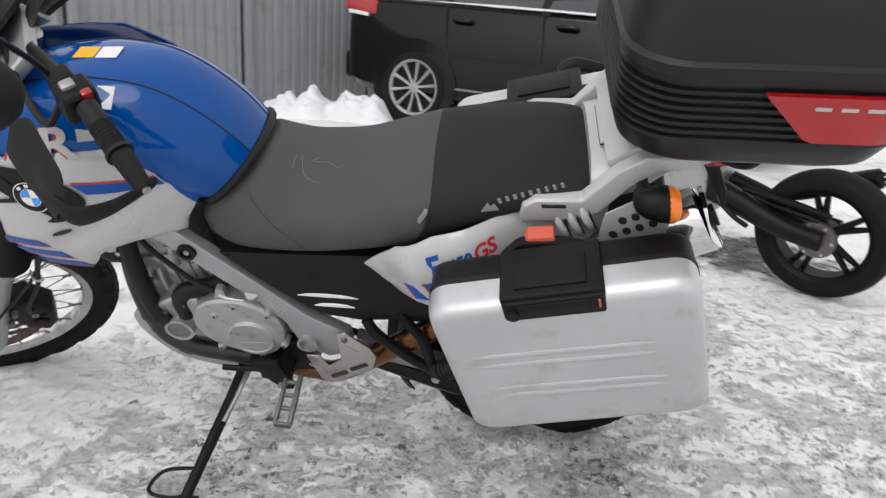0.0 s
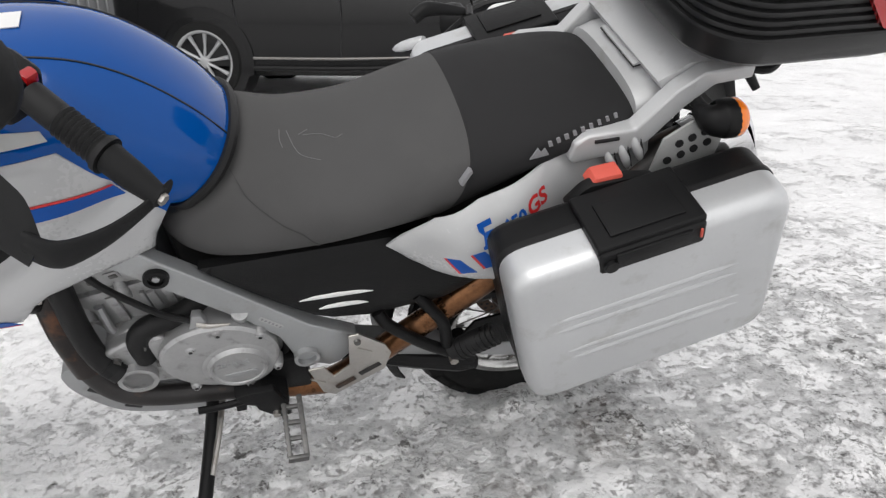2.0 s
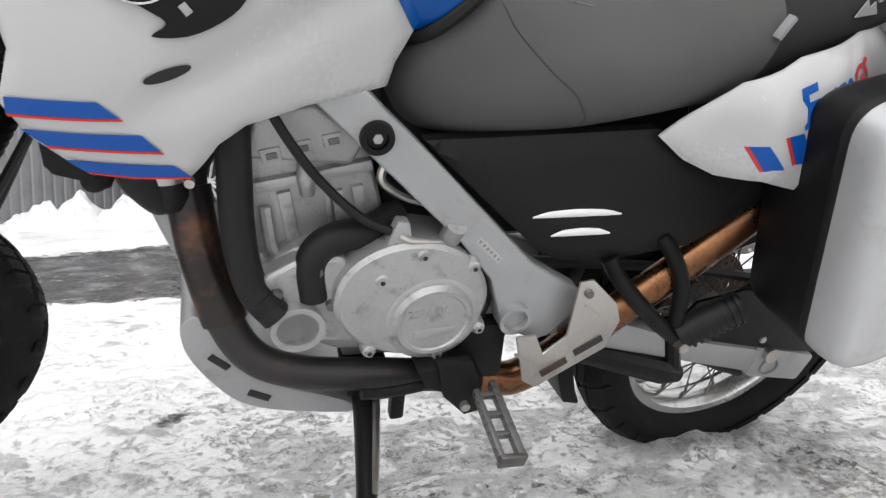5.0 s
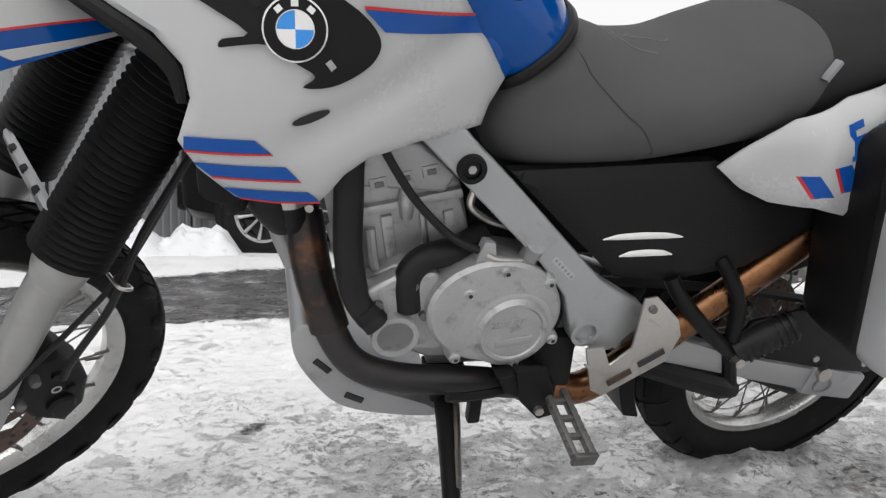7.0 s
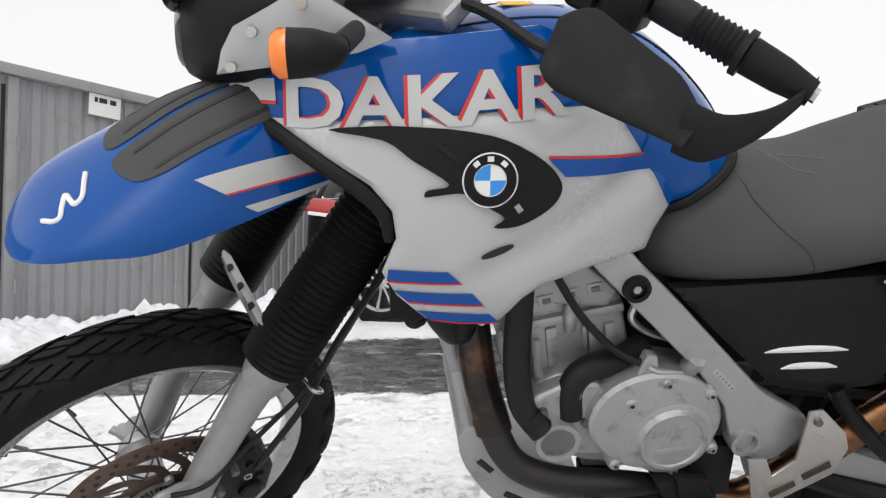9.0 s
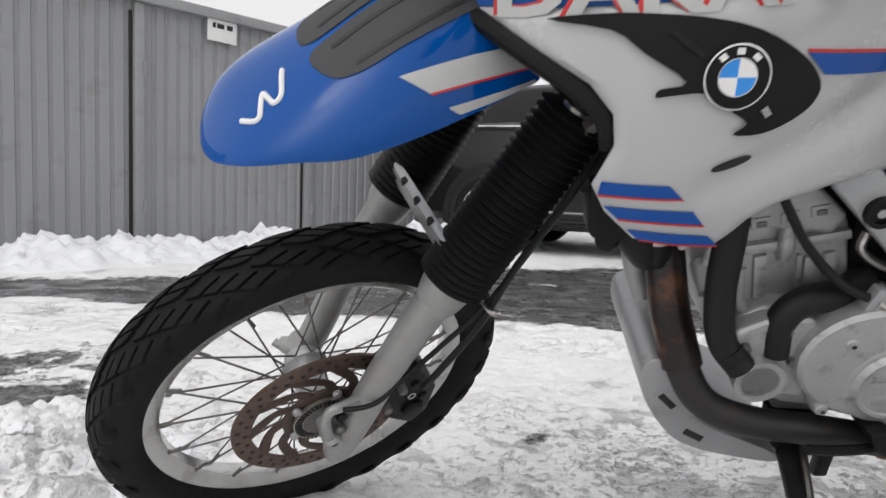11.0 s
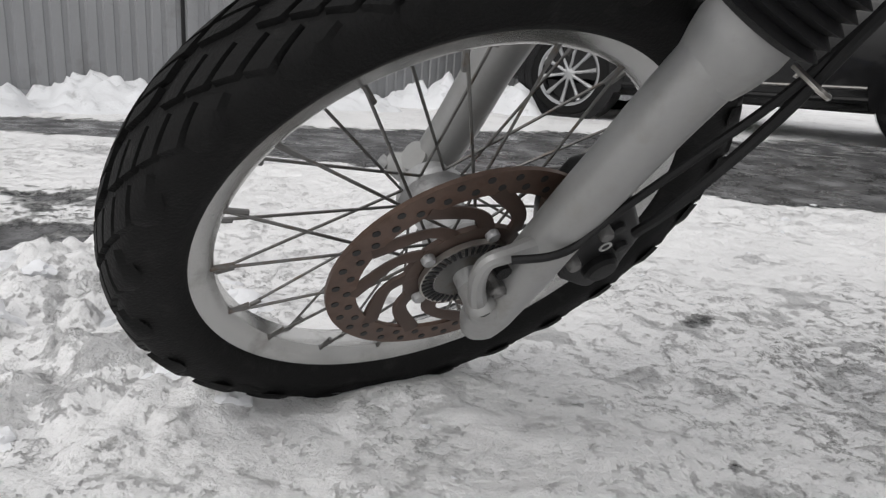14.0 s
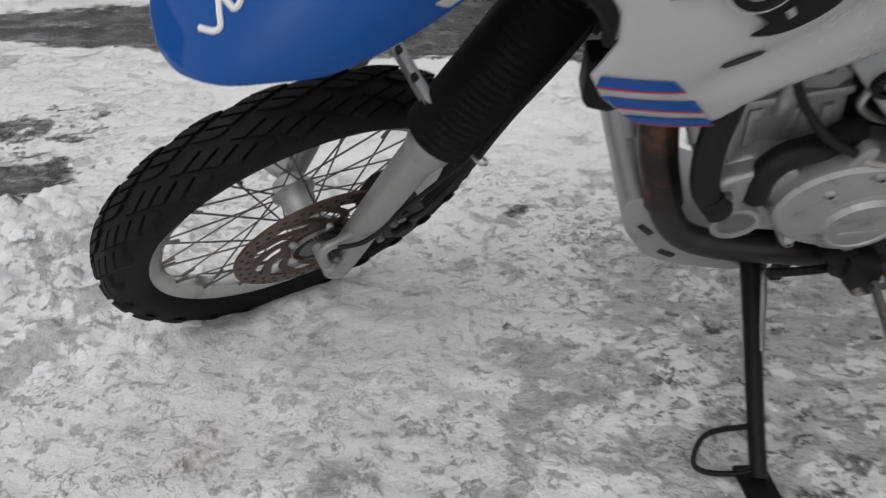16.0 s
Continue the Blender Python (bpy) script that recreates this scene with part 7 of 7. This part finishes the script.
            put("rim_edge", turned([(0.222, y0 + 0.012), (0.236, y0 - 0.003), (0.246, y0 - 0.003), (0.246, y0 + 0.004)], 40, True, m=m), ALU, w)
            for k in range(10):
                a = 2 * math.pi * k / 10 + 0.16
                sp = tube([(0.03 * math.cos(a), y0 + 0.022, 0.03 * math.sin(a)), (0.12 * math.cos(a), y0 + 0.022, 0.12 * math.sin(a)), (0.222 * math.cos(a), y0 + 0.01, 0.222 * math.sin(a))], [0.014, 0.012, 0.019], 8)
                sp.transform(m)
                put("rim_spoke", sp, ALU, w)
            put("hub_cap", turned([(0, y0 + 0.008), (0.03, y0 + 0.008), (0.05, y0 + 0.02), (0.05, y0 + 0.05), (0, y0 + 0.05)], 24, m=m), ALU, w)
            for k in range(5):
                a = 2 * math.pi * k / 5
                put("wheel_nut", turned([(0, y0 + 0.012), (0.009, y0 + 0.012), (0.009, y0 + 0.03), (0, y0 + 0.03)], 8, m=m @ Matrix.Translation((0.055 * math.cos(a), 0, 0.055 * math.sin(a)))), INK, w)
    put("underside", block(3.0, 1.4, 0.16, pose(1.1, 0.95, 0.28), 0.03), INK, body)
    return root


car()


# ---- a second motorcycle behind the first ----
def black_motorcycle():
    root = tagged(new("motorcycle"), "black street motorcycle parked with its tail beside the blue one", "motorcycle")
    root.matrix_world = pose(1.25, 3.42, 0.02, 10, 0, -38) @ Matrix.Diagonal((0.98, 0.98, 0.98, 1))

    def put(name, bm, mat, parent=None, label="", angle=35):
        return part(name, bm, mat, parent or root, label, angle)

    for wx, half, r in ((0.0, 0.085, 0.305), (-1.2, 0.06, 0.295)):
        m = Matrix.Translation((wx, 0, r))
        hub = put("wheel_hub", turned([(0, -0.07), (0.045, -0.07), (0.055, -0.05), (0.055, 0.05), (0.045, 0.07), (0, 0.07)], 28, m=m), BLACK, None, "black cast wheel hub")
        put("tyre", turned([(r - 0.55 * half * (1 - math.cos(a)), half * math.sin(a)) for a in np.linspace(-1.3, 1.3, 11)] + [(r - 0.09, half * 0.7), (r - 0.09, -half * 0.7)], 64, True, m=m), TYRE, hub, "wide black road tyre", 60)
        put("rim", turned([(r - 0.088, -half * 0.75), (r - 0.082, -half * 0.8), (r - 0.082, half * 0.8), (r - 0.088, half * 0.75), (r - 0.105, half * 0.5), (r - 0.105, -half * 0.5)], 56, True, m=m), BLACK, hub)
        for k in range(5):
            a = 2 * math.pi * k / 5 + 0.5
            for da in (-0.14, 0.14):
                sp = tube([(0.04 * math.cos(a), 0, 0.04 * math.sin(a)), ((r - 0.095) * math.cos(a + da), 0, (r - 0.095) * math.sin(a + da))], [0.02, 0.012], 8)
                sp.transform(m)
                put("wheel_spoke", sp, BLACK, hub)
    put("sprocket_carrier", turned([(0.05, -0.10), (0.085, -0.098), (0.09, -0.085), (0.06, -0.08), (0, -0.08), (0, -0.10)], 32, m=Matrix.Translation((0, 0, 0.305))), SPOKE, None, "grey sprocket carrier")
    for k in range(6):
        a = 2 * math.pi * k / 6
        put("sprocket_bolt", turned([(0, -0.106), (0.008, -0.106), (0.008, -0.095), (0, -0.095)], 8, m=Matrix.Translation((0.072 * math.cos(a), 0, 0.305 + 0.072 * math.sin(a)))), STEEL)
    put("swingarm", tube([(0.03, -0.115, 0.31), (-0.15, -0.115, 0.335), (-0.35, -0.105, 0.40), (-0.50, -0.09, 0.44)], [0.045, 0.05, 0.06, 0.065], 12), BLACK, None, "black swingarm")
    put("swingarm", tube([(0.03, 0.115, 0.31), (-0.15, 0.115, 0.335), (-0.35, 0.105, 0.40), (-0.50, 0.09, 0.44)], [0.03, 0.03, 0.038, 0.045], 12), BLACK)
    put("chain", tube([(0.0, -0.092, 0.392), (-0.25, -0.092, 0.43), (-0.45, -0.092, 0.455)], 0.009, 6), RUBBER)
    put("engine", block(0.42, 0.34, 0.36, pose(-0.72, 0, 0.46), 0.05, 3), CAST, None, "dark grey engine block")
    put("frame", tube([(-0.45, -0.13, 0.45), (-0.55, -0.15, 0.66), (-0.85, -0.13, 0.78), (-1.08, 0, 0.86)], 0.03, 12), BLACK)
    put("fuel_tank", loft([oval(*r, p=2.4, n=28) for r in [(-1.02, 0.90, -1.02, 0.76, 0.08), (-0.95, 0.98, -0.97, 0.72, 0.16), (-0.78, 1.0, -0.80, 0.72, 0.18), (-0.60, 0.90, -0.62, 0.72, 0.13)]]), PAPER, None, "pale silver-white fuel tank")
    put("seat", loft([oval(*r, p=2.6, n=24) for r in [(-0.62, 0.83, -0.64, 0.72, 0.11), (-0.35, 0.80, -0.35, 0.70, 0.14), (-0.10, 0.86, -0.12, 0.74, 0.11), (0.16, 0.93, 0.14, 0.84, 0.06)]]), BLACK, None, "black seat and tail unit")
    put("chain_guard", tube([(0.05, -0.10, 0.43), (-0.12, -0.10, 0.455), (-0.35, -0.10, 0.475)], [0.012, 0.018, 0.014], 8), BLACK)
    put("rear_mudguard", tube([(0.10, 0, 0.84), (0.24, 0, 0.74), (0.33, 0, 0.60)], [0.03, 0.03, 0.018], 10), BLACK)
    muffler = put("muffler", tube([(-0.42, 0.14, 0.34), (-0.30, 0.17, 0.38), (-0.20, 0.18, 0.42), (0.10, 0.19, 0.535), (0.13, 0.19, 0.546)], [0.025, 0.03, 0.05, 0.05, 0.04], 20), BLACK, None, "black muffler with a bright tip")
    put("tip", turned([(0.026, 0.0), (0.030, 0.0), (0.030, 0.07), (0.026, 0.07)], 20, True, m=pose(0.12, 0.19, 0.543, 0, -21, 0) @ pose(0, 0, 0, 0, 0, -90)), CHROME, muffler)
    put("foot_hanger", tube([(-0.45, -0.16, 0.42), (-0.35, -0.18, 0.36), (-0.28, -0.17, 0.32)], 0.012, 10), BLACK)
    for sy in (-1, 1):
        put("fork_leg", tube([(-1.2, 0.1 * sy, 0.295), (-1.0, 0.1 * sy, 0.90)], 0.028, 14), SPOKE, None, "fork leg")
        stem = put("mirror_stem", tube([(-0.97, 0.2 * sy, 1.02), (-0.95, 0.27 * sy, 1.12), (-0.93, 0.3 * sy, 1.15)], 0.007, 8), BLACK)
        put("mirror", loft([[(-0.93 + dx, 0.33 * sy + 0.075 * w * math.cos(a), 1.17 + 0.042 * w * math.sin(a)) for a in np.linspace(0, 2 * math.pi, 20, endpoint=False)] for dx, w in ((-0.03, 0.4), (-0.015, 0.85), (0.01, 1.0), (0.015, 0.95))]), BLACK, stem)
        put("bar_grip", tube([(-0.96, 0.26 * sy, 1.02), (-0.90, 0.38 * sy, 1.0)], 0.017, 12), RUBBER)
    pod = put("silver_mirror", loft([[(-1.19 + 0.15 * q, -0.62 + 0.03 * q + 0.03 * w * math.cos(a), 0.905 + 0.035 * q + 0.026 * w * math.sin(a)) for a in np.linspace(0, 2 * math.pi, 20, endpoint=False)] for q, w in ((0, 0.15), (0.1, 0.6), (0.3, 0.9), (0.6, 1.0), (0.85, 0.95), (1.0, 0.8))]), PANNIER, None, "silver streamlined mirror housing")
    put("mirror_arm", tube([(-1.08, -0.60, 0.90), (-1.0, -0.5, 0.93), (-0.93, -0.36, 1.0)], 0.012, 8), BLACK, pod)
    put("lever_guard", tube([(-1.10, -0.56, 1.03), (-1.05, -0.5, 1.06), (-0.94, -0.36, 1.02)], [0.03, 0.035, 0.02], 12), BLACK)
    put("handlebar", tube([(-0.90, -0.38, 1.0), (-0.96, -0.26, 1.02), (-1.02, -0.1, 1.0), (-1.02, 0.1, 1.0), (-0.96, 0.26, 1.02), (-0.90, 0.38, 1.0)], 0.011, 10), BLACK)
    lamp = put("headlight", turned([(0, -0.09), (0.06, -0.085), (0.09, -0.04), (0.095, 0.0), (0.09, 0.03), (0, 0.04)], 28, m=pose(-1.19, 0, 0.90, 0, 0, 90)), BLACK, None, "black round headlight")
    put("front_mudguard", loft([oval(*r, p=2.2, n=20) for r in [(-1.44, 0.52, -1.46, 0.46, 0.02), (-1.36, 0.60, -1.38, 0.50, 0.065), (-1.2, 0.645, -1.2, 0.55, 0.075), (-1.06, 0.58, -1.04, 0.50, 0.06)]]), BLACK, None, "black front mudguard")
    put("side_stand", tube([(-0.6, -0.12, 0.3), (-0.66, -0.24, 0.06)], 0.011, 8), BLACK)
    return root


black_motorcycle()
